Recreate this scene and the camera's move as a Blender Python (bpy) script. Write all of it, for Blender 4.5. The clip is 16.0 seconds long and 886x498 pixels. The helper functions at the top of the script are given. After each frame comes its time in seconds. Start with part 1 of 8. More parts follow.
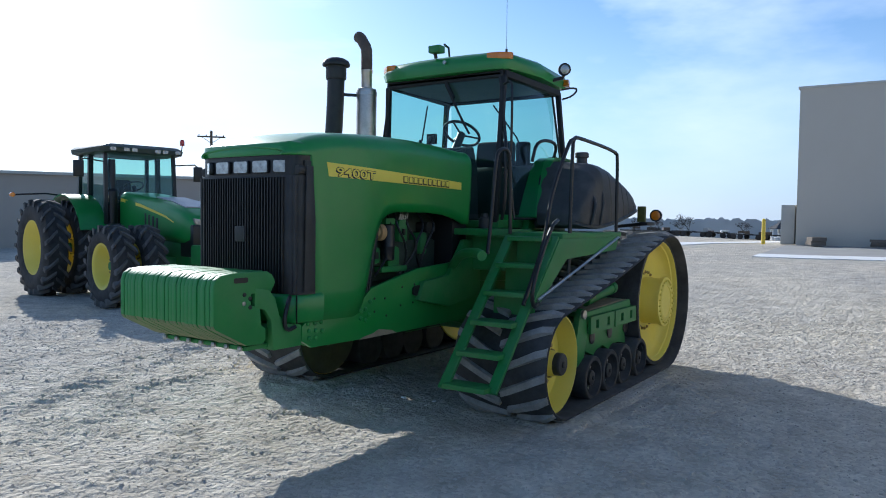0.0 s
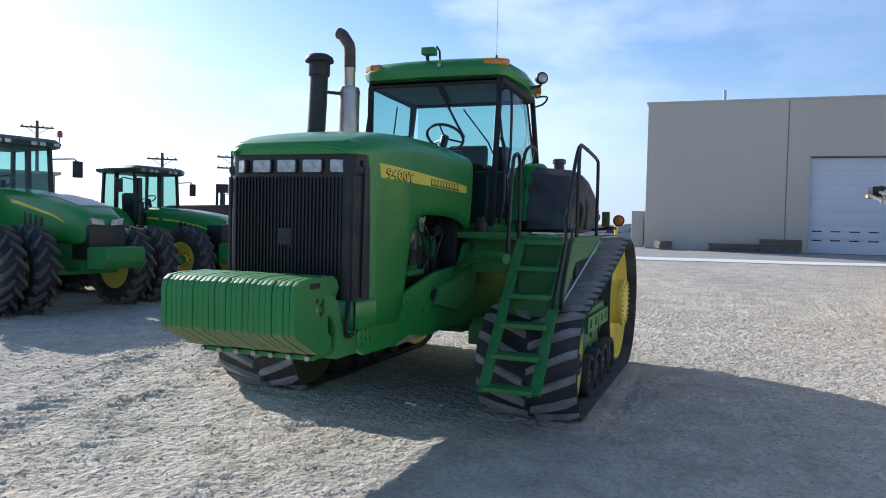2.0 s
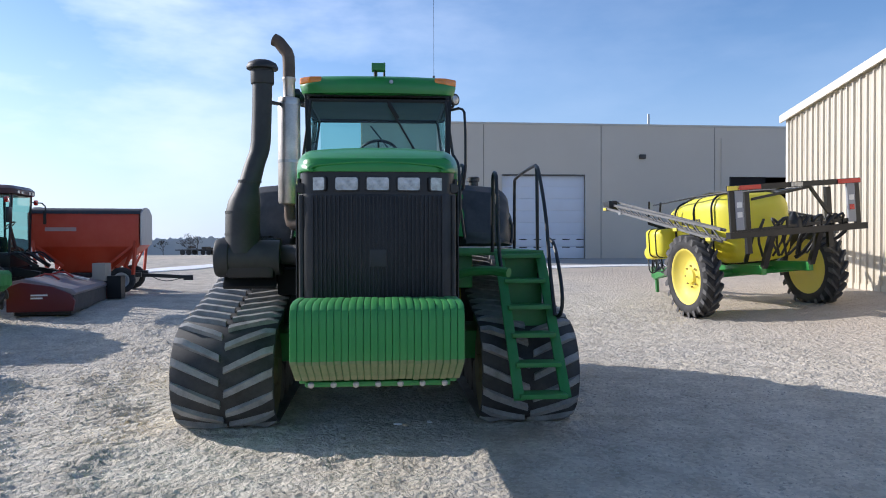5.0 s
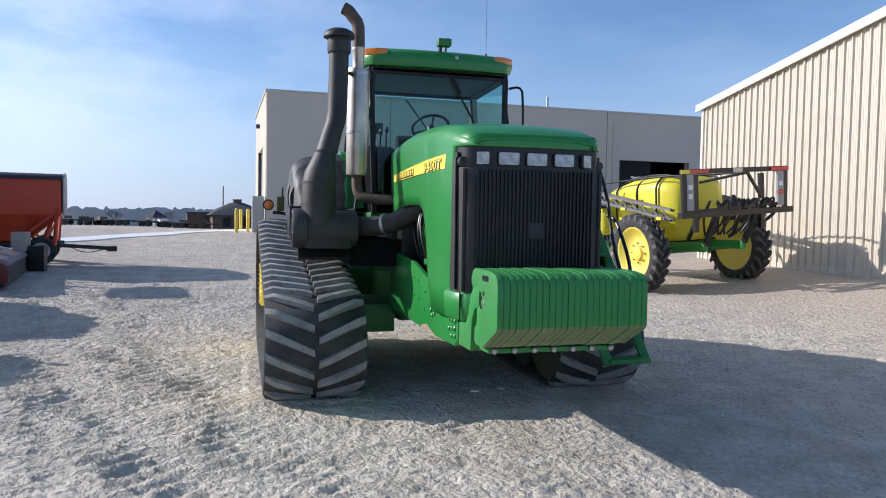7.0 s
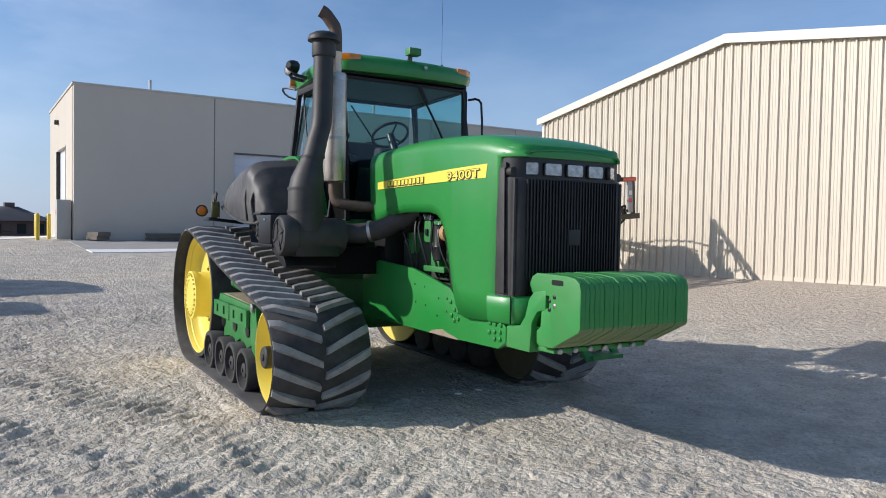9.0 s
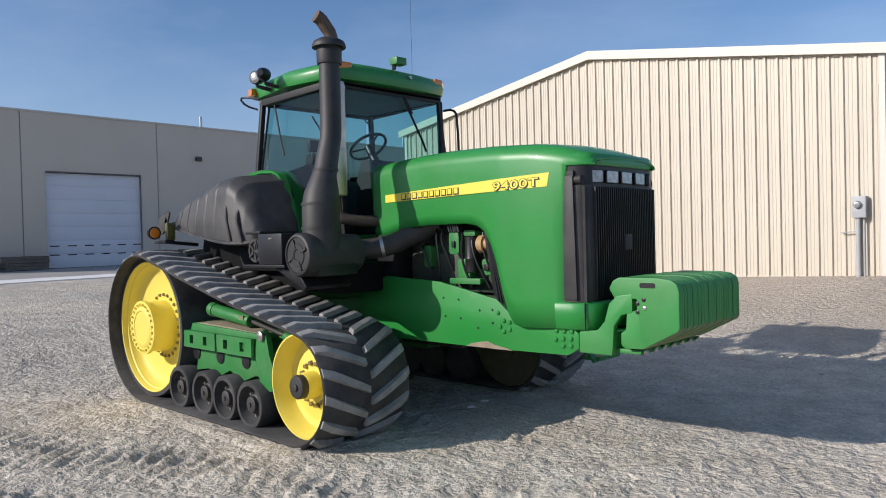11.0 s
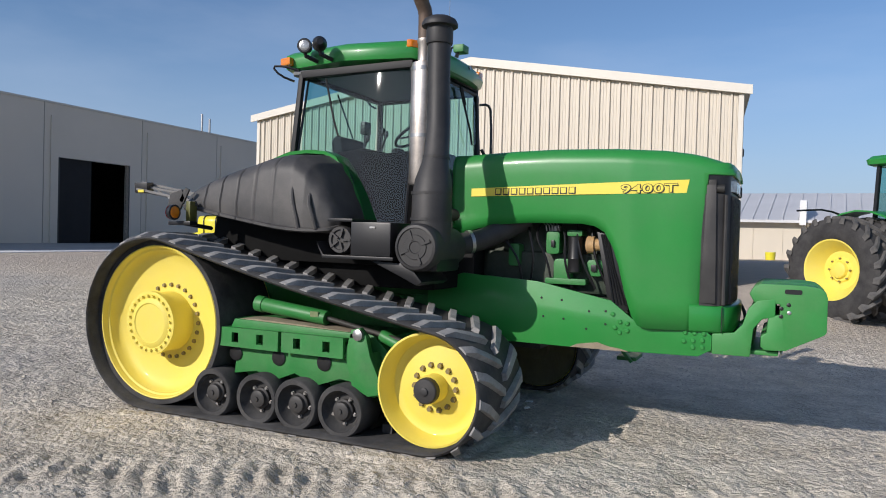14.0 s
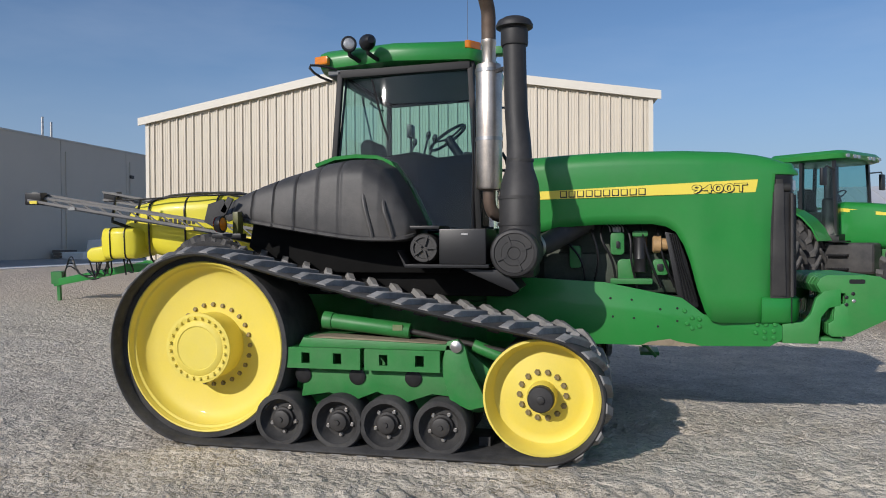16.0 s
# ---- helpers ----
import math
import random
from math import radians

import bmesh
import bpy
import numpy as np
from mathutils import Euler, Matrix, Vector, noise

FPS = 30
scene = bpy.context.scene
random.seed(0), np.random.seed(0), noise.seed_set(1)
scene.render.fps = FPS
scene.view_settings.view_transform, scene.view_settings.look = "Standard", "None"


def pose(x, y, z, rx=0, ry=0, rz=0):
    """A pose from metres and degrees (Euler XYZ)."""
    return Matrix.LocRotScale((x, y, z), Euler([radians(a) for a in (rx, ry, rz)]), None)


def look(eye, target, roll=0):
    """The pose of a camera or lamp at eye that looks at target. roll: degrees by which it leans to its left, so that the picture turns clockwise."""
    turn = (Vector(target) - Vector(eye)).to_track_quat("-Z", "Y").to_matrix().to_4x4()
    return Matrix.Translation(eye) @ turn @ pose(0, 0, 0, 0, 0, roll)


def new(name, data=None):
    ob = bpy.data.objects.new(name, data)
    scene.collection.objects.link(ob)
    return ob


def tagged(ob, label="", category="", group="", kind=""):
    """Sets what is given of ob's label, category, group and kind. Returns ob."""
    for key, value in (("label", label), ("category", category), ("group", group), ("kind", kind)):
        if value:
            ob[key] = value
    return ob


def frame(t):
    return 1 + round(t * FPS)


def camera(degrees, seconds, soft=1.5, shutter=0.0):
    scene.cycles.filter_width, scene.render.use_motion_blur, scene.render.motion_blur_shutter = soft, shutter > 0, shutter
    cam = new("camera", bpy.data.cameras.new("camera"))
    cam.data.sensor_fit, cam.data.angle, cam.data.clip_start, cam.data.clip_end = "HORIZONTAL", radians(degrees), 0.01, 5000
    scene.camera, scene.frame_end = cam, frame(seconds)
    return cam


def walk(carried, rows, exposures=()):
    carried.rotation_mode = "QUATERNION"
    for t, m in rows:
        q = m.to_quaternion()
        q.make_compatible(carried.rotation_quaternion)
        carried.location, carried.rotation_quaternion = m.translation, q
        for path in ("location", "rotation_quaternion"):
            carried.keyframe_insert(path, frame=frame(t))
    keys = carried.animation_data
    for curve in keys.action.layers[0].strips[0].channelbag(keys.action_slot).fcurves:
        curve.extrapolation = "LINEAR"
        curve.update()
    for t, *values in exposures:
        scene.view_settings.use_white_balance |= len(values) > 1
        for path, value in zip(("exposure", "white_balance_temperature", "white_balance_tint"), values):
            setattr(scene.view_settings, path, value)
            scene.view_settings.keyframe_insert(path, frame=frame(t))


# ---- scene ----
cam = camera(62.0, 16.0, soft=1.0)
PATH = [
    (0, (8.426, 4.432, 1.762), (6.771, 3.313, 1.677), 0.7),
    (0.5, (8.537, 4.154, 1.733), (6.86, 3.067, 1.646), 0.8),
    (1, (8.682, 3.816, 1.766), (6.927, 2.863, 1.664), 1.2),
    (1.5, (8.961, 3.417, 1.77), (7.125, 2.63, 1.684), 1.0),
    (2, (9.153, 2.985, 1.746), (7.291, 2.257, 1.674), 1.3),
    (2.5, (9.289, 2.484, 1.77), (7.399, 1.836, 1.682), 1.5),
    (3, (9.485, 2.015, 1.763), (7.543, 1.544, 1.674), 0.7),
    (3.5, (9.536, 1.515, 1.737), (7.567, 1.161, 1.705), 1.0),
    (4, (9.582, 1.018, 1.752), (7.604, 0.731, 1.707), 2.3),
    (4.2, (9.664, 0.831, 1.761), (7.671, 0.663, 1.721), 1.5),
    (6.3, (9.602, -1.361, 1.719), (7.63, -1.028, 1.655), 0.2),
    (6.5, (9.547, -1.559, 1.736), (7.581, -1.202, 1.651), 0.0),
    (7, (9.529, -2.021, 1.716), (7.602, -1.494, 1.626), 1.0),
    (7.5, (9.427, -2.446, 1.724), (7.55, -1.757, 1.652), 0.7),
    (8, (9.257, -2.918, 1.723), (7.413, -2.152, 1.621), 1.3),
    (8.5, (9.153, -3.366, 1.714), (7.383, -2.441, 1.601), 0.2),
    (9, (8.927, -3.762, 1.701), (7.217, -2.727, 1.635), 1.0),
    (9.2, (8.802, -3.912, 1.695), (7.11, -2.849, 1.616), 0.2),
    (11.3, (7.39, -5.391, 1.699), (6.062, -3.896, 1.64), -0.7),
    (11.5, (7.236, -5.49, 1.703), (5.94, -3.969, 1.62), -0.0),
    (12, (6.77, -5.689, 1.686), (5.523, -4.127, 1.604), 1.1),
    (12.5, (6.392, -5.946, 1.658), (5.243, -4.31, 1.596), -0.1),
    (13, (5.994, -6.175, 1.67), (4.95, -4.47, 1.603), 1.0),
    (13.5, (5.529, -6.385, 1.671), (4.538, -4.649, 1.601), 1.6),
    (14, (5.015, -6.677, 1.678), (4.169, -4.864, 1.64), 1.6),
    (14.5, (4.568, -6.779, 1.646), (3.83, -4.921, 1.587), 1.6),
    (15, (4.003, -6.951, 1.664), (3.339, -5.064, 1.644), 2.2),
    (15.5, (3.561, -7.125, 1.688), (3.004, -5.204, 1.656), 0.7),
    (16, (3.104, -7.15, 1.677), (2.66, -5.2, 1.653), -0.3),
]
walk(cam, [(t, look(eye, target, roll)) for t, eye, target, roll in PATH],
     [(0, 0.38, 5750, 7), (1.0, 0.45, 5950, 10), (3.0, 0.49, 6050, 11), (4.2, 0.52, 6050, 12), (6.5, 0.42, 6050, 14), (9.0, 0.24, 6250, 12), (11.5, 0.12, 6350, 13), (14.0, 0.0, 6350, 13), (16.0, -0.24, 6300, 12)])

# ---- world and sun ----
SUN_AWAY = Vector((-0.90, -1.85, 1.0)).normalized()      # towards the sun
SUN_EL = math.asin(SUN_AWAY.z)
SUN_ROT = math.atan2(SUN_AWAY.x, SUN_AWAY.y)
world = bpy.data.worlds.new("sky")
scene.world = world
world.use_nodes = True
wn, wl = world.node_tree.nodes, world.node_tree.links
wn.clear()
sky = wn.new("ShaderNodeTexSky")
sky.sky_type, sky.sun_disc = "NISHITA", False
sky.sun_elevation, sky.sun_rotation = SUN_EL, SUN_ROT
sky.air_density, sky.dust_density, sky.ozone_density = 1.0, 0.6, 5.0
# thin streaks of high cloud, thickest on the sun's side
geo = wn.new("ShaderNodeTexCoord")
stretch = wn.new("ShaderNodeMapping")
stretch.inputs["Scale"].default_value = (1.6, 2.6, 7.5)
stretch.inputs["Rotation"].default_value = (0.12, 0.05, 0.5)
wl.new(geo.outputs["Generated"], stretch.inputs["Vector"])
cloud = wn.new("ShaderNodeTexNoise")
cloud.inputs["Scale"].default_value, cloud.inputs["Detail"].default_value = 1.25, 6.0
cloud.inputs["Roughness"].default_value = 0.55
wl.new(stretch.outputs[0], cloud.inputs["Vector"])
veil = wn.new("ShaderNodeMapRange")
veil.inputs["From Min"].default_value, veil.inputs["From Max"].default_value = 0.46, 0.72
wl.new(cloud.outputs["Fac"], veil.inputs["Value"])
side = wn.new("ShaderNodeVectorMath")
side.operation = "DOT_PRODUCT"
side.inputs[1].default_value = SUN_AWAY
wl.new(geo.outputs["Generated"], side.inputs[0])
near_sun = wn.new("ShaderNodeMapRange")
near_sun.inputs["From Min"].default_value, near_sun.inputs["From Max"].default_value = 0.33, 0.95
near_sun.inputs["To Min"].default_value, near_sun.inputs["To Max"].default_value = 0.10, 1.0
wl.new(side.outputs["Value"], near_sun.inputs["Value"])
amount = wn.new("ShaderNodeMath")
amount.operation = "MULTIPLY"
wl.new(veil.outputs[0], amount.inputs[0])
wl.new(near_sun.outputs[0], amount.inputs[1])
mixc = wn.new("ShaderNodeMix")
mixc.data_type = "RGBA"
wl.new(amount.outputs[0], mixc.inputs["Factor"])
wl.new(sky.outputs[0], mixc.inputs["A"])
mixc.inputs["B"].default_value = (7.6, 8.2, 9.2, 1)
# pale haze low over the horizon
sepz = wn.new("ShaderNodeSeparateXYZ")
wl.new(geo.outputs["Generated"], sepz.inputs[0])
low = wn.new("ShaderNodeMapRange")
low.interpolation_type = "SMOOTHSTEP"
low.inputs["From Min"].default_value, low.inputs["From Max"].default_value = 0.30, -0.02
low.inputs["To Min"].default_value, low.inputs["To Max"].default_value = 0.0, 0.7
wl.new(sepz.outputs["Z"], low.inputs["Value"])
hazy = wn.new("ShaderNodeMix")
hazy.data_type = "RGBA"
hazecol = wn.new("ShaderNodeMix")
hazecol.data_type = "RGBA"
hazecol.inputs["A"].default_value = (2.8, 3.7, 5.3, 1)
hazecol.inputs["B"].default_value = (7.0, 7.8, 9.0, 1)
wl.new(near_sun.outputs[0], hazecol.inputs["Factor"])
wl.new(low.outputs[0], hazy.inputs["Factor"])
wl.new(mixc.outputs["Result"], hazy.inputs["A"])
wl.new(hazecol.outputs["Result"], hazy.inputs["B"])
back = wn.new("ShaderNodeBackground")
back.inputs["Strength"].default_value = 0.112
wl.new(hazy.outputs["Result"], back.inputs["Color"])
out = wn.new("ShaderNodeOutputWorld")
wl.new(back.outputs[0], out.inputs["Surface"])

sun = new("sun", bpy.data.lights.new("sun", "SUN"))
sun.data.energy, sun.data.angle, sun.data.color = 3.8, radians(0.53), (1.0, 0.93, 0.84)
sun.matrix_world = look(SUN_AWAY * 60, (0, 0, 0))

# ---- materials ----
MATS = {}


def mat(name, col, rough=0.5, metal=0.0, var=0.12, scale=3.0, bump=0.0, bscale=60.0, dust=0.0, dustcol=(0.42, 0.38, 0.33), coat=0.0, dscale=2.2, spec=0.5):
    """Painted, rubber or plain surface: base colour with two scales of unevenness, fine relief and patchy dust."""
    if name in MATS:
        return MATS[name]
    m = bpy.data.materials.new(name)
    m.use_nodes = True
    n, l = m.node_tree.nodes, m.node_tree.links
    b = n["Principled BSDF"]
    co = n.new("ShaderNodeTexCoord")
    big = n.new("ShaderNodeTexNoise")
    big.inputs["Scale"].default_value, big.inputs["Detail"].default_value = scale, 5
    l.new(co.outputs["Object"], big.inputs["Vector"])
    fine = n.new("ShaderNodeTexNoise")
    fine.inputs["Scale"].default_value, fine.inputs["Detail"].default_value = bscale, 4
    l.new(co.outputs["Object"], fine.inputs["Vector"])
    both = n.new("ShaderNodeMath")
    both.operation = "MULTIPLY_ADD"
    both.inputs[1].default_value = 0.35
    l.new(fine.outputs["Fac"], both.inputs[0])
    l.new(big.outputs["Fac"], both.inputs[2])
    ramp = n.new("ShaderNodeMapRange")
    ramp.inputs["From Min"].default_value, ramp.inputs["From Max"].default_value = 0.35, 1.0
    ramp.inputs["To Min"].default_value, ramp.inputs["To Max"].default_value = 1 - var, 1 + var
    l.new(both.outputs[0], ramp.inputs["Value"])
    tint = n.new("ShaderNodeVectorMath")
    tint.operation = "SCALE"
    tint.inputs[0].default_value = col
    l.new(ramp.outputs[0], tint.inputs["Scale"])
    colour, rsock = tint.outputs[0], None
    if dust:
        patch = n.new("ShaderNodeTexNoise")
        patch.inputs["Scale"].default_value, patch.inputs["Detail"].default_value = dscale, 8
        patch.inputs["Roughness"].default_value = 0.7
        l.new(co.outputs["Object"], patch.inputs["Vector"])
        pr = n.new("ShaderNodeMapRange")
        pr.inputs["From Min"].default_value, pr.inputs["From Max"].default_value = 0.38, 0.78
        pr.inputs["To Min"].default_value, pr.inputs["To Max"].default_value = dust * 0.25, min(1.0, dust * 1.7)
        l.new(patch.outputs["Fac"], pr.inputs["Value"])
        mx = n.new("ShaderNodeMix")
        mx.data_type = "RGBA"
        mx.inputs["B"].default_value = (*dustcol, 1)
        l.new(pr.outputs[0], mx.inputs["Factor"])
        l.new(colour, mx.inputs["A"])
        colour = mx.outputs["Result"]
        rr = n.new("ShaderNodeMapRange")
        rr.inputs["To Min"].default_value, rr.inputs["To Max"].default_value = rough, min(1, rough + 0.45)
        l.new(pr.outputs[0], rr.inputs["Value"])
        rsock = rr.outputs[0]
    l.new(colour, b.inputs["Base Color"])
    b.inputs["Roughness"].default_value, b.inputs["Metallic"].default_value = rough, metal
    b.inputs["Specular IOR Level"].default_value = spec
    if rsock:
        l.new(rsock, b.inputs["Roughness"])
    if coat:
        b.inputs["Coat Weight"].default_value, b.inputs["Coat Roughness"].default_value = coat, 0.08
    if bump:
        bp = n.new("ShaderNodeBump")
        bp.inputs["Strength"].default_value, bp.inputs["Distance"].default_value = bump, 0.01
        l.new(fine.outputs["Fac"], bp.inputs["Height"])
        l.new(bp.outputs[0], b.inputs["Normal"])
    MATS[name] = m
    return m


def pane(name, tint, gloss=1.0):
    """Thin tinted glass: tinted see-through sheet with a mirror coat that grows towards the grazing angle."""
    m = bpy.data.materials.new(name)
    m.use_nodes = True
    n, l = m.node_tree.nodes, m.node_tree.links
    n.clear()
    t = n.new("ShaderNodeBsdfTransparent")
    t.inputs[0].default_value = (*tint, 1)
    g = n.new("ShaderNodeBsdfGlossy")
    g.inputs["Roughness"].default_value = 0.015
    w = n.new("ShaderNodeLayerWeight")
    w.inputs["Blend"].default_value = 0.5
    p = n.new("ShaderNodeMath")
    p.operation = "POWER"
    p.inputs[1].default_value = 5.0
    l.new(w.outputs["Facing"], p.inputs[0])
    f = n.new("ShaderNodeMath")
    f.operation = "MULTIPLY_ADD"
    f.inputs[1].default_value, f.inputs[2].default_value = 0.9, 0.045
    l.new(p.outputs[0], f.inputs[0])
    mx = n.new("ShaderNodeMixShader")
    o = n.new("ShaderNodeOutputMaterial")
    l.new(f.outputs[0], mx.inputs[0])
    l.new(t.outputs[0], mx.inputs[1])
    l.new(g.outputs[0], mx.inputs[2])
    l.new(mx.outputs[0], o.inputs["Surface"])
    MATS[name] = m
    return m


GREEN = mat("tractor_green", (0.014, 0.235, 0.036), 0.36, var=0.10, scale=2.0, dust=0.07, coat=0.25, dscale=1.6, dustcol=(0.25, 0.28, 0.2))
GREEN_D = mat("frame_green", (0.012, 0.195, 0.034), 0.45, var=0.18, scale=5.0, bump=0.05, dust=0.13, dscale=3.0, dustcol=(0.28, 0.27, 0.21))
GREEN_W = mat("weight_green", (0.018, 0.235, 0.042), 0.48, var=0.14, scale=4.0, bump=0.1, bscale=90, dust=0.12, dscale=2.2, dustcol=(0.28, 0.27, 0.18))
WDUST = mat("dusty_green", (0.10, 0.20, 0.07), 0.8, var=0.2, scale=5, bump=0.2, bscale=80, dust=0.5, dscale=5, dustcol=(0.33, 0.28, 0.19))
YELLOW = mat("wheel_yellow", (0.80, 0.655, 0.085), 0.55, var=0.06, scale=2.0, dust=0.14, dscale=2.6, dustcol=(0.66, 0.58, 0.34), coat=0.04)
DECAL = mat("decal_yellow", (0.84, 0.69, 0.09), 0.35, var=0.04)
BLACK = mat("black_plastic", (0.018, 0.018, 0.019), 0.55, var=0.25, scale=4.0, bump=0.08, bscale=160, dust=0.06, dscale=2.0)
BLACK_T = mat("tank_plastic", (0.034, 0.034, 0.035), 0.5, var=0.2, scale=5.0, bump=0.15, bscale=90, dust=0.10, dscale=2.5)
BLACK_S = mat("satin_black", (0.012, 0.012, 0.013), 0.4, var=0.2, scale=6.0)
DARK = mat("dark_metal", (0.02, 0.021, 0.02), 0.6, metal=0.3, var=0.4, scale=8.0, bump=0.2, bscale=50, dust=0.1)
RUBBER = mat("rubber", (0.016, 0.016, 0.017), 0.75, var=0.3, scale=5.0, bump=0.2, bscale=70, dust=0.13, dscale=3.5, dustcol=(0.33, 0.32, 0.30))
LUG = mat("worn_rubber", (0.18, 0.176, 0.17), 0.7, var=0.4, scale=7.0, bump=0.25, bscale=80, dust=0.5, dscale=5.0, dustcol=(0.44, 0.43, 0.41))
CHROME = mat("muffler_steel", (0.62, 0.56, 0.50), 0.42, metal=1.0, var=0.3, scale=7.0, bump=0.05, dust=0.10, dustcol=(0.2, 0.13, 0.08))
RUST = mat("rusty_pipe", (0.12, 0.10, 0.085), 0.6, metal=0.5, var=0.4, scale=9.0, bump=0.1, dust=0.2, dustcol=(0.25, 0.12, 0.05))
STEEL = mat("bare_steel", (0.45, 0.44, 0.43), 0.38, metal=0.9, var=0.2, scale=10)
BOLT = mat("bolt_steel", (0.30, 0.24, 0.12), 0.5, metal=0.6, var=0.3, scale=30)
AMBER = mat("amber_lens", (0.75, 0.22, 0.01), 0.2, var=0.1, scale=20, coat=0.6)
REDL = mat("red_lens", (0.55, 0.02, 0.015), 0.25, var=0.1, scale=20, coat=0.5)
LENS = mat("lamp_lens", (0.40, 0.40, 0.39), 0.22, metal=0.4, var=0.5, scale=22, bump=0.35, bscale=55, coat=1.0)
# near-black: the cab's inner shade put into console and added sheet
CAB_SHADE = mat("cab_shade_black", (0.004, 0.004, 0.0045), 0.95, var=0.2, spec=0.1)
WHITE = mat("white_paint", (0.78, 0.78, 0.76), 0.5, var=0.05)
BLADE = mat("wiper_black", (0.01, 0.01, 0.01), 0.6)
TRIM = mat("cab_trim", (0.035, 0.037, 0.040), 0.8, var=0.15, scale=8, bump=0.1, bscale=120)
SEATC = mat("seat_cloth", (0.018, 0.019, 0.022), 0.9, var=0.2, scale=12, bump=0.2, bscale=200)
MUD = mat("dried_mud", (0.28, 0.23, 0.16), 0.95, var=0.25, scale=9, bump=0.5, bscale=40)
GLASS = pane("cab_glass", (0.52, 0.74, 0.72))
GLASS_F = pane("windshield_glass", (0.55, 0.78, 0.76))

# ---- mesh helpers ----
WM = {}


def finish(bm, bevel=0.0, seg=2, sharp=32):
    """Cleans, bevels the sharp edges and sets smooth shading broken at sharp edges."""
    bmesh.ops.recalc_face_normals(bm, faces=bm.faces)
    if bevel:
        es = [e for e in bm.edges if len(e.link_faces) == 2 and e.calc_face_angle(0) > radians(28)]
        bmesh.ops.bevel(bm, geom=es, offset=bevel, segments=seg, profile=0.6, affect="EDGES", clamp_overlap=True)
    for f in bm.faces:
        f.smooth = True
    for e in bm.edges:
        if len(e.link_faces) == 2 and e.calc_face_angle(0) > radians(sharp):
            e.smooth = False


def mesh_of(name, bm, material, bevel=0.0, seg=2, sharp=32):
    finish(bm, bevel, seg, sharp)
    me = bpy.data.meshes.new(name)
    bm.to_mesh(me)
    bm.free()
    for k in (material if isinstance(material, (list, tuple)) else [material]):
        me.materials.append(k)
    return me


def root(name, loc, label, category, group="", kind="", rz=0.0):
    ob = new(name)
    ob.empty_display_size = 0.2
    ob.matrix_basis = pose(*loc, 0, 0, rz)
    WM[ob] = ob.matrix_basis.copy()
    return tagged(ob, label, category, group, kind)


def part(name, bm, material, parent, label="", bevel=0.0, seg=2, sharp=32):
    """Links a bmesh (in the thing's building frame) as ONE mesh object under a thing or under a part."""
    me = bm if isinstance(bm, bpy.types.Mesh) else mesh_of(name, bm, material, bevel, seg, sharp)
    ob = new(name, me)
    ob.parent = parent
    return tagged(ob, label)


def solo(name, bm, material, label, category, group="", kind="", bevel=0.0, seg=2, sharp=32):
    ob = new(name, mesh_of(name, bm, material, bevel, seg, sharp))
    return tagged(ob, label, category, group, kind)


def B():
    return bmesh.new()


def box(bm, x0, x1, y0, y1, z0, z1):
    v = [bm.verts.new(p) for p in ((x0, y0, z0), (x1, y0, z0), (x1, y1, z0), (x0, y1, z0), (x0, y0, z1), (x1, y0, z1), (x1, y1, z1), (x0, y1, z1))]
    for f in ((0, 3, 2, 1), (4, 5, 6, 7), (0, 1, 5, 4), (1, 2, 6, 5), (2, 3, 7, 6), (3, 0, 4, 7)):
        bm.faces.new([v[i] for i in f])
    return bm


def beam(bm, p, q, w, h, up=(0, 0, 1)):
    """A straight bar of rectangular section from p to q."""
    p, q = Vector(p), Vector(q)
    d = (q - p).normalized()
    u = Vector(up)
    s = d.cross(u)
    if s.length < 1e-4:
        s = d.cross(Vector((1, 0, 0)))
    s.normalize()
    t = s.cross(d)
    v = [bm.verts.new(c + s * a * w / 2 + t * b * h / 2) for c in (p, q) for a, b in ((-1, -1), (1, -1), (1, 1), (-1, 1))]
    for f in ((0, 1, 2, 3), (7, 6, 5, 4), (0, 4, 5, 1), (1, 5, 6, 2), (2, 6, 7, 3), (3, 7, 4, 0)):
        bm.faces.new([v[i] for i in f])
    return bm


def ring(bm, c, s, t, r, n):
    return [bm.verts.new(c + s * (r * math.cos(2 * math.pi * i / n)) + t * (r * math.sin(2 * math.pi * i / n))) for i in range(n)]


def skin(bm, rings, cap0=True, cap1=True, closed=True):
    n = len(rings[0])
    for a, b in zip(rings, rings[1:]):
        for i in range(n if closed else n - 1):
            j = (i + 1) % n
            bm.faces.new((a[i], a[j], b[j], b[i]))
    if cap0:
        bm.faces.new(list(reversed(rings[0])))
    if cap1:
        bm.faces.new(rings[-1])
    return bm


def axes_of(d):
    d = Vector(d).normalized()
    h = Vector((0, 0, 1)) if abs(d.z) < 0.9 else Vector((1, 0, 0))
    s = d.cross(h).normalized()
    return d, s, d.cross(s)


def lathe(bm, c, axis, profile, n=32, cap0=True, cap1=True):
    """Rings (distance along the axis, radius) about c."""
    c = Vector(c)
    d, s, t = axes_of(axis)
    skin(bm, [ring(bm, c + d * a, s, t, max(r, 1e-4), n) for a, r in profile], cap0, cap1)
    return bm


def cyl(bm, p, q, r, r2=None, n=16):
    p, q = Vector(p), Vector(q)
    return lathe(bm, p, q - p, [(0, r), ((q - p).length, r if r2 is None else r2)], n)


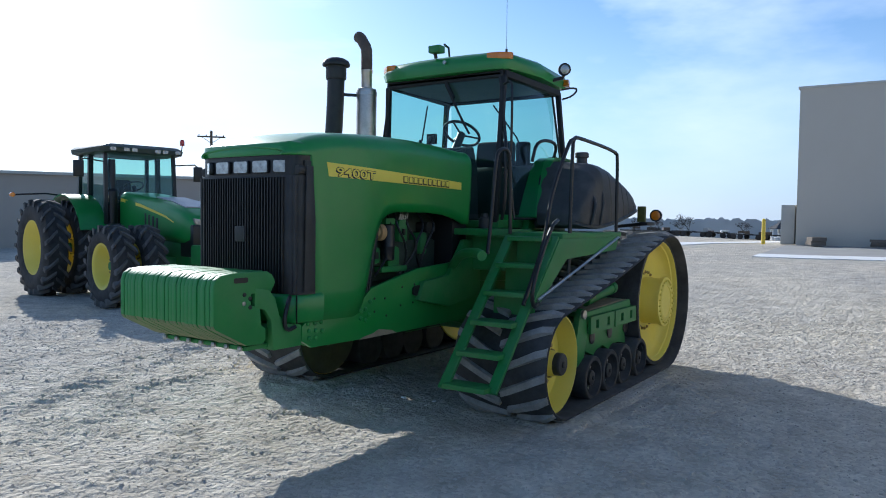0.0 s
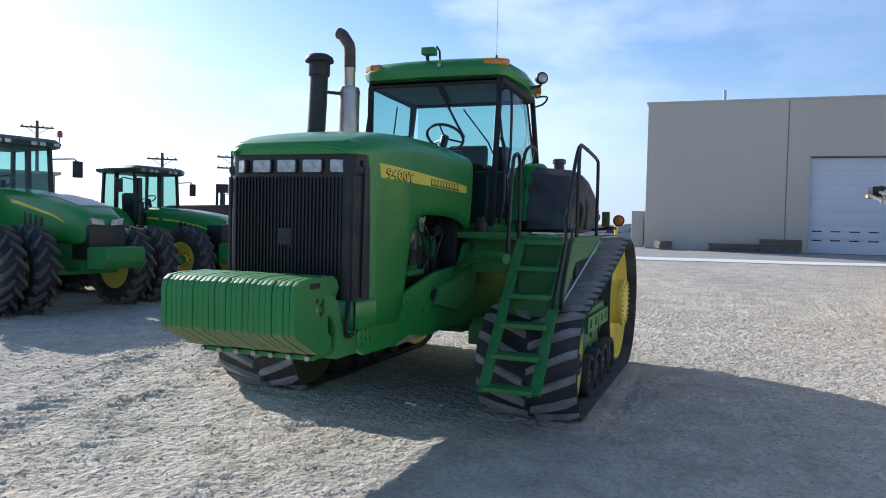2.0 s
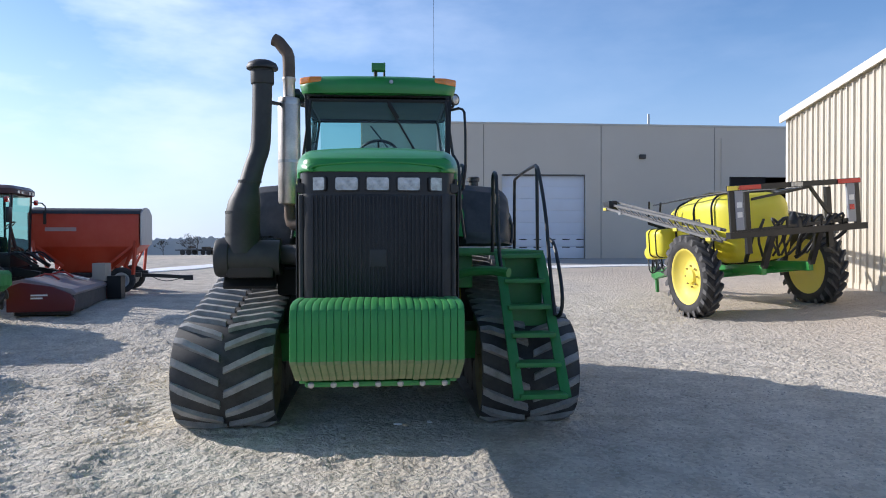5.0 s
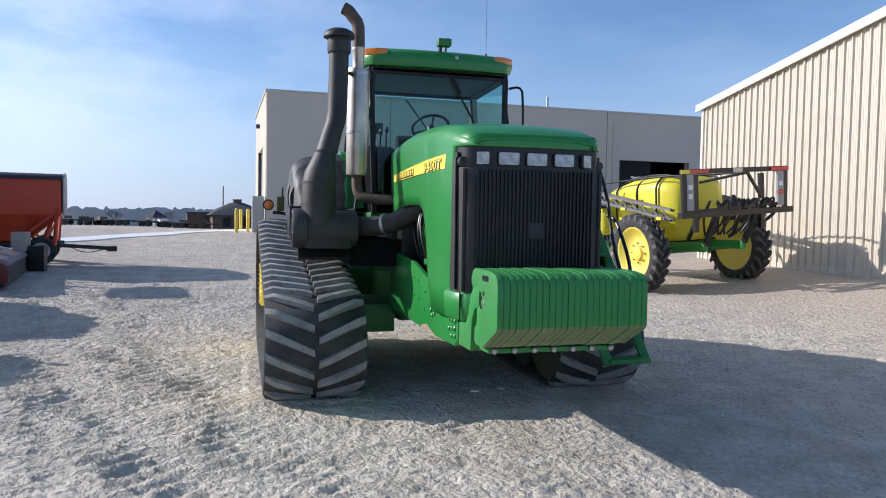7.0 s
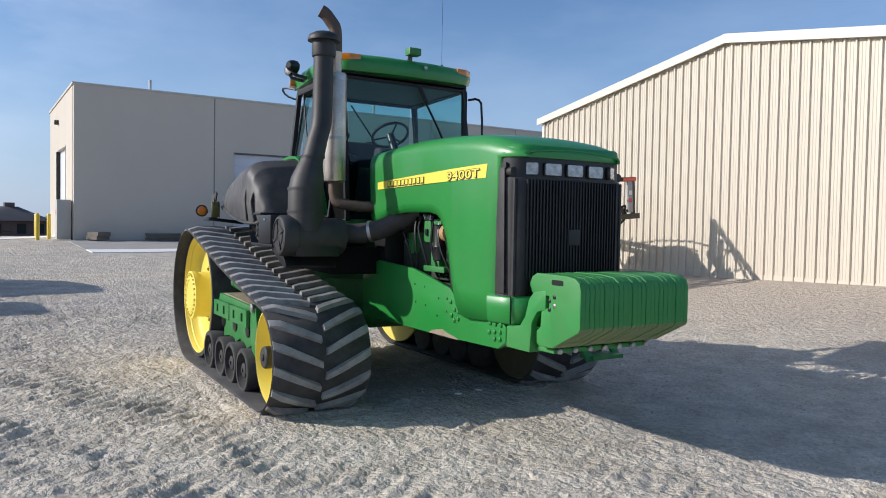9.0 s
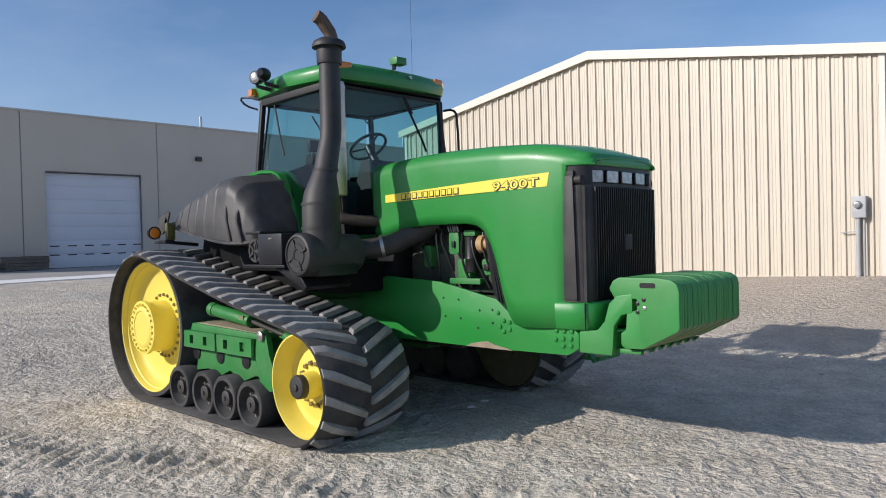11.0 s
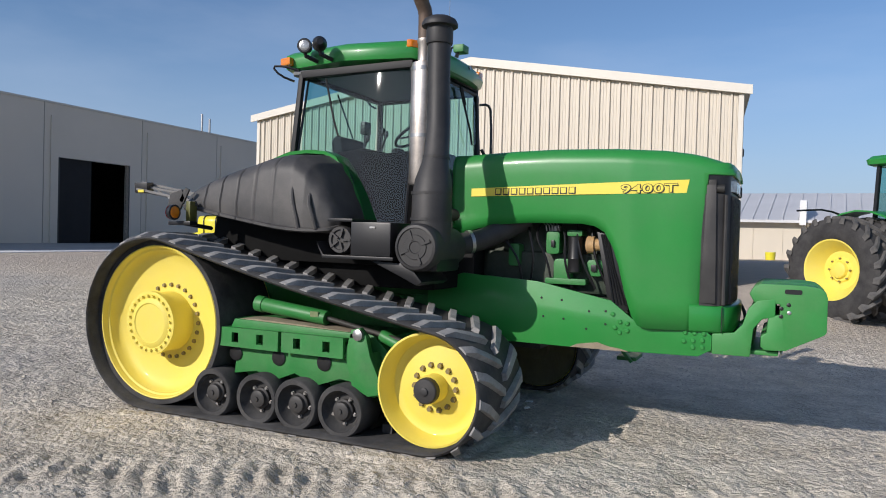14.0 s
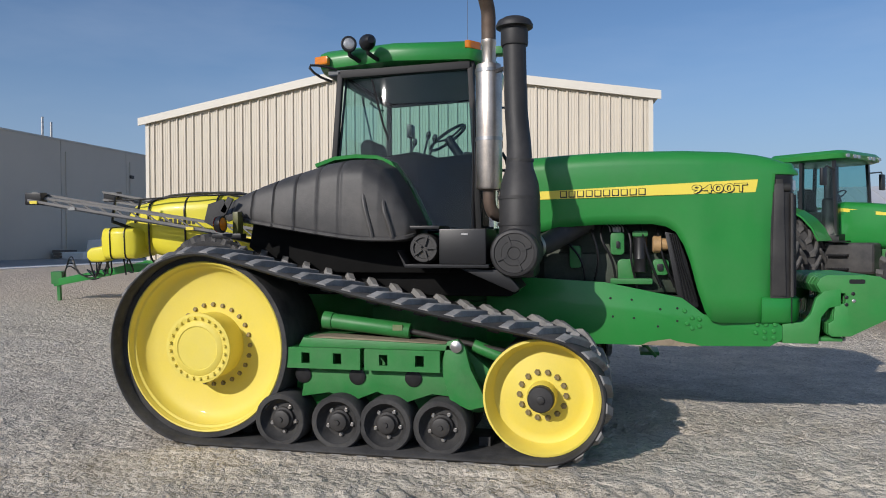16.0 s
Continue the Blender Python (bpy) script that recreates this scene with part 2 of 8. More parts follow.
def tube(bm, pts, r, n=8, smooth=0):
    """A round bar along a polyline; smooth adds rounding at the corners."""
    pts = [Vector(p) for p in pts]
    for _ in range(smooth):
        q = [pts[0]]
        for a, b in zip(pts, pts[1:]):
            q += [a.lerp(b, 0.25), a.lerp(b, 0.75)]
        pts = q + [pts[-1]]
    rings, last = [], None
    for i, p in enumerate(pts):
        d = (pts[min(i + 1, len(pts) - 1)] - pts[max(i - 1, 0)]).normalized()
        if last is None:
            _, s, t = axes_of(d)
        else:
            s = (last - d * last.dot(d)).normalized()
            t = d.cross(s)
        last = s
        rr = r[i * len(r) // len(pts)] if isinstance(r, (list, tuple)) else r
        rings.append(ring(bm, p, s, t, rr, n))
    return skin(bm, rings)


def prism(bm, pts, y0, y1, plane="xz"):
    """A flat outline with thickness: plane xz (thick in y), yz (thick in x) or xy (thick in z)."""
    put = {"xz": lambda a, b, c: (a, c, b), "yz": lambda a, b, c: (c, a, b), "xy": lambda a, b, c: (a, b, c)}[plane]
    lo = [bm.verts.new(put(a, b, y0)) for a, b in pts]
    hi = [bm.verts.new(put(a, b, y1)) for a, b in pts]
    skin(bm, [lo, hi])
    return bm


def loft(bm, sections, cap=True):
    """Skins a list of closed loops with the same number of points."""
    return skin(bm, [[bm.verts.new(p) for p in s] for s in sections], cap, cap)


def rounded(y0, y1, z0, z1, r, n=4):
    """A rectangle with round corners as (a, b) points."""
    r = min(r, (y1 - y0) / 2 - 1e-4, (z1 - z0) / 2 - 1e-4)
    pts = []
    for cy, cz, a0 in ((y1 - r, z0 + r, -90), (y1 - r, z1 - r, 0), (y0 + r, z1 - r, 90), (y0 + r, z0 + r, 180)):
        for k in range(n + 1):
            a = radians(a0 + 90 * k / n)
            pts.append((cy + r * math.cos(a), cz + r * math.sin(a)))
    return pts


def letters(text, size, depth, material, name="lettering"):
    """Raised lettering as a mesh in the xz plane, starting at the origin."""
    cu = bpy.data.curves.new(name, "FONT")
    cu.body, cu.size, cu.extrude, cu.space_character = text, size, depth, 1.05
    cu.offset = 0.012 * size
    ob = bpy.data.objects.new(name, cu)
    me = bpy.data.meshes.new_from_object(ob)
    bpy.data.objects.remove(ob)
    me.transform(Matrix.Rotation(radians(90), 4, "X"))
    me.materials.clear()
    me.materials.append(material)
    return me

# ---- setting: ground, halls, sheds, distance ----
def gz(x, y):
    """Height of the yard: level round the tractor, rising to the ribbed shed and to the large hall."""
    f = min(1.0, max(0.0, (y - 3.6) / 7.2))
    f = f * f * (1.6 - 0.6 * f)
    up = 0.80 * min(1.0, max(0.0, (x + 22.0) / 26.0))
    if x > 5.5:
        up *= max(0.15, 1 - 0.35 * (x - 5.5))
    g = min(1.0, max(0.0, (-3.0 - x) / 23.5))
    g = 0.73 * g * (1.25 - 0.25 * g)
    south = min(1.0, max(0.0, (-y - 4.5) / 4.5))
    return f * up + g + 0.12 * south * south * (3 - 2 * south) * min(1.0, max(-0.2, (-2.0 - x) / 5.0))


def smooth_noise(x, y, s, seed=0.0):
    return noise.noise(Vector((x * s + seed, y * s - seed, seed)))


def axis_steps(lo, hi, step, far):
    a = list(np.arange(lo, hi + 1e-6, step))
    d, v = step, hi
    up = []
    while v < far:
        d *= 1.16
        v += d
        up.append(v)
    d, v = step, lo
    dn = []
    while v > -far:
        d *= 1.16
        v -= d
        dn.append(v)
    return dn[::-1] + a + up


# tyre and track prints pressed into the gravel: (start, end, width, pitch, depth)
PRINTS = [((-7.0, -7.9), (8.5, -0.9), 0.30, 0.20, 0.050), ((-7.0, -4.9), (8.0, -1.0), 0.28, 0.19, 0.046), ((2.2, -0.55), (8.8, 0.55), 0.20, 0.17, 0.050), ((-2.2, -7.5), (-1.6, -2.4), 0.30, 0.19, 0.040),
          ((-6.0, -2.3), (4.0, -6.8), 0.30, 0.20, 0.046), ((-6.0, -3.6), (4.0, -7.6), 0.28, 0.20, 0.040), ((-7.0, 0.2), (-1.5, -3.2), 0.30, 0.20, 0.040), ((3.6, -7.5), (8.2, -2.2), 0.26, 0.18, 0.030), ((5.6, 6.0), (7.4, -6.0), 0.30, 0.18, 0.030),
          ((-7.0, -6.5), (8.5, 0.0), 0.26, 0.19, 0.034), ((-1.0, -5.1), (5.6, -2.2), 0.24, 0.17, 0.030), ((0.8, -3.5), (5.8, -1.5), 0.24, 0.17, 0.030), ((-6.0, -9.0), (8.5, -2.4), 0.28, 0.20, 0.036), ((-5.0, -9.8), (9.0, -3.5), 0.26, 0.19, 0.032), ((-6.5, -5.9), (8.0, -2.6), 0.26, 0.20, 0.034)]


def ground_height(x, y):
    h = gz(x, y)
    if -9 < x < 13 and -11 < y < 10:
        h += 0.012 * smooth_noise(x, y, 0.9, 3.1) + 0.010 * smooth_noise(x, y, 3.2, 7.7) + 0.014 * smooth_noise(x, y, 7.0, 1.3) + 0.012 * smooth_noise(x, y, 12.5, 5.3)
        h += 0.020 * (0.22 - abs(smooth_noise(x * 0.8 + 0.5 * y, y * 1.7, 4.6, 9.1))) * (0.6 + smooth_noise(x, y, 0.8, 4.4))
        for (ax, ay), (bx, by), w, pitch, dep in PRINTS:
            L = math.hypot(bx - ax, by - ay)
            ux, uy = (bx - ax) / L, (by - ay) / L
            s, t = (x - ax) * ux + (y - ay) * uy, -(x - ax) * uy + (y - ay) * ux
            t += 0.12 * smooth_noise(s, 0, 0.35, ax)
            if 0 < s < L and abs(t) < w:
                edge = max(0.0, 1 - (abs(t) / w) ** 4)
                wear = max(0.0, min(1.0, 0.62 + 2.4 * smooth_noise(s, t * 2.0, 0.9, ay)))
                h += 0.95 * dep * edge * wear * (0.62 - abs(math.sin(math.pi * (s + 0.32 * t + 0.03 * smooth_noise(s, t, 2.0, bx)) / pitch)))
        # keep clear of the tyres and tracks that stand on it
        for bx0, bx1, by0, by1 in ((-1.2, 3.3, -1.99, -0.8), (-1.2, 3.3, 0.8, 1.99)):
            if bx0 < x < bx1 and by0 < y < by1:
                h = 0.026 if bx0 + 0.75 < x < bx1 - 0.45 else min(h, 0.004)
    # the land falls away to the west
    h -= 0.028 * max(0.0, min(60.0, -x - 36)) + 0.018 * max(0.0, -x - 100) + 0.015 * max(0.0, math.hypot(x, y) - 150)
    return h


def gravel_material():
    m = bpy.data.materials.new("gravel")
    m.use_nodes = True
    n, l = m.node_tree.nodes, m.node_tree.links
    b = n["Principled BSDF"]
    b.inputs["Roughness"].default_value, b.inputs["Specular IOR Level"].default_value = 0.95, 0.04
    co = n.new("ShaderNodeTexCoord")

    def tex(kind, scale, detail=4.0, warp=None):
        t = n.new(kind)
        t.inputs["Scale"].default_value = scale
        if kind == "ShaderNodeTexNoise":
            t.inputs["Detail"].default_value = detail
        l.new(co.outputs["Object"], t.inputs["Vector"])
        return t

    def rng(src, a, b_, c, d):
        r = n.new("ShaderNodeMapRange")
        for k, v in zip(("From Min", "From Max", "To Min", "To Max"), (a, b_, c, d)):
            r.inputs[k].default_value = v
        l.new(src, r.inputs["Value"])
        return r.outputs[0]

    stones = tex("ShaderNodeTexVoronoi", 30.0)
    lumps = tex("ShaderNodeTexNoise", 12.0, 6)
    lumps.inputs["Roughness"].default_value = 0.48
    lumps.inputs["Distortion"].default_value = 0.15
    pebbles = tex("ShaderNodeTexVoronoi", 95.0)
    sand = tex("ShaderNodeTexNoise", 210.0, 3)
    mid = tex("ShaderNodeTexNoise", 2.4, 7)
    wide = tex("ShaderNodeTexNoise", 0.22, 5)
    ramp = n.new("ShaderNodeValToRGB")
    e = ramp.color_ramp.elements
    e[0].position, e[0].color = 0.30, (0.485, 0.44, 0.368, 1)
    e[1].position, e[1].color = 0.72, (0.705, 0.65, 0.555, 1)
    l.new(mid.outputs["Fac"], ramp.inputs["Fac"])
    tone = n.new("ShaderNodeValToRGB")
    e = tone.color_ramp.elements
    e[0].position, e[0].color = 0.35, (0.86, 0.86, 0.88, 1)
    e[1].position, e[1].color = 0.70, (1.08, 1.05, 1.0, 1)
    l.new(wide.outputs["Fac"], tone.inputs["Fac"])
    mul = n.new("ShaderNodeMix")
    mul.data_type, mul.blend_type = "RGBA", "MULTIPLY"
    mul.inputs["Factor"].default_value = 1.0
    l.new(ramp.outputs["Color"], mul.inputs["A"])
    l.new(tone.outputs["Color"], mul.inputs["B"])
    speck = n.new("ShaderNodeMix")
    speck.data_type, speck.blend_type = "RGBA", "MULTIPLY"
    speck.inputs["Factor"].default_value = 1.0
    sc = n.new("ShaderNodeVectorMath")
    sc.operation = "SCALE"
    hue = n.new("ShaderNodeSeparateColor")
    l.new(stones.outputs["Color"], hue.inputs[0])
    sc.inputs[0].default_value = (1, 1, 1)
    l.new(rng(hue.outputs[0], 0, 1, 0.84, 1.12), sc.inputs["Scale"])
    l.new(mul.outputs["Result"], speck.inputs["A"])
    l.new(sc.outputs[0], speck.inputs["B"])
    # bare tan earth and dry grass beyond the yard
    sep = n.new("ShaderNodeSeparateXYZ")
    l.new(co.outputs["Object"], sep.inputs[0])
    dist = n.new("ShaderNodeVectorMath")
    dist.operation = "LENGTH"
    l.new(co.outputs["Object"], dist.inputs[0])
    jag = n.new("ShaderNodeMath")
    jag.operation = "MULTIPLY_ADD"
    jag.inputs[1].default_value = 6.0
    west = n.new("ShaderNodeMath")
    west.operation = "MULTIPLY"
    west.inputs[1].default_value = -1.0
    l.new(sep.outputs[0], west.inputs[0])
    near = n.new("ShaderNodeMath")
    near.operation = "SUBTRACT"
    near.inputs[1].default_value = 34.0
    l.new(dist.outputs["Value"], near.inputs[0])
    out = n.new("ShaderNodeMath")
    out.operation = "MAXIMUM"
    l.new(near.outputs[0], out.inputs[0])
    l.new(west.outputs[0], out.inputs[1])
    l.new(wide.outputs["Fac"], jag.inputs[0])
    l.new(out.outputs[0], jag.inputs[2])
    fld = n.new("ShaderNodeMix")
    fld.data_type = "RGBA"
    fld.inputs["B"].default_value = (0.19, 0.16, 0.115, 1)
    l.new(rng(jag.outputs[0], 39, 43, 0, 1), fld.inputs["Factor"])
    l.new(speck.outputs["Result"], fld.inputs["A"])
    # warmer earth along the shed
    warm = n.new("ShaderNodeMix")
    warm.data_type = "RGBA"
    warm.inputs["B"].default_value = (0.48, 0.41, 0.335, 1)
    wadd = n.new("ShaderNodeMath")
    wadd.operation = "MULTIPLY_ADD"
    wadd.inputs[1].default_value = 3.0
    l.new(mid.outputs["Fac"], wadd.inputs[0])
    l.new(sep.outputs[1], wadd.inputs[2])
    l.new(rng(wadd.outputs[0], 6.6, 9.4, 0, 0.75), warm.inputs["Factor"])
    l.new(fld.outputs["Result"], warm.inputs["A"])
    l.new(warm.outputs["Result"], b.inputs["Base Color"])
    hsum = n.new("ShaderNodeMath")
    hsum.operation = "MULTIPLY_ADD"
    hsum.inputs[1].default_value = 0.5
    l.new(pebbles.outputs["Distance"], hsum.inputs[0])
    l.new(stones.outputs["Distance"], hsum.inputs[2])
    h2 = n.new("ShaderNodeMath")
    h2.operation = "MULTIPLY_ADD"
    h2.inputs[1].default_value = -0.35
    l.new(sand.outputs["Fac"], h2.inputs[0])
    l.new(hsum.outputs[0], h2.inputs[2])
    h3 = n.new("ShaderNodeMath")
    h3.operation = "MULTIPLY_ADD"
    h3.inputs[1].default_value = -6.0
    l.new(lumps.outputs["Fac"], h3.inputs[0])
    l.new(h2.outputs[0], h3.inputs[2])
    bp = n.new("ShaderNodeBump")
    bp.invert = True
    bp.inputs["Strength"].default_value, bp.inputs["Distance"].default_value = 0.56, 0.026
    l.new(h3.outputs[0], bp.inputs["Height"])
    l.new(bp.outputs[0], b.inputs["Normal"])
    return m


GRAVEL = gravel_material()
xs, ys = axis_steps(-5.0, 9.5, 0.036, 2600), axis_steps(-7.4, 5.6, 0.036, 2600)
verts = [(x, y, ground_height(x, y)) for y in ys for x in xs]
nx = len(xs)
faces = [(j * nx + i, j * nx + i + 1, (j + 1) * nx + i + 1, (j + 1) * nx + i) for j in range(len(ys) - 1) for i in range(nx - 1)]
me = bpy.data.meshes.new("ground")
me.from_pydata(verts, [], faces)
me.materials.append(GRAVEL)
me.polygons.foreach_set("use_smooth", [True] * len(me.polygons))
tagged(new("ground", me), "grey crushed gravel yard with tyre prints", "ground", kind="structure")

# loose stones lying on the gravel
rs = np.random.RandomState(4)
sv, sf = [], []
base = [(-1, -1, 0), (1, -1, 0), (1, 1, 0), (-1, 1, 0), (-.6, -.6, 1), (.6, -.6, 1), (.6, .6, 1), (-.6, .6, 1)]
quads = [(4, 5, 6, 7), (0, 1, 5, 4), (1, 2, 6, 5), (2, 3, 7, 6), (3, 0, 4, 7)]
for k in range(42000):
    x, y = (rs.uniform(-6, 11), rs.uniform(-8.5, 6.5))
    if (-1.25 < x < 3.3 and 0.8 < abs(y) < 1.95):
        continue
    r = 0.005 + 0.009 * rs.rand() ** 3
    if rs.rand() < 0.003:
        r *= 2.0
    a, z0 = rs.rand() * 6.28, ground_height(x, y) - r * 0.4
    ca, sa, st = math.cos(a), math.sin(a), 0.7 + 0.6 * rs.rand()
    o = len(sv)
    j = 1 + 0.35 * (rs.rand(8, 3) - 0.5)
    for (bx, by, bz), (jx, jy, jz) in zip(base, j):
        px, py = bx * r * jx * st, by * r * jy
        sv.append((x + px * ca - py * sa, y + px * sa + py * ca, z0 + bz * r * 1.0 * jz))
    sf += [tuple(o + i for i in q) for q in quads]
me = bpy.data.meshes.new("gravel_stones")
me.from_pydata(sv, [], sf)
STONE = bpy.data.materials.new("stone")
STONE.use_nodes = True
sn, sl = STONE.node_tree.nodes, STONE.node_tree.links
gi = sn.new("ShaderNodeNewGeometry")
sr = sn.new("ShaderNodeValToRGB")
sr.color_ramp.elements[0].color, sr.color_ramp.elements[1].color = (0.40, 0.365, 0.31, 1), (0.56, 0.51, 0.435, 1)
sl.new(gi.outputs["Random Per Island"], sr.inputs["Fac"])
sl.new(sr.outputs["Color"], sn["Principled BSDF"].inputs["Base Color"])
sn["Principled BSDF"].inputs["Roughness"].default_value = 0.9
me.materials.append(STONE)
tagged(new("gravel_stones", me), "loose pale grey gravel stones", "gravel", kind="stuff")

CHIP = mat("white_chip", (0.82, 0.82, 0.80), 0.6, var=0.05)
for cx, cy, cr in ((2.69, 0.475, 25), (2.77, 0.17, 70)):
    bm = bmesh.new()
    vs = [bm.verts.new((0.045 * math.cos(a) * k, 0.022 * math.sin(a) * k, z)) for k, z in ((1.0, 0.0), (0.85, 0.012)) for a in (0.2, 1.4, 2.3, 3.5, 4.6, 5.5)]
    bm.faces.new(vs[6:])
    for k in range(6):
        bm.faces.new((vs[k], vs[(k + 1) % 6], vs[6 + (k + 1) % 6], vs[6 + k]))
    me = bpy.data.meshes.new("stone_chip")
    bm.to_mesh(me)
    me.materials.append(CHIP)
    ob = tagged(new("stone_chip", me), "small white stone chip lying on the gravel", "stone", "white stone chips")
    ob.matrix_basis = pose(cx, cy, ground_height(cx, cy) + 0.004, 0, 0, cr)

CONC = mat("tilt_panel", (0.58, 0.525, 0.44), 0.85, var=0.05, scale=0.35, bump=0.08, bscale=30, dust=0.05, dscale=0.5, dustcol=(0.36, 0.34, 0.31))
SLAB = mat("pale_concrete", (0.55, 0.54, 0.52), 0.9, var=0.12, scale=1.2, bump=0.15, bscale=25)
DOORW = mat("door_white", (0.66, 0.69, 0.74), 0.5, var=0.04, scale=1.0)
TRIMG = mat("roof_trim", (0.52, 0.495, 0.44), 0.6, var=0.05)
VOID = mat("dark_interior", (0.03, 0.03, 0.032), 0.9, var=0.2, scale=1.0)
SHEET = mat("cream_sheet", (0.62, 0.56, 0.455), 0.45, var=0.04, scale=0.6, dust=0.04, dscale=0.7, dustcol=(0.6, 0.5, 0.4))
SHEETD = mat("shed_trim", (0.68, 0.64, 0.55), 0.5, var=0.04)
GALV = mat("galvanised_roof", (0.62, 0.62, 0.62), 0.45, metal=0.2, var=0.08, scale=0.6)
BOLY = mat("bollard_yellow", (0.72, 0.52, 0.05), 0.5, var=0.1)

# the large hall of tilt-up panels, in its own frame: x out of the front wall, y along it
HW = pose(-27.09, -0.909, 0.73, 0, 0, 1.508)


HT = 6.82
D1, D2 = (7.05, 11.35, 4.25), (19.2, 23.5, 4.25)
LEN = 61.0
joints = [0.0, 6.1, 12.2, 18.3, 24.4, 30.5, 36.6, 42.7, 48.8, 54.9, LEN]
hall = new("hall_base")
tagged(hall, "large tan tilt-up concrete hall with overhead doors", "building", kind="structure")
hall.matrix_basis = HW
bm = B()
box(bm, -11.0, -0.30, 0.30, LEN - 0.3, 6.3, 6.6)
part("roof_deck", bm, TRIMG, hall)
bm = B()
box(bm, -11.0, -0.34, 0.25, LEN, -0.1, 0.02)
part("hall_floor", bm, VOID, hall)
bm = B()
box(bm, -11.2, -10.9, 0.2, LEN, -0.4, 6.6)
box(bm, -11.0, -0.3, LEN - 0.3, LEN, -0.4, 6.6)
part("back_wall", bm, CONC, hall)
bm = B()
box(bm, -9.0, -8.8, 14.0, 40.0, 0.0, 6.2)
part("inner_wall", bm, VOID, hall)
for a, b in zip(joints, joints[1:]):
    bm = B()
    a2, b2 = a + 0.025, b - 0.025
    dr = next((d for d in (D1, D2) if a < d[0] < b), None)
    if dr:
        box(bm, -0.30, 0.0, a2, dr[0], -0.4, HT)
        box(bm, -0.30, 0.0, dr[1], b2, -0.4, HT)
        box(bm, -0.30, 0.0, dr[0], dr[1], dr[2], HT)
    else:
        box(bm, -0.30, 0.0, a2, b2, -0.4, HT)
    part("wall_panel", bm, CONC, hall)
    bm = B()
    box(bm, -0.26, -0.03, b - 0.03, b + 0.03, -0.4, HT - 0.02)
    part("panel_joint", bm, mat("joint_seal", (0.30, 0.285, 0.255), 0.8), hall)
    if b < 40:
        bm = B()
        box(bm, 0.002, 0.07, b + 0.35, b + 0.43, 0.0, HT - 0.6) if a > 10 else None
        if a > 10:
            part("downpipe", bm, CONC, hall)
        else:
            bm.free()
bm = B()
box(bm, -0.36, 0.05, -0.05, LEN, HT, HT + 0.10)
part("parapet_cap", bm, TRIMG, hall, bevel=0.01)
# end wall with its tall door
bm = B()
for x0, x1, z0, z1 in ((-3.1, -0.3, -0.4, HT), (-7.4, -3.1, 4.4, HT), (-11.0, -7.4, -0.4, HT)):
    box(bm, x0, x1, 0.0, 0.30, z0, z1)
part("end_wall", bm, CONC, hall)
bm = B()
box(bm, -11.2, -0.36, -0.05, 0.36, HT, HT + 0.10)
part("parapet_cap", bm, TRIMG, hall)
bm = B()
box(bm, -7.4, -3.1, 0.18, 0.24, 0.0, 4.4)
part("overhead_door", bm, DOORW, hall, "white overhead door")
for x0 in (-3.1, -7.45):
    bm = B()
    box(bm, x0, x0 + 0.06, -0.012, 0.30, 0.0, 4.4)
    part("door_jamb", bm, BLACK_S, hall)
# white sectional door in the front wall
dsec = [0.0, 0.61, 1.22, 1.83, 2.44, 3.05, 3.66, 4.23]
for z0, z1 in zip(dsec, dsec[1:]):
    bm = B()
    box(bm, -0.22, -0.17, D1[0], D1[1], z0 + 0.002 + 0.02, z1 - 0.002 + 0.02)
    dp = part("door_section", bm, DOORW, hall, "white sectional door leaf", bevel=0.008)
for row, z in enumerate((0.57, 0.97)):
    for k in range(6):
        y = D1[0] + 0.16 + k * 0.745
        bm = B()
        box(bm, -0.168, -0.160, y, y + 0.40, z, z + 0.05)
        part("door_vent", bm, BLACK_S, hall, "narrow dark slot in the door")
for y in (D1[0] - 0.05, D1[1]):
    bm = B()
    box(bm, -0.28, 0.012, y, y + 0.05, 0.0, D1[2] + 0.05)
    part("door_jamb", bm, TRIMG, hall)
bm = B()
box(bm, -0.28, 0.014, D1[0], D1[1], D1[2], D1[2] + 0.06)
part("door_head", bm, mat("door_head_dark", (0.12, 0.11, 0.10), 0.7), hall)
for y in (D2[0] - 0.08, D2[1]):
    bm = B()
    box(bm, -0.28, 0.012, y, y + 0.08, 0.0, D2[2])
    part("door_jamb", bm, BLACK_S, hall)
bm = B()
box(bm, -0.20, -0.16, D2[0], D2[0] + 2.0, 0.02, D2[2])
part("door_leaf", bm, mat("leaf_dark", (0.012, 0.012, 0.013), 0.9, var=0.2), hall, "half-open dark door leaf")
for y, z in ((14.38, 5.25), (37.1, 5.25), (2.0, 5.7)):
    bm = B()
    if y != 2.0:
        box(bm, 0.002, 0.16, y - 0.16, y + 0.16, z - 0.11, z + 0.11)
        part("wall_lamp", bm, mat("lamp_bronze", (0.05, 0.045, 0.04), 0.5), hall, bevel=0.03)
    else:
        box(bm, -6.45, -6.15, -0.2, 0.0, z, z + 0.22)
        part("wall_lamp", bm, MATS["lamp_bronze"], hall, bevel=0.03)
for x, y, h in ((-1.2, 3.4, 0.75), (-0.7, 15.0, 0.75), (-0.7, 29.9, 1.3), (-0.7, 30.6, 1.1)):
    bm = B()
    cyl(bm, (x, y, 6.5), (x, y, HT + h), 0.07, n=12)
    part("vent_pipe", bm, STEEL, hall)
bm = B()
rows = []
edges = []
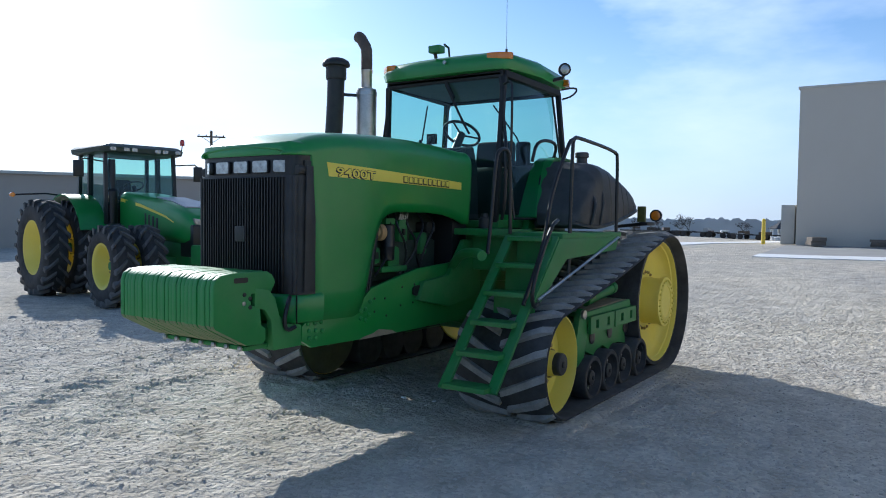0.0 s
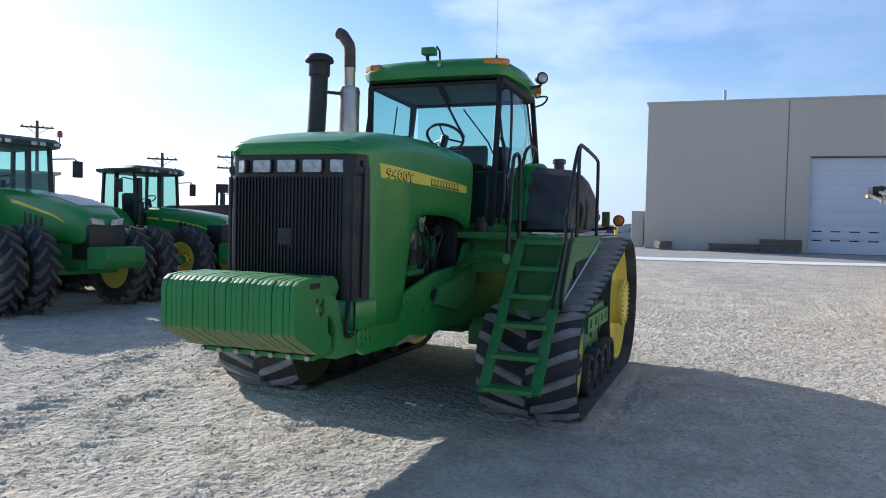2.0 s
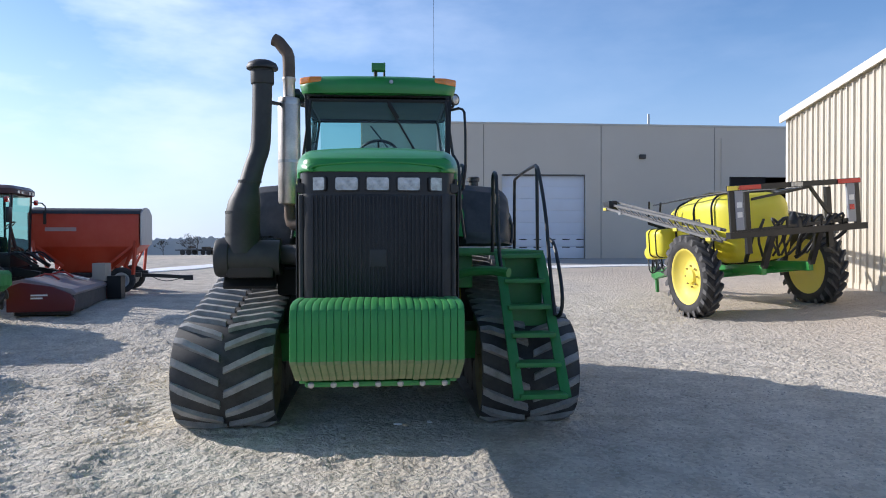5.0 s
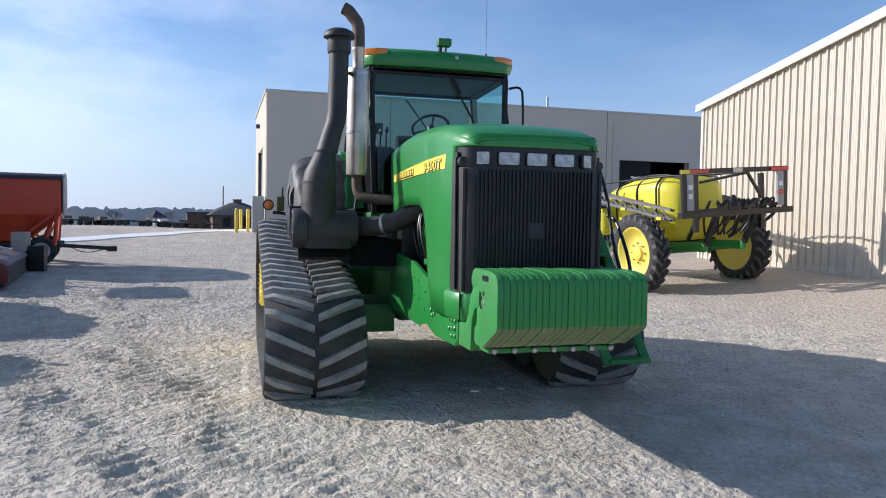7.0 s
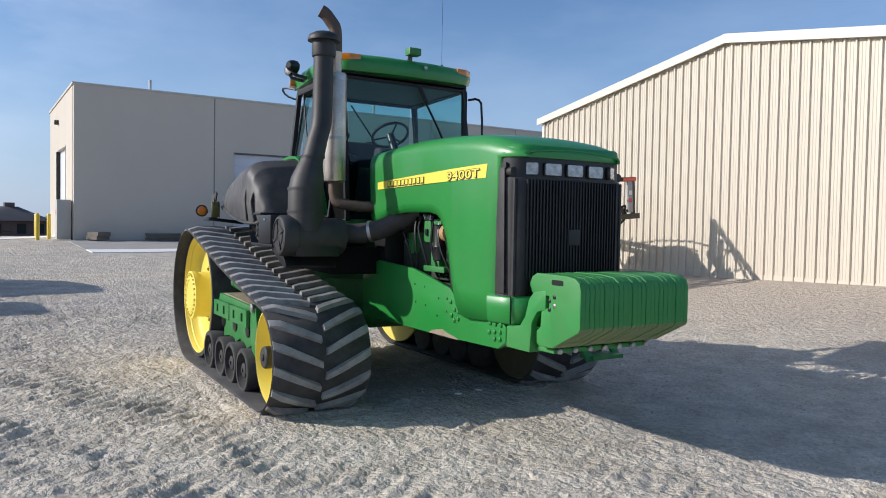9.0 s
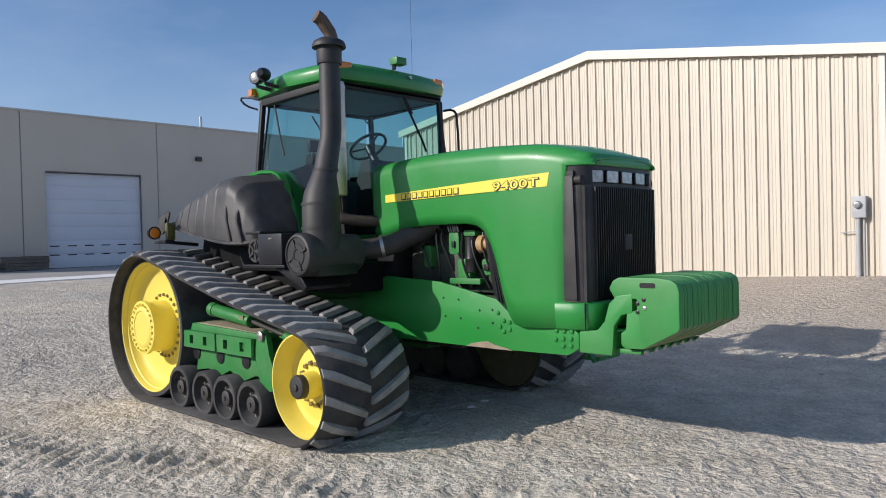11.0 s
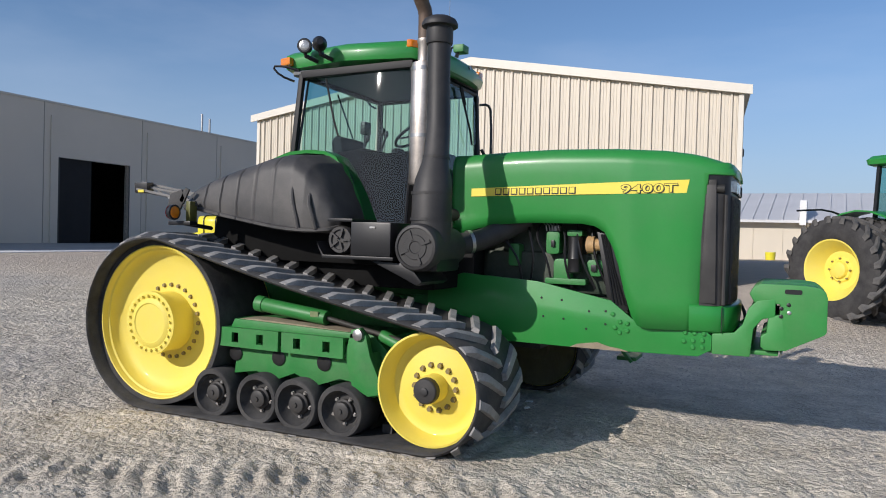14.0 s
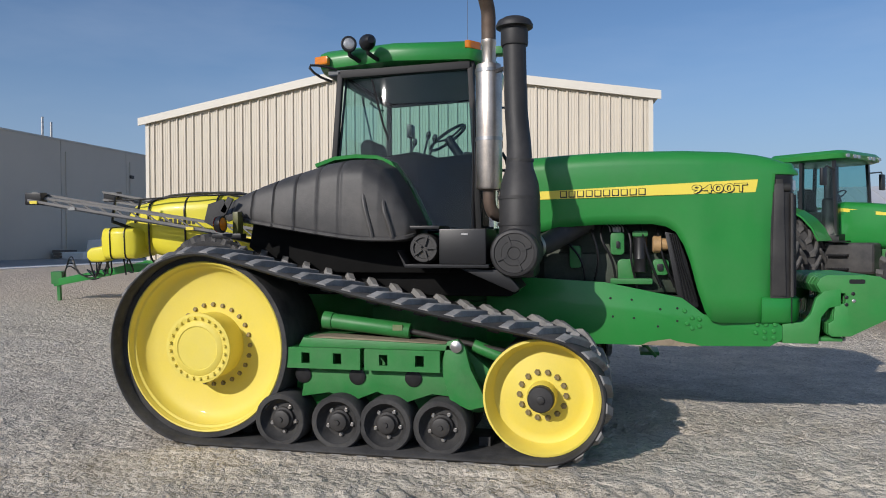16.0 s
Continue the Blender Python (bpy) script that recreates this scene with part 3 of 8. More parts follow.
for k in range(40):
    y = -0.3 + (LEN + 0.3) * k / 39
    w = 8.4 - 0.9 * min(1.0, max(0.0, y / 14.0)) + 0.10 * math.sin(k * 1.7)
    for out_, a, b, hgt in ((rows, 0.02, w - 1.5, 0.012), (edges, w - 1.496, w, 0.03)):
        row = []
        for j, dz in [(0.0, -0.12)] + [(i / 6, hgt) for i in range(7)] + [(1.0, -0.12)]:
            p = HW @ Vector((a + (b - a) * j, y, 0))
            row.append(bm.verts.new(HW.inverted() @ Vector((p.x, p.y, ground_height(p.x, p.y) + dz))) if out_ is rows else HW.inverted() @ Vector((p.x, p.y, ground_height(p.x, p.y) + dz)))
        out_.append(row)
skin(bm, rows)
# darker slab colour deepens the hall's shade on the apron
part("apron_slab", bm, mat("shaded_slab", (0.34, 0.325, 0.30), 0.9, var=0.15, scale=0.8, bump=0.15, bscale=25), hall, "grey concrete apron darkened for the hall's shade")
bm = B()
skin(bm, [[bm.verts.new(p) for p in row] for row in edges])
part("apron_edge", bm, mat("white_concrete", (0.86, 0.84, 0.80), 0.6, var=0.05, scale=0.6), hall, "white concrete edge of the apron")
bm = B()
rows = []
line = [(-12.0, -11.6), (-15.5, -9.5), (-19.0, -7.75), (-21.4, -6.85), (-25.3, -5.1), (-32.3, -1.9), (-37.0, -0.2)]
for k in range(61):
    x = -12.0 - 25.0 * k / 60
    y = float(np.interp(-x, [-p[0] for p in line], [p[1] for p in line]))
    w = 0.52 + 0.15 * smooth_noise(x, y, 0.4, 2.0)
    rows.append([bm.verts.new((x + a * 0.42 * w, y + a * w, ground_height(x + a * 0.42 * w, y + a * w) + dz)) for a, dz in ((-1, -0.15), (-1, 0.035), (-0.3, 0.04), (0.3, 0.04), (1, 0.035), (1, -0.15))])
skin(bm, rows)
solo("driveway", bm, MATS["white_concrete"], "pale concrete driveway by the hall", "driveway", kind="structure")


def bollard(x, y):
    bm = B()
    lathe(bm, (0, 0, -0.05), (0, 0, 1), [(0, 0.085), (1.12, 0.085), (1.17, 0.06), (1.19, 0.02)], 16)
    ob = solo("bollard", bm, BOLY, "yellow painted steel bollard by the hall", "bollard", "bollards at the hall corner")
    ob.matrix_basis = HW @ pose(x, y, 0.03)


for bx, by in ((-0.35, -1.35), (-6.5, -1.0), (-2.4, -0.75)):
    bollard(bx, by)
bm = B()
box(bm, -0.95, -0.22, -0.62, -0.06, 0.03, 1.78)
ob = solo("utility_cabinet", bm, mat("cabinet_tan", (0.46, 0.44, 0.39), 0.6, var=0.06), "tan steel utility cabinet against the hall", "cabinet", bevel=0.02)
ob.matrix_basis = HW
bm = B()
box(bm, -0.66, -0.52, -0.632, -0.622, 1.15, 1.3)
part("warning_sign", bm, mat("sign_red", (0.45, 0.08, 0.06), 0.5), ob)


def timber_stack(name, x, y, l, w, h, rz, label, n=3):
    r = root(name, (0, 0, 0), label, "timber")
    r.matrix_basis = HW @ pose(x, y, 0.055, 0, 0, rz)
    rr = random.Random(int(x * 10 + y * 7))
    for k in range(n):
        bm = B()
        o = rr.uniform(-.1, .1)
        box(bm, -l / 2 + o, l / 2 + o, -w / 2 + rr.uniform(-.05, .05), w / 2, h * k / n, h * (k + 1) / n - 0.01)
        part("plank", bm, MATS.get("old_timber") or mat("old_timber", (0.16, 0.135, 0.11), 0.9, var=0.3, scale=3), r)


timber_stack("timber_stack", 0.75, 0.9, 0.9, 0.6, 0.35, 20, "low stack of pale timber beside the hall", 2)
timber_stack("timber_stack", 0.6, 4.0, 0.5, 2.2, 0.30, 0, "dark timber lying along the hall wall", 3)
timber_stack("timber_stack", 0.7, 5.9, 0.7, 1.6, 0.55, 4, "stack of grey timber beside the white door", 4)
timber_stack("timber_stack", 0.6, 30.0, 0.5, 1.4, 0.45, 0, "dark clutter lying along the hall wall", 3)

# the ribbed cream shed: local x along its gable front, y into it
SH = pose(-9.414, 10.963, 0.0, 0, 0, -1.66)
SW, SD, EAVE, PEAK, RIDGE = 13.48, 16.5, 4.98, 6.08, 6.98
shed = new("shed_base")
tagged(shed, "cream ribbed steel shed with low gable", "shed", kind="structure")
shed.matrix_basis = SH


def gable_z(x):
    return EAVE + (PEAK - EAVE) * (x / RIDGE if x < RIDGE else (SW - x) / (SW - RIDGE))


bm = B()
prism(bm, [(0.0, 0.0), (SW, 0.0), (SW, EAVE), (RIDGE, PEAK), (0.0, EAVE)], 0.0, 0.12)
part("gable_wall", bm, SHEET, shed)
nr = 55
for k in range(nr + 1):
    x = min(SW - 0.03, max(0.03, SW * k / nr))
    zt = gable_z(x) - 0.10
    bm = B()
    prism(bm, [(x - 0.030, -0.0005), (x - 0.018, -0.045), (x + 0.018, -0.045), (x + 0.030, -0.0005)], 0.12, zt, "xy")
    part("wall_rib", bm, SHEET, shed)
    if k < nr:
        for f in (0.36, 0.64):
            xx = x + SW / nr * f
            bm = B()
            prism(bm, [(xx - 0.02, -0.0005), (xx - 0.01, -0.008), (xx + 0.01, -0.008), (xx + 0.02, -0.0005)], 0.12, gable_z(xx) - 0.10, "xy")
            part("minor_rib", bm, SHEET, shed)
for x0, x1 in ((0.0, 0.12), (SW - 0.12, SW)):
    bm = B()
    box(bm, x0, x1, 0.0, SD, 0.0, EAVE - 0.02)
    part("side_wall", bm, SHEET, shed)
for k in range(17):
    y = 0.5 + k * 0.92
    for x0, x1 in ((SW, SW + 0.03),):
        bm = B()
        box(bm, x0, x1, y, y + 0.05, 0.1, EAVE - 0.15)
        part("wall_rib", bm, SHEET, shed)
bm = B()
box(bm, 0.0, SW, SD - 0.12, SD, 0.0, EAVE)
part("rear_wall", bm, SHEET, shed)
bm = B()
prism(bm, [(-0.15, EAVE - 0.03), (RIDGE, PEAK + 0.0), (SW + 0.15, EAVE - 0.03), (SW + 0.15, EAVE + 0.09), (RIDGE, PEAK + 0.13), (-0.15, EAVE + 0.09)], -0.10, SD)
part("shed_roof", bm, SHEETD, shed)
bm = B()
prism(bm, [(-0.18, EAVE - 0.10), (RIDGE, PEAK - 0.07), (SW + 0.18, EAVE - 0.10), (SW + 0.18, EAVE + 0.10), (RIDGE, PEAK + 0.14), (-0.18, EAVE + 0.10)], -0.14, -0.095)
part("verge_trim", bm, SHEETD, shed, "pale verge trim")
for x in (-0.005, SW - 0.10):
    bm = B()
    box(bm, x, x + 0.105, -0.049, 0.0, 0.0, EAVE - 0.05)
    part("corner_trim", bm, SHEETD, shed)
# meter box and conduit on the shed wall
bm = B()
box(bm, SW - 0.56, SW - 0.31, -0.20, -0.033, 1.86, 2.27)
mb = part("meter_box", bm, mat("meter_grey", (0.40, 0.41, 0.42), 0.5), shed, "grey electric meter box", bevel=0.01)
bm = B()
lathe(bm, (SW - 0.45, -0.20, 2.11), (0, -1, 0), [(0, 0.075), (0.05, 0.07), (0.07, 0.05), (0.075, 0.02)], 20)
part("meter_dial", bm, LENS, mb)
bm = B()
cyl(bm, (SW - 0.47, -0.11, 0.70), (SW - 0.47, -0.11, 1.88), 0.045, n=12)
cyl(bm, (SW - 0.37, -0.10, 0.70), (SW - 0.37, -0.10, 1.88), 0.02, n=8)
tube(bm, [(SW - 0.78, -0.10, 1.58), (SW - 0.50, -0.10, 1.60)], 0.012, 6)
part("conduit", bm, MATS["meter_grey"], shed)
bm = B()
box(bm, SW + 0.03, SW + 0.20, 4.0, 4.25, 4.0, 4.2)
part("wall_lamp", bm, MATS["lamp_bronze"], shed, bevel=0.03)
# plinth that closes the wall to the sloping ground
bm = B()
box(bm, 0.0, SW, -0.02, 0.10, -0.3, 0.72)
part("plinth", bm, SHEET, shed)

# its long sides run a little out of square
for ob in shed.children_recursive:
    for v in ob.data.vertices:
        v.co.x -= 0.122 * max(0.0, v.co.y)

# low building behind, with a metal roof
RB = pose(2.0, 39.5, 0.0, 0, 0, -3.0)
rear = new("rear_building")
tagged(rear, "low cream building with galvanised metal roof", "building", kind="structure")
rear.matrix_basis = RB
bm = B()
box(bm, 0.0, 46.0, 0.0, 12.0, -0.2, 3.0)
part("wall", bm, SHEET, rear)
bm = B()
prism(bm, [(-0.6, 2.9), (6.0, 4.75), (12.6, 2.9), (12.6, 3.05), (6.0, 4.95), (-0.6, 3.05)], -0.5, 46.5, "yz")
part("roof", bm, GALV, rear)
for k in range(60):
    bm = B()
    x = -0.4 + k * 0.78
    prism(bm, [(-0.62, 3.06), (6.0, 4.955), (6.0, 4.99), (-0.62, 3.10)], x, x + 0.05, "yz")
    part("roof_rib", bm, GALV, rear)
    if k % 2 == 0:
        bm = B()
        box(bm, x, x + 0.05, -0.03, 0.0, 0.0, 2.9)
        part("wall_rib", bm, SHEET, rear)
bm = B()
prism(bm, [(-0.80, 2.78), (0.9, 2.78), (0.9, 4.15), (-0.55, 4.15), (-0.80, 3.9)], 3.62, 3.95, "yz")
part("wing_wall", bm, WHITE, rear, "white wing wall through the eaves")
bm = B()
tube(bm, [(4.05, -0.45, 2.9), (4.05, -0.10, 2.6), (4.05, -0.08, -0.1)], 0.05, 8)
part("downpipe", bm, SHEETD, rear)
# long low building beyond the parked machines
LB = pose(-8.0, -44.0, 0.0, 0, 0, 149.5)
lowb = new("long_building")
tagged(lowb, "long low tan building beyond the parked machines", "building", kind="structure")
lowb.matrix_basis = LB
bm = B()
box(bm, -30.0, 15.5, -14.0, 0.0, -0.3, 3.4)
# tan made paler to put distance haze into the walls
part("wall", bm, mat("hazed_tan_block", (0.42, 0.36, 0.30), 0.85, var=0.08, scale=0.4), lowb)
bm = B()
box(bm, -30.2, 15.7, -14.2, 0.12, 3.4, 3.52)
part("roof_edge", bm, TRIMG, lowb)
for k in range(9):
    bm = B()
    box(bm, -28.0 + 4.8 * k, -27.8 + 4.8 * k, 0.002, 0.06, 0.0, 3.4)
    part("pilaster", bm, MATS["hazed_tan_block"], lowb)

# ---- the tracked tractor ----
TR = root("tracked_tractor", (0, 0, 0), "green tracked farm tractor with yellow wheels on gravel", "tractor")
DRX, DRZ, DRR = -0.160, 0.812, 0.747       # drive wheel
IDX, IDZ, IDR = 2.60, 0.505, 0.44        # idler
BELT = 0.035
Y_IN, Y_OUT = 0.93, 1.83


def belt_path(off):
    """Closed outline of the belt (x, z, nx, nz) at a distance off from the wheels, going forward along the top."""
    r1, r2 = DRR + off, IDR + off
    dx, dz = IDX - DRX, IDZ - DRZ
    L, base = math.hypot(dx, dz), math.atan2(dz, dx)
    a = base + math.acos((DRR - IDR) / L)          # direction of the upper tangent's normal
    out = []
    n1, n2, m = 36, 30, 26
    for k in range(m):
        f = k / m
        x0, z0 = DRX + r1 * math.cos(a), DRZ + r1 * math.sin(a)
        x1, z1 = IDX + r2 * math.cos(a), IDZ + r2 * math.sin(a)
        sag = -0.03 * math.sin(math.pi * f)
        out.append((x0 + (x1 - x0) * f, z0 + (z1 - z0) * f + sag, math.cos(a), math.sin(a)))
    b = -math.pi / 2
    for k in range(n2):
        t = a + (b - a) * k / n2
        out.append((IDX + r2 * math.cos(t), IDZ + r2 * math.sin(t), math.cos(t), math.sin(t)))
    for k in range(m):
        f = k / m
        out.append((IDX + (DRX - IDX) * f, (IDZ - r2) + ((DRZ - r1) - (IDZ - r2)) * f, 0.0, -1.0))
    c = -(2 * math.pi - a)
    for k in range(n1):
        t = b + (c - b) * k / n1
        out.append((DRX + r1 * math.cos(t), DRZ + r1 * math.sin(t), math.cos(t), math.sin(t)))
    return out


class Run:
    """Arc length along the belt's outer face."""
    def __init__(self, off):
        self.p = belt_path(off)
        self.s = [0.0]
        q = self.p + [self.p[0]]
        for u, v in zip(q, q[1:]):
            self.s.append(self.s[-1] + math.hypot(v[0] - u[0], v[1] - u[1]))
        self.q, self.total = q, self.s[-1]

    def at(self, s):
        s %= self.total
        i = max(0, min(len(self.s) - 2, int(np.searchsorted(self.s, s)) - 1))
        f = (s - self.s[i]) / max(1e-9, self.s[i + 1] - self.s[i])
        u, v = self.q[i], self.q[i + 1]
        return [u[k] + (v[k] - u[k]) * f for k in range(4)]


def rubber_track(side):
    bm = B()
    inner, outer = belt_path(0.0), belt_path(BELT)
    ys = [Y_IN, Y_IN + 0.015, (Y_IN + Y_OUT) / 2, Y_OUT - 0.015, Y_OUT]
    loops = []
    for (xi, zi, *_), (xo, zo, *_) in zip(inner, outer):
        mid = ((xi + xo) / 2, (zi + zo) / 2)
        loops.append([bm.verts.new((x, side * y, z)) for x, z, y in (
            (xi, zi, ys[1]), (xi, zi, ys[3]), (mid[0], mid[1], ys[4]), (xo, zo, ys[3]), (xo, zo, ys[1]), (mid[0], mid[1], ys[0]))])
    for a, b in zip(loops, loops[1:] + loops[:1]):
        for i in range(6):
            j = (i + 1) % 6
            bm.faces.new((a[i], a[j], b[j], b[i]))
    belt = part("rubber_track", bm, RUBBER, TR, "wide black rubber track belt grey with dust", sharp=50)
    run, rng = Run(BELT), random.Random(5 + side)
    n = 46
    pitch = run.total / n
    for i in range(n):
        for half in (0, 1):
            s0 = (i + 0.5 * half) * pitch
            bm = B()
            secs = []
            va, vb = (0.02, 0.44)
            for k in range(6):
                v = va + (vb - va) * k / 5
                s = s0 - 0.52 * v + (0.03 * k / 5)
                y = (Y_IN + Y_OUT) / 2 + (v if half else -v)
                w = 0.034 + 0.008 * k / 5
                h = 0.044 if 0 < k < 5 else (0.040 if k == 0 else 0.008)
                x, z, nx, nz = run.at(s - w)
                x2, z2, nx2, nz2 = run.at(s + w)
                wt = 0.72
                x3, z3, nx3, nz3 = run.at(s - w * wt)
                x4, z4, nx4, nz4 = run.at(s + w * wt)
                j = rng.uniform(-0.003, 0.003)
                secs.append([(x - nx * 0.004, side * y, z - nz * 0.004), (x3 + nx3 * (h + j), side * y, z3 + nz3 * (h + j)),
                             (x4 + nx4 * (h + j), side * y, z4 + nz4 * (h + j)), (x2 - nx2 * 0.004, side * y, z2 - nz2 * 0.004)])
            loft(bm, secs)
            for vtx in bm.verts:
                vtx.co.z = max(vtx.co.z, 0.001)
            part("lug", bm, LUG, belt)
    # guide lugs inside the belt
    run_in = Run(-0.001)
    for i in range(46):
        x, z, nx, nz = run_in.at((i + 0.25) * run_in.total / 46)
        bm = B()
        beam(bm, (x, side * 1.38, z), (x - nx * 0.07, side * 1.38, z - nz * 0.07), 0.09, 0.20, (0, 1, 0))
        part("guide_lug", bm, RUBBER, belt)
    return belt


def bolts(parent, c, axis, r, count, size, mtl, phase=0.0, length=0.02):
    d, s, t = axes_of(axis)
    me = None
    for k in range(count):
        a = 2 * math.pi * k / count + phase
        p = Vector(c) + s * r * math.cos(a) + t * r * math.sin(a)
        if me is None:
            bm = B()
            lathe(bm, (0, 0, 0), d, [(-0.002, size * 1.25), (0.006, size * 1.25), (0.006, size), (length, size * 0.95)], 6)
            me = mesh_of("bolt", bm, mtl)
        ob = part("bolt", me, None, parent)
        ob.location = p


def drive_wheel(side):
    ax = (0, side, 0)
    c = (DRX, side * 1.71, DRZ)
    bm = B()
    lathe(bm, c, ax, [(-0.72, 0.60), (-0.72, 0.737), (-0.68, 0.744), (-0.10, 0.744), (-0.06, 0.742), (-0.04, 0.715), (-0.01, 0.704), (0.0, 0.695), (-0.004, 0.686), (-0.025, 0.678), (-0.05, 0.672), (-0.06, 0.656), (-0.12, 0.642), (-0.155, 0.60), (-0.170, 0.54),
                      (-0.180, 0.45), (-0.180, 0.29)], 72, True, True)
    w = part("drive_wheel", bm, YELLOW, TR, "large yellow steel drive wheel with dished centre", sharp=40)
    bolts(w, (DRX, side * 1.53, DRZ), ax, 0.335, 24, 0.017, BOLT)
    bm = B()
    lathe(bm, c, ax, [(-0.20, 0.275), (0.030, 0.265), (0.030, 0.285), (0.072, 0.285), (0.075, 0.262)], 48, False, False)
    lathe(bm, c, ax, [(0.075, 0.262), (0.069, 0.225), (0.077, 0.215), (0.083, 0.18), (0.075, 0.172), (0.075, 0.02)], 48, False, True)
    hub = part("hub", bm, YELLOW, w, "yellow final drive hub with ring of bolts")
    bolts(hub, (DRX, side * 1.783, DRZ), ax, 0.246, 24, 0.012, YELLOW, 0.1)
    bm = B()
    lathe(bm, c, ax, [(-0.70, 0.745), (-0.69, 0.7465), (-0.012, 0.7465), (-0.004, 0.742), (-0.004, 0.704), (-0.03, 0.700)], 72, False, False)
    part("wheel_facing", bm, RUBBER, w, "black rubber facing round the wheel")
    return w


def idler_wheel(side):
    ax = (0, side, 0)
    c = (IDX, side * 1.70, IDZ)
    bm = B()
    lathe(bm, c, ax, [(-0.72, 0.3), (-0.72, 0.43), (-0.68, 0.438), (-0.03, 0.438), (0.0, 0.436), (0.004, 0.420), (-0.03, 0.405), (-0.10, 0.395), (-0.16, 0.375), (-0.175, 0.34), (-0.165, 0.30), (-0.135, 0.21),
                      (-0.125, 0.13)], 64)
    w = part("idler_wheel", bm, YELLOW, TR, "yellow steel front idler wheel with black hub cap", sharp=40)
    bolts(w, (IDX, side * 1.567, IDZ), ax, 0.175, 14, 0.020, BOLT, length=0.03)
    bm = B()
    lathe(bm, c, ax, [(-0.2, 0.112), (-0.03, 0.112), (0.0, 0.10)], 32)
    part("hub", bm, YELLOW, w)
    bm = B()
    lathe(bm, c, ax, [(-0.01, 0.10), (0.05, 0.098), (0.062, 0.088), (0.062, 0.03), (0.075, 0.03), (0.078, 0.015)], 32)
    part("hub_cap", bm, BLACK, w, "black hub cap", bevel=0.003)
    bm = B()
    lathe(bm, c, ax, [(-0.70, 0.4382), (-0.69, 0.4394), (-0.05, 0.4394), (-0.04, 0.4382)], 64, False, False)
    part("wheel_facing", bm, RUBBER, w, "black rubber facing round the wheel")
    # added disc: inner side's shade and grime put into a dark yellow
    bm = B()
    lathe(bm, c, ax, [(-0.715, 0.428), (-0.725, 0.428), (-0.725, 0.14), (-0.76, 0.13), (-0.76, 0.02)], 40)
    part("inner_disc", bm, mat("shaded_grimy_yellow", (0.07, 0.058, 0.018), 0.8, var=0.4, scale=6, dust=0.1), w, "dark disc added over the wheel's inner side")
    return w


def mid_roller(side, x):
    c = (x, side * 1.735, 0.252)
    ax = (0, side, 0)
    bm = B()
    R = 0.213
    for a, b in ((-0.30, 0.0), (-0.72, -0.43)):
        lathe(bm, c, ax, [(a, R - 0.05), (a, R - 0.012), (a + 0.012, R), (b - 0.012, R), (b, R - 0.012), (b, R - 0.045), (b - 0.05, R - 0.055), (b - 0.09, R - 0.09), (b - 0.09, 0.05)], 40)
    w = part("mid_roller", bm, RUBBER, TR, "black rubber-faced mid roller", sharp=45)
    bm = B()
    lathe(bm, c, ax, [(-0.43, 0.07), (-0.08, 0.09), (-0.06, 0.09), (-0.05, 0.075), (-0.02, 0.07), (-0.012, 0.05), (-0.012, 0.02), (0.0, 0.018)], 24)
    h = part("roller_hub", bm, BLACK, w)
    bolts(h, (x, side * 1.655, 0.252), ax, 0.105, 5, 0.014, STEEL, 0.4)


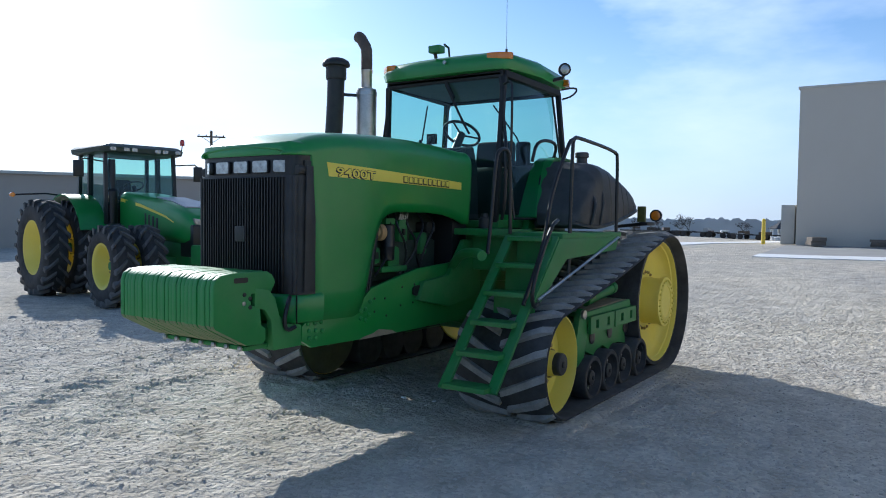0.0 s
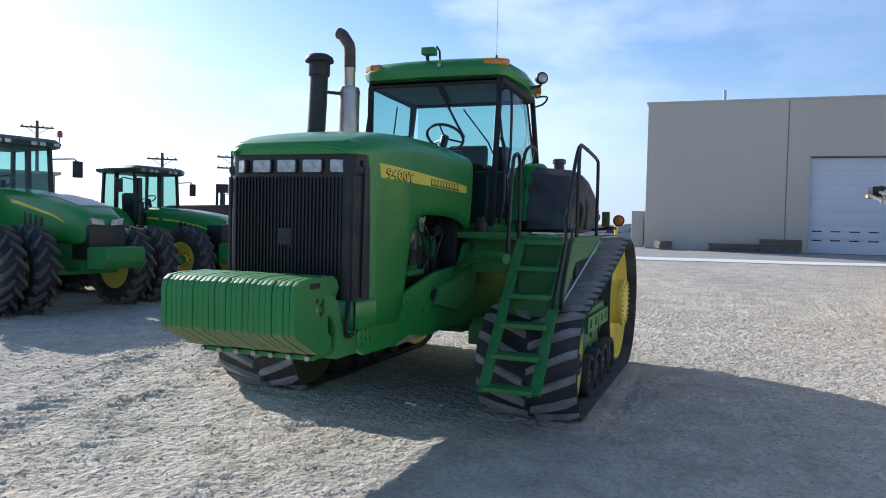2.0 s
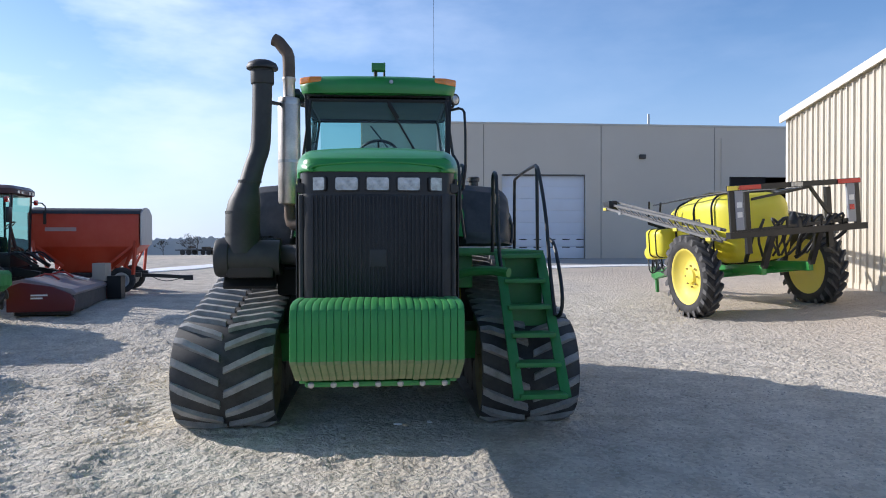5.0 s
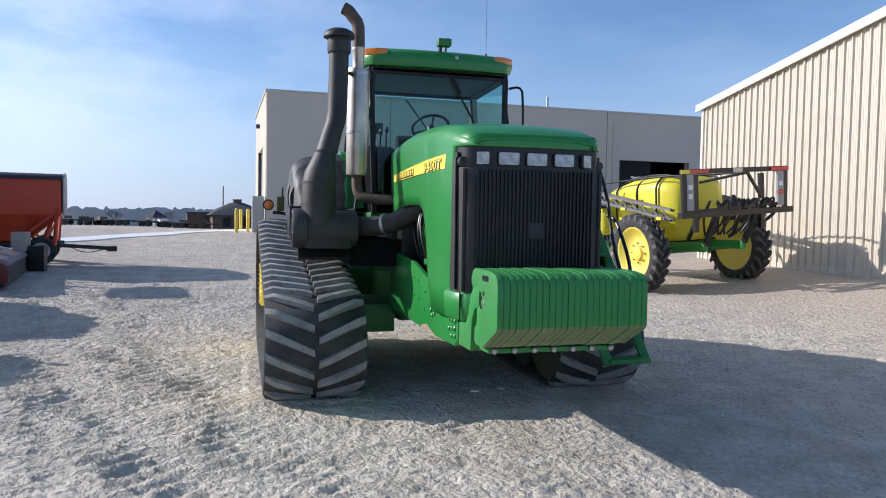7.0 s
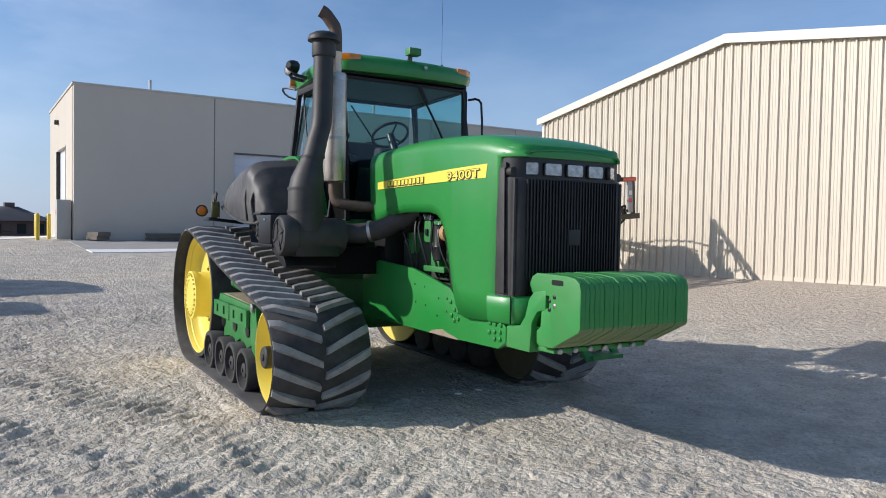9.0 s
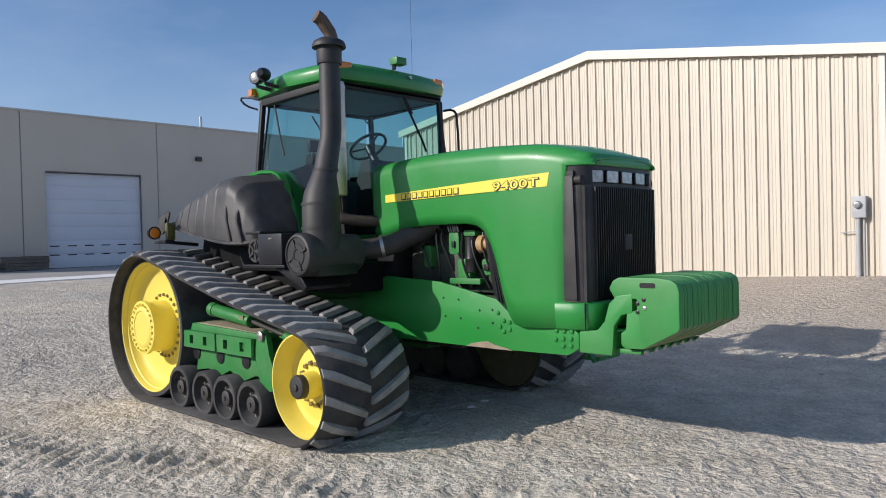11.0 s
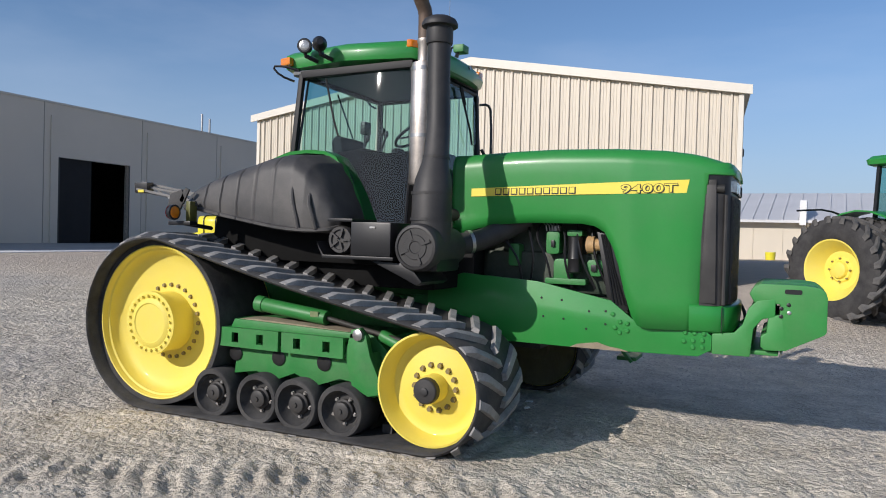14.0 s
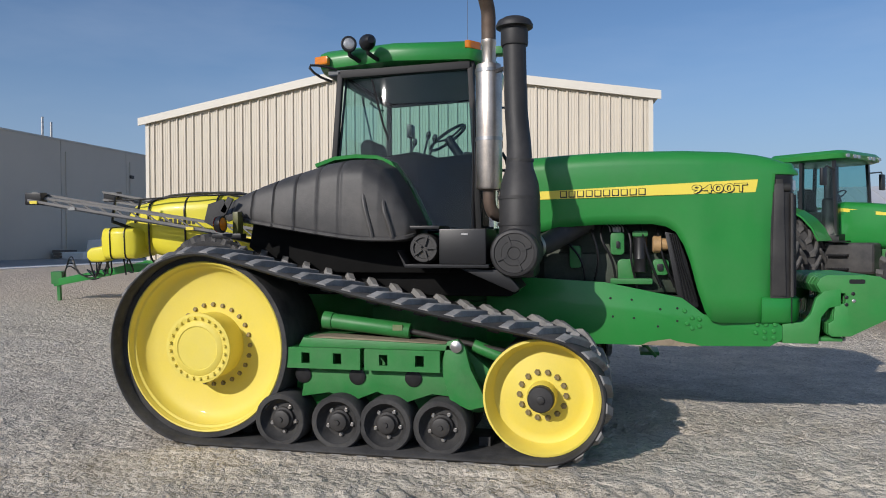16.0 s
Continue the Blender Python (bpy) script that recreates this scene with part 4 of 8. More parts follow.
def undercarriage(side):
    s = side
    bm = B()
    prism(bm, [(0.55, 0.45), (0.62, 0.90), (1.95, 0.86), (2.18, 0.66), (2.30, 0.40), (2.10, 0.32), (0.72, 0.32)], s * 1.15, s * 1.46)
    f = part("track_frame", bm, GREEN_D, TR, "green track undercarriage frame with dirt on its ledge", bevel=0.012)
    bm = B()
    prism(bm, [(0.66, 0.42), (0.70, 0.68), (1.90, 0.66), (2.04, 0.72), (2.16, 0.40), (2.06, 0.36), (1.95, 0.46), (1.75, 0.48), (1.52, 0.40), (1.3, 0.48), (1.1, 0.40), (0.9, 0.46)], s * 1.46, s * 1.60)
    part("lower_plate", bm, GREEN_D, f, bevel=0.008)
    # the ledge beam with four square openings
    bm = B()
    xs = [0.56, 0.665, 0.735, 0.975, 1.045, 1.195]
    for x0, holes, x1 in ((0.56, ((0.70, 0.77), (0.965, 1.035)), 1.19), (1.225, ((1.345, 1.415), (1.635, 1.705)), 1.83)):
        box(bm, x0, x1, s * 1.66, s * 1.69, 0.79, 0.83)
        box(bm, x0, x1, s * 1.66, s * 1.69, 0.665, 0.705)
        e = [x0] + [v for h in holes for v in h] + [x1]
        for a, b in zip(e[::2], e[1::2]):
            box(bm, a, b, s * 1.66, s * 1.69, 0.705, 0.79)
        box(bm, x0, x1, s * 1.50, s * 1.66, 0.80, 0.83)
    part("ledge_beam", bm, GREEN_D, f, "green ledge beam with square holes")
    bm = B()
    prism(bm, [(0.66, 0.83), (0.70, 0.905), (1.90, 0.875), (1.92, 0.83)], s * 1.40, s * 1.655)
    part("ledge_top", bm, GREEN_D, f, bevel=0.006)
    bm = B()
    prism(bm, [(0.74, 0.906), (0.9, 0.914), (1.4, 0.90), (1.86, 0.878), (1.86, 0.874), (0.74, 0.902)], s * 1.42, s * 1.63)
    part("dried_mud", bm, MUD, f, "dried tan mud on the ledge")
    for x in (0.68, 1.14, 1.60):
        bm = B()
        lathe(bm, (x, s * 1.605, 0.60), (0, s, 0), [(0, 0.065), (0.006, 0.068), (0.01, 0.06), (0.01, 0.02)], 24)
        part("bore_ring", bm, BLACK_S, f)
    bm = B()
    prism(bm, [(1.83, 0.70), (1.88, 0.90), (1.96, 0.92), (2.02, 0.86), (2.06, 0.70), (2.20, 0.42), (2.05, 0.38), (1.90, 0.45)], s * 1.60, s * 1.655)
    part("pivot_plate", bm, GREEN_D, f, bevel=0.006)
    bm = B()
    lathe(bm, (1.955, s * 1.65, 0.865), (0, s, 0), [(0, 0.045), (0.03, 0.045), (0.035, 0.03), (0.04, 0.012)], 20)
    part("pivot_pin", bm, STEEL, f)
    # tensioning cylinder
    bm = B()
    cyl(bm, (0.86, s * 1.50, 1.03), (1.55, s * 1.50, 0.955), 0.062, n=24)
    cyl(bm, (0.82, s * 1.50, 1.035), (0.90, s * 1.50, 1.026), 0.07, n=24)
    t = part("tension_cylinder", bm, GREEN_D, f, "green hydraulic tensioning cylinder", bevel=0.004)
    bm = B()
    cyl(bm, (1.55, s * 1.50, 0.955), (2.30, s * 1.47, 0.81), 0.022)
    part("piston_rod", bm, DARK, t)
    bm = B()
    box(bm, 1.42, 1.50, s * 1.556, s * 1.565, 0.965, 1.01)
    part("rating_plate", bm, WDUST, t, "small dusty plate")
    bm = B()
    cyl(bm, (2.05, s * 1.46, 0.85), (2.55, s * 1.46, 0.66), 0.05)
    box(bm, 2.42, 2.78, s * 1.30, s * 1.46, 0.42, 0.60)
    part("idler_arm", bm, GREEN_D, f, bevel=0.006)
    # axles to the chassis
    bm = B()
    box(bm, 1.0, 1.9, s * 0.45, s * 1.15, 0.48, 0.78)
    part("cross_beam", bm, GREEN_D, f, bevel=0.02)
    bm = B()
    lathe(bm, (DRX, s * 0.3, DRZ), (0, s, 0), [(0, 0.34), (0.35, 0.32), (0.45, 0.26), (0.8, 0.25)], 32)
    part("axle_housing", bm, GREEN_D, f)


for sd in (-1, 1):
    rubber_track(sd)
    drive_wheel(sd)
    idler_wheel(sd)
    for rx in (0.53, 1.01, 1.405, 1.84):
        mid_roller(sd, rx)
    undercarriage(sd)

# chassis
bm = B()
prism(bm, [(-0.75, 0.72), (-0.75, 1.35), (-0.2, 1.62), (1.6, 1.62), (2.2, 1.30), (2.2, 0.72), (1.9, 0.60), (0.2, 0.55)], -0.42, 0.42)
part("transmission_housing", bm, GREEN_D, TR, "dark green transmission housing", bevel=0.03)
for s in (-1, 1):
    bm = B()
    prism(bm, [(2.0, 0.76), (2.0, 1.22), (2.35, 1.34), (3.05, 1.30), (3.70, 1.17), (3.88, 1.03), (4.42, 1.00), (4.50, 0.94), (4.50, 0.83), (4.40, 0.77), (3.60, 0.755)], s * 0.490, s * 0.525)
    rail = part("frame_rail", bm, GREEN, TR, "green side frame rail with bolts and chipped edge", bevel=0.004)
    spots = [(4.30, 0.955), (4.37, 0.955), (4.44, 0.955), (4.29, 0.885), (4.36, 0.895), (4.43, 0.90), (4.36, 0.84), (4.43, 0.845), (3.72, 1.06), (3.78, 1.0), (3.74, 0.95), (3.84, 0.99), (3.84, 0.93), (3.78, 0.91)]
    me = None
    for x, z in spots:
        if me is None:
            bm = B()
            lathe(bm, (0, 0, 0), (0, s, 0), [(0, 0.019), (0.010, 0.019), (0.016, 0.011)], 10)
            me = mesh_of("bolt", bm, GREEN)
        part("bolt", me, None, rail).location = (x, s * 0.525, z)
    me = None
    for x, z in ((3.10, 1.16), (3.28, 1.15), (3.12, 1.0), (3.30, 0.99), (3.52, 1.07), (3.50, 0.92), (3.66, 0.97), (3.66, 1.08)):
        if me is None:
            bm = B()
            lathe(bm, (0, 0, 0), (0, s, 0), [(0, 0.011), (0.003, 0.010)], 10)
            me = mesh_of("hole_plug", bm, BLACK_S)
        part("hole_plug", me, None, rail).location = (x, s * 0.525, z)
    bm = B()
    prism(bm, [(3.36, 0.757), (3.42, 0.785), (3.50, 0.80), (3.60, 0.815), (3.68, 0.79), (3.80, 0.775), (3.86, 0.757)], s * 0.5255, s * 0.5275)
    part("bare_patch", bm, MUD, rail, "bare tan patch of chipped paint")
    bm = B()
    prism(bm, [(0.9, 0.62), (0.9, 1.05), (2.0, 1.12), (2.6, 1.0), (2.6, 0.80), (2.2, 0.70)], s * 0.42, s * 0.485)
    part("side_plate", bm, GREEN_D, TR, bevel=0.01)
bm = B()
box(bm, 2.1, 4.4, -0.488, 0.488, 0.775, 0.86)
part("belly_plate", bm, GREEN_D, TR, bevel=0.01)
bm = B()
cyl(bm, (2.6, 0.3, 0.70), (2.6, 0.3, 0.80), 0.05)
box(bm, 2.2, 3.0, -0.2, 0.2, 0.66, 0.78)
part("drain_pan", bm, DARK, TR, bevel=0.01)

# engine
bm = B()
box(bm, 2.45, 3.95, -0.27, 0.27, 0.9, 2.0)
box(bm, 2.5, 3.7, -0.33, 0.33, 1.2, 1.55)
# block coloured near-black to keep the bay under the hood dark
eng = part("engine_block", bm, mat("engine_green", (0.004, 0.022, 0.009), 0.6, var=0.4, scale=9, bump=0.3, bscale=30, dust=0.12), TR, "near-black engine block", bevel=0.02)
for s in (-1, 1):
    BRASS = mat("tan_fitting", (0.42, 0.25, 0.09), 0.6, var=0.3, scale=20, dust=0.2)
    for x0, x1, z0, z1, dp, mt in ((3.10, 3.22, 1.54, 1.74, 0.44, GREEN_D), (3.13, 3.19, 1.72, 1.79, 0.42, STEEL), (3.29, 3.42, 1.70, 1.75, 0.45, GREEN_D), (3.16, 3.32, 1.30, 1.50, 0.40, GREEN_D), (3.10, 3.46, 1.28, 1.33, 0.44, GREEN_D),
                                   (3.46, 3.60, 1.36, 1.50, 0.42, GREEN_D), (3.50, 3.55, 1.40, 1.46, 0.44, BLACK_S), (2.74, 2.84, 1.42, 1.62, 0.40, GREEN_D), (2.60, 2.74, 1.62, 1.72, 0.40, DARK), (3.15, 3.18, 1.60, 1.66, 0.46, BLACK_S)):
        bm = B()
        prism(bm, rounded(x0, x1, z0, z1, 0.25 * min(x1 - x0, z1 - z0), 3), min(s * 0.25, s * dp), max(s * 0.25, s * dp))
        part("engine_fitting", bm, mt, eng, bevel=0.01)
    bm = B()
    lathe(bm, (3.46, s * 0.43, 1.63), (1, 0, 0), [(0, 0.06), (0.01, 0.075), (0.07, 0.075), (0.075, 0.055), (0.13, 0.05), (0.135, 0.02)], 16)
    part("tan_filter", bm, BRASS, eng, "tan rusty filter housing")
    for k in range(5):
        bm = B()
        x = 3.10 + 0.028 * k
        tube(bm, [(x, s * 0.43, 1.74), (x - 0.01, s * 0.44, 1.80), (x - 0.10, s * 0.36, 1.84)], 0.006, 6, 1)
        part("fuel_line", bm, STEEL, eng)
    bm = B()
    lathe(bm, (3.355, s * 0.42, 1.38), (0, 0, 1), [(0, 0.045), (0.01, 0.060), (0.12, 0.060), (0.125, 0.063), (0.135, 0.060), (0.31, 0.060), (0.32, 0.045)], 20)
    part("fuel_filter", bm, BLACK_S, eng, "black spin-on fuel filter")
    for k in range(6):
        bm = B()
        rr = random.Random(k * 7 + s)
        x = 2.75 + 0.15 * k
        tube(bm, [(x, s * 0.36, 1.85), (x + rr.uniform(-.1, .1), s * 0.46, 1.7), (x + rr.uniform(-.1, .15), s * 0.47, 1.5), (x + rr.uniform(-.1, .2), s * 0.40, 1.25)], 0.011, 6, 2)
        part("hose", bm, BLACK_S, eng)
    # black ribbed screen at the rear edge of the hood opening
    bm = B()
    prism(bm, [(3.56, 1.74), (3.66, 1.72), (3.74, 1.5), (3.84, 1.10), (3.80, 1.08), (3.66, 1.2)], s * 0.40, s * 0.50)
    sc = part("radiator_duct", bm, BLACK_S, TR, bevel=0.005)
    for k in range(4):
        f = k / 3
        bm = B()
        tube(bm, [(3.60 + .05 * f, s * 0.505, 1.72), (3.66 + .05 * f, s * 0.51, 1.45), (3.72 + .09 * f, s * 0.51, 1.14)], 0.008, 6)
        part("rib", bm, BLACK_S, sc)
bm = B()
box(bm, 3.95, 4.38, -0.46, 0.46, 1.02, 2.15)
part("radiator", bm, BLACK_S, TR, bevel=0.01)
bm = B()
box(bm, 2.20, 2.45, -0.50, 0.50, 1.20, 2.25)
part("firewall", bm, BLACK_S, TR, bevel=0.01)


# hood: one shell, open underneath
def hood_low(x):
    pts = [(2.36, 1.70), (2.50, 1.745), (2.70, 1.785), (3.0, 1.805), (3.45, 1.805), (3.56, 1.785), (3.64, 1.74), (3.71, 1.62), (3.76, 1.48), (3.82, 1.24), (3.88, 1.06), (3.93, 0.985), (4.0, 0.965), (4.62, 0.98)]
    return float(np.interp(x, [p[0] for p in pts], [p[1] for p in pts]))


def hood_w(x):
    return float(np.interp(x, [2.36, 2.8, 3.3, 3.85, 4.2, 4.42, 4.54, 4.60, 4.64], [0.585, 0.600, 0.612, 0.612, 0.590, 0.562, 0.530, 0.495, 0.455]))


def hood_top(x):
    return float(np.interp(x, [2.36, 2.8, 3.2, 3.7, 4.1, 4.35, 4.5, 4.58, 4.64], [2.43, 2.455, 2.465, 2.458, 2.435, 2.40, 2.352, 2.315, 2.275]))


bm = B()
stations = [2.25, 2.28, 2.32, 2.36, 2.42, 2.5, 2.6, 2.7, 2.85, 3.0, 3.2, 3.45, 3.52, 3.56, 3.60, 3.64, 3.68, 3.71, 3.74, 3.76, 3.79, 3.82, 3.85, 3.88, 3.905, 3.93, 3.96, 4.0, 4.1, 4.2, 4.3, 4.40]
nose = [4.44, 4.50, 4.54, 4.58, 4.61, 4.635]
rows = []
for x in stations + nose:
    w, zt, zl = hood_w(x), hood_top(x), hood_low(x)
    if x > 4.41:
        zl = 2.205                      # only the brow runs on to the nose
    sh = max(2.212, zt - 0.155)
    prof = []
    for k in range(9):                   # crown
        u = k / 8
        prof.append((w * 0.79 * u, zt - 0.022 * u * u))
    y0, z0 = prof[-1]
    for k in range(1, 8):                # shoulder
        a = radians(90 * k / 7)
        prof.append((y0 + (w - y0) * math.sin(a), z0 - (z0 - sh) * (1 - math.cos(a)) * (1 if x < 4.41 else 0.9)))
    if x > 4.41:
        prof[-1] = (w, max(zl, min(prof[-1][1], sh)))
    z1 = prof[-1][1]
    for k in range(1, 7):                # side
        f = k / 6
        z = z1 + (min(zl, z1 - 0.002) - z1) * f
        prof.append((w - 0.028 * f * f, z))
    rows.append([(x, y, z) for y, z in reversed(prof)][:] + [(x, -y, z) for y, z in prof[1:]])
vs = [[bm.verts.new(p) for p in r] for r in rows]
for a, b in zip(vs, vs[1:]):
    for i in range(len(a) - 1):
        bm.faces.new((a[i], b[i], b[i + 1], a[i + 1]))
hood = part("hood", bm, GREEN, TR, "green rounded engine hood", sharp=60)
so = hood.modifiers.new("sheet", "SOLIDIFY")
so.thickness, so.offset = 0.02, -1

# lower nose cowl below the grille
bm = B()
secs = []
for z, gro in ((0.965, -0.035), (0.985, -0.01), (1.08, 0.0), (1.165, 0.0), (1.185, -0.02)):
    pts = [(4.33, 0.585 + gro), (4.46, 0.562 + gro), (4.56, 0.535 + gro), (4.62 + gro * .5, 0.48 + gro), (4.665 + gro, 0.38), (4.68 + gro, 0.0)]
    secs.append([(x, y, z) for x, y in pts] + [(x, -y, z) for x, y in reversed(pts[:-1])])
loft(bm, secs)
part("nose_cowl", bm, GREEN, TR, "green lower nose cowl", sharp=50)
for s in (-1, 1):
    bm = B()
    prism(bm, [(4.565, 0.97), (4.571, 0.97), (4.571, 1.18), (4.565, 1.18)], s * 0.531, s * 0.540)
    part("cowl_seam", bm, BLACK_S, TR)

# grille: curved black body, corner screens and upright slats
bm = B()
secs = []
for z in (1.18, 1.20, 2.04, 2.06):
    g = 0.012 if z in (1.18, 2.06) else 0.0
    pts = [(4.40, 0.560), (4.48, 0.552), (4.535, 0.535), (4.585, 0.50), (4.61 - g, 0.44), (4.625 - g, 0.0)]
    secs.append([(x, y, z) for x, y in pts] + [(x, -y, z) for x, y in reversed(pts[:-1])])
loft(bm, secs)
gr = part("grille", bm, BLACK, TR, "black grille with upright slats", sharp=50)
me = None
for k in range(31):
    y = -0.44 + 0.88 * k / 30
    if me is None:
        bm = B()
        prism(bm, [(-0.008, -0.006), (-0.008, 0.006), (0.012, 0.004), (0.012, -0.004)], -0.425, 0.425, "xy")
        me = mesh_of("slat", bm, BLACK_S)
    part("slat", me, None, gr).location = (4.625 - 0.012 * (abs(y) / 0.44) ** 2, y, 1.62)
bm = B()
box(bm, 4.62, 4.642, -0.055, 0.055, 1.56, 1.68)
part("badge_plate", bm, BLACK, gr, bevel=0.006)
for s in (-1, 1):
    bm = B()
    tube(bm, [(4.575, s * 0.522, 1.19), (4.575, s * 0.522, 2.05)], 0.016, 8)
    part("corner_bead", bm, BLACK, gr)
    bm = B()
    prism(bm, [(4.405, 1.20), (4.43, 2.13), (4.50, 2.13), (4.52, 1.20)], s * 0.556, s * 0.566)
    part("side_screen", bm, BLACK, gr, bevel=0.003)
# lamp bar
bm = B()
secs = []
for z in (2.05, 2.06, 2.20, 2.21):
    pts = [(4.40, 0.548), (4.50, 0.530), (4.56, 0.505), (4.59, 0.47), (4.605, 0.40), (4.615, 0.0)]
    secs.append([(x, y, z) for x, y in pts] + [(x, -y, z) for x, y in reversed(pts[:-1])])
loft(bm, secs)
lb = part("lamp_bar", bm, BLACK_S, TR, "black lamp bar below the hood brow", sharp=50)
for k in range(5):
    y = (-0.415, -0.21, 0.0, 0.21, 0.415)[k]
    tilt = -28 * (abs(y) / 0.415) ** 4 * (1 if y > 0 else -1)
    w = 0.083
    bm = B()
    prism(bm, rounded(-w, w, -0.050, 0.050, 0.018), -0.01, 0.018, "yz")
    lp = part("headlight", bm, BLACK_S, lb, "rectangular clear headlight", bevel=0.003)
    lp.matrix_basis = pose(4.612 - 0.03 * (abs(y) / 0.415) ** 4, y, 2.125, 0, 0, -tilt)
    bm = B()
    prism(bm, rounded(-w + 0.008, w - 0.008, -0.043, 0.043, 0.014), 0.019, 0.024, "yz")
    part("lens", bm, LENS, lp, "clear lens")
for s in (-1, 1):
    bm = B()
    cyl(bm, (4.46, s * 0.52, 2.10), (4.56, s * 0.52, 2.10), 0.035)
    box(bm, 4.44, 4.50, s * 0.545 - 0.01, s * 0.545 + 0.01, 2.07, 2.17)
    part("lamp_back", bm, DARK, lb, bevel=0.004)


# brow panel that closes the hood down to the lamps
bm = B()
secs = []
for z, g in ((2.208, 0.0), (2.24, 0.004), (2.29, -0.004), (2.31, -0.03)):
    pts = [(4.44, 0.540 + g), (4.52, 0.520 + g), (4.575, 0.495 + g), (4.605 + g, 0.455 + g), (4.622 + g, 0.38), (4.630 + g, 0.0)]
    secs.append([(x, y, z) for x, y in pts] + [(x, -y, z) for x, y in reversed(pts[:-1])])
loft(bm, secs)
part("hood_brow", bm, GREEN, TR, "green brow above the lamps", sharp=50)


# decals on both hood sides
for s in (-1, 1):
    bm = B()
    xs = [2.44 + (4.30 - 2.44) * k / 24 for k in range(25)]
    lo, hi, li, hi2 = [], [], [], []
    for k, x in enumerate(xs):
        f = k / 24
        z0, z1 = 2.030 + 0.034 * f, 2.100 + 0.070 * f
        sl = 0.020 if k == 24 else 0.0
        for lst, z, xx, d in ((lo, z0, x - sl, 0.0022), (hi, z1, x, 0.0022), (li, z0, x - sl, -0.002), (hi2, z1, x, -0.002)):
            lst.append(bm.verts.new((xx, s * (hood_w(xx) + d), z)))
    skin(bm, [[a, b, c, d] for a, b, c, d in zip(lo, hi, hi2, li)])
    st = part("stripe", bm, DECAL, TR, "tapered yellow decal stripe")
    me = letters("9400T", 0.092, 0.0012, BLACK_S)
    wid = max(v.co.x for v in me.vertices)
    for shade, dx, dz, dy, mt in ((0, 0.0, 0.0, 0.0055, DECAL), (1, 0.012, -0.010, 0.0040, BLACK_S), (2, -0.006, 0.004, 0.0041, BLACK_S), (3, 0.006, 0.005, 0.0042, BLACK_S), (4, -0.004, -0.006, 0.0043, BLACK_S)):
        m2 = me.copy()
        m2.materials.clear()
        m2.materials.append(mt)
        for v in m2.vertices:
            f = v.co.x / wid
            x = (3.77 + 0.44 * f) if s < 0 else (4.21 - 0.44 * f)
            x += dx * 0.8
            v.co = Vector((x, s * (hood_w(x) + dy) + (s * v.co.y), 2.062 + 0.012 * (f if s < 0 else 1 - f) + v.co.z * 1.0 + dz * 0.8))
        part("model_number", m2, None, st, "black-edged yellow model number")
    # brand name: plain blocks in its colours
    for k in range(10):
        x = 2.67 + 0.074 * k
        bm = B()
        z0 = 2.048 + 0.0012 * k
        y = s * (hood_w(x) + 0.0035)
        box(bm, x, x + 0.060, min(y, y + s * 0.002), max(y, y + s * 0.002), z0 - 0.006, z0 + 0.052)
        part("brand_block", bm, BLACK_S, st)
        bm = B()
        y = s * (hood_w(x) + 0.0065)
        box(bm, x + 0.008, x + 0.050, min(y, y + s * 0.001), max(y, y + s * 0.001), z0 + 0.004, z0 + 0.048)
        part("brand_face", bm, DECAL, st)

# front weights and their bracket
for s in (-1, 1):
    bm = B()
    prism(bm, [(4.50, 0.80), (4.50, 0.96), (4.66, 0.98), (4.72, 1.05), (4.76, 1.18), (4.82, 1.24), (4.95, 1.26), (4.95, 1.12), (4.86, 1.10), (4.80, 1.02), (4.78, 0.80)], s * 0.465, s * 0.52)
    wb = part("weight_bracket", bm, GREEN_W, TR, "green cast weight bracket", bevel=0.012)
bm = B()
box(bm, 4.46, 4.78, -0.47, 0.47, 0.80, 0.96)
box(bm, 4.74, 4.98, -0.46, 0.46, 0.815, 0.85)
part("weight_carrier", bm, GREEN_W, TR, "green front weight carrier", bevel=0.012)
bm = B()
out_w = [(4.80, 1.22), (4.76, 1.29), (4.79, 1.345), (4.84, 1.372), (5.14, 1.372), (5.24, 1.360), (5.285, 1.33), (5.30, 1.28), (5.30, 1.03), (5.285, 1.005), (5.02, 0.865), (4.88, 0.86), (4.85, 0.885), (4.85, 0.97), (4.89, 0.995), (4.90, 1.12), (4.98, 1.14), (4.98, 1.22)]
prism(bm, out_w, -0.0215, 0.0215)
me = mesh_of("suitcase_weight", bm, [GREEN_W, WDUST], 0.009, 2)
for f in me.polygons:
    if f.normal.z < -0.35 and f.normal.x > 0.05:
        f.material_index = 1
NW = 24
for k in range(NW):
    y = -0.495 + 0.99 * k / (NW - 1)
    w = part("suitcase_weight", me, None, TR, "green cast suitcase weight dusty beneath")
    w.location = (random.uniform(-0.004, 0.004), y, random.uniform(-0.003, 0.003))
for s in (-1, 1):
    bm = B()
    prism(bm, rounded(5.01, 5.13, 1.302, 1.338, 0.012), s * 0.5168, s * 0.5190)
    part("hand_slot", bm, BLACK_S, TR, "dark hand slot of the end weight")
    for x, z, mt in ((4.99, 1.19, BLACK_S), (4.99, 1.13, BLACK_S), (5.04, 1.22, BLACK_S), (5.045, 1.16, STEEL)):
        bm = B()
        lathe(bm, (x, s * 0.5166, z), (0, s, 0), [(0, 0.016), (0.004, 0.015), (0.006, 0.010)], 12)
        part("bolt", bm, mt, TR)
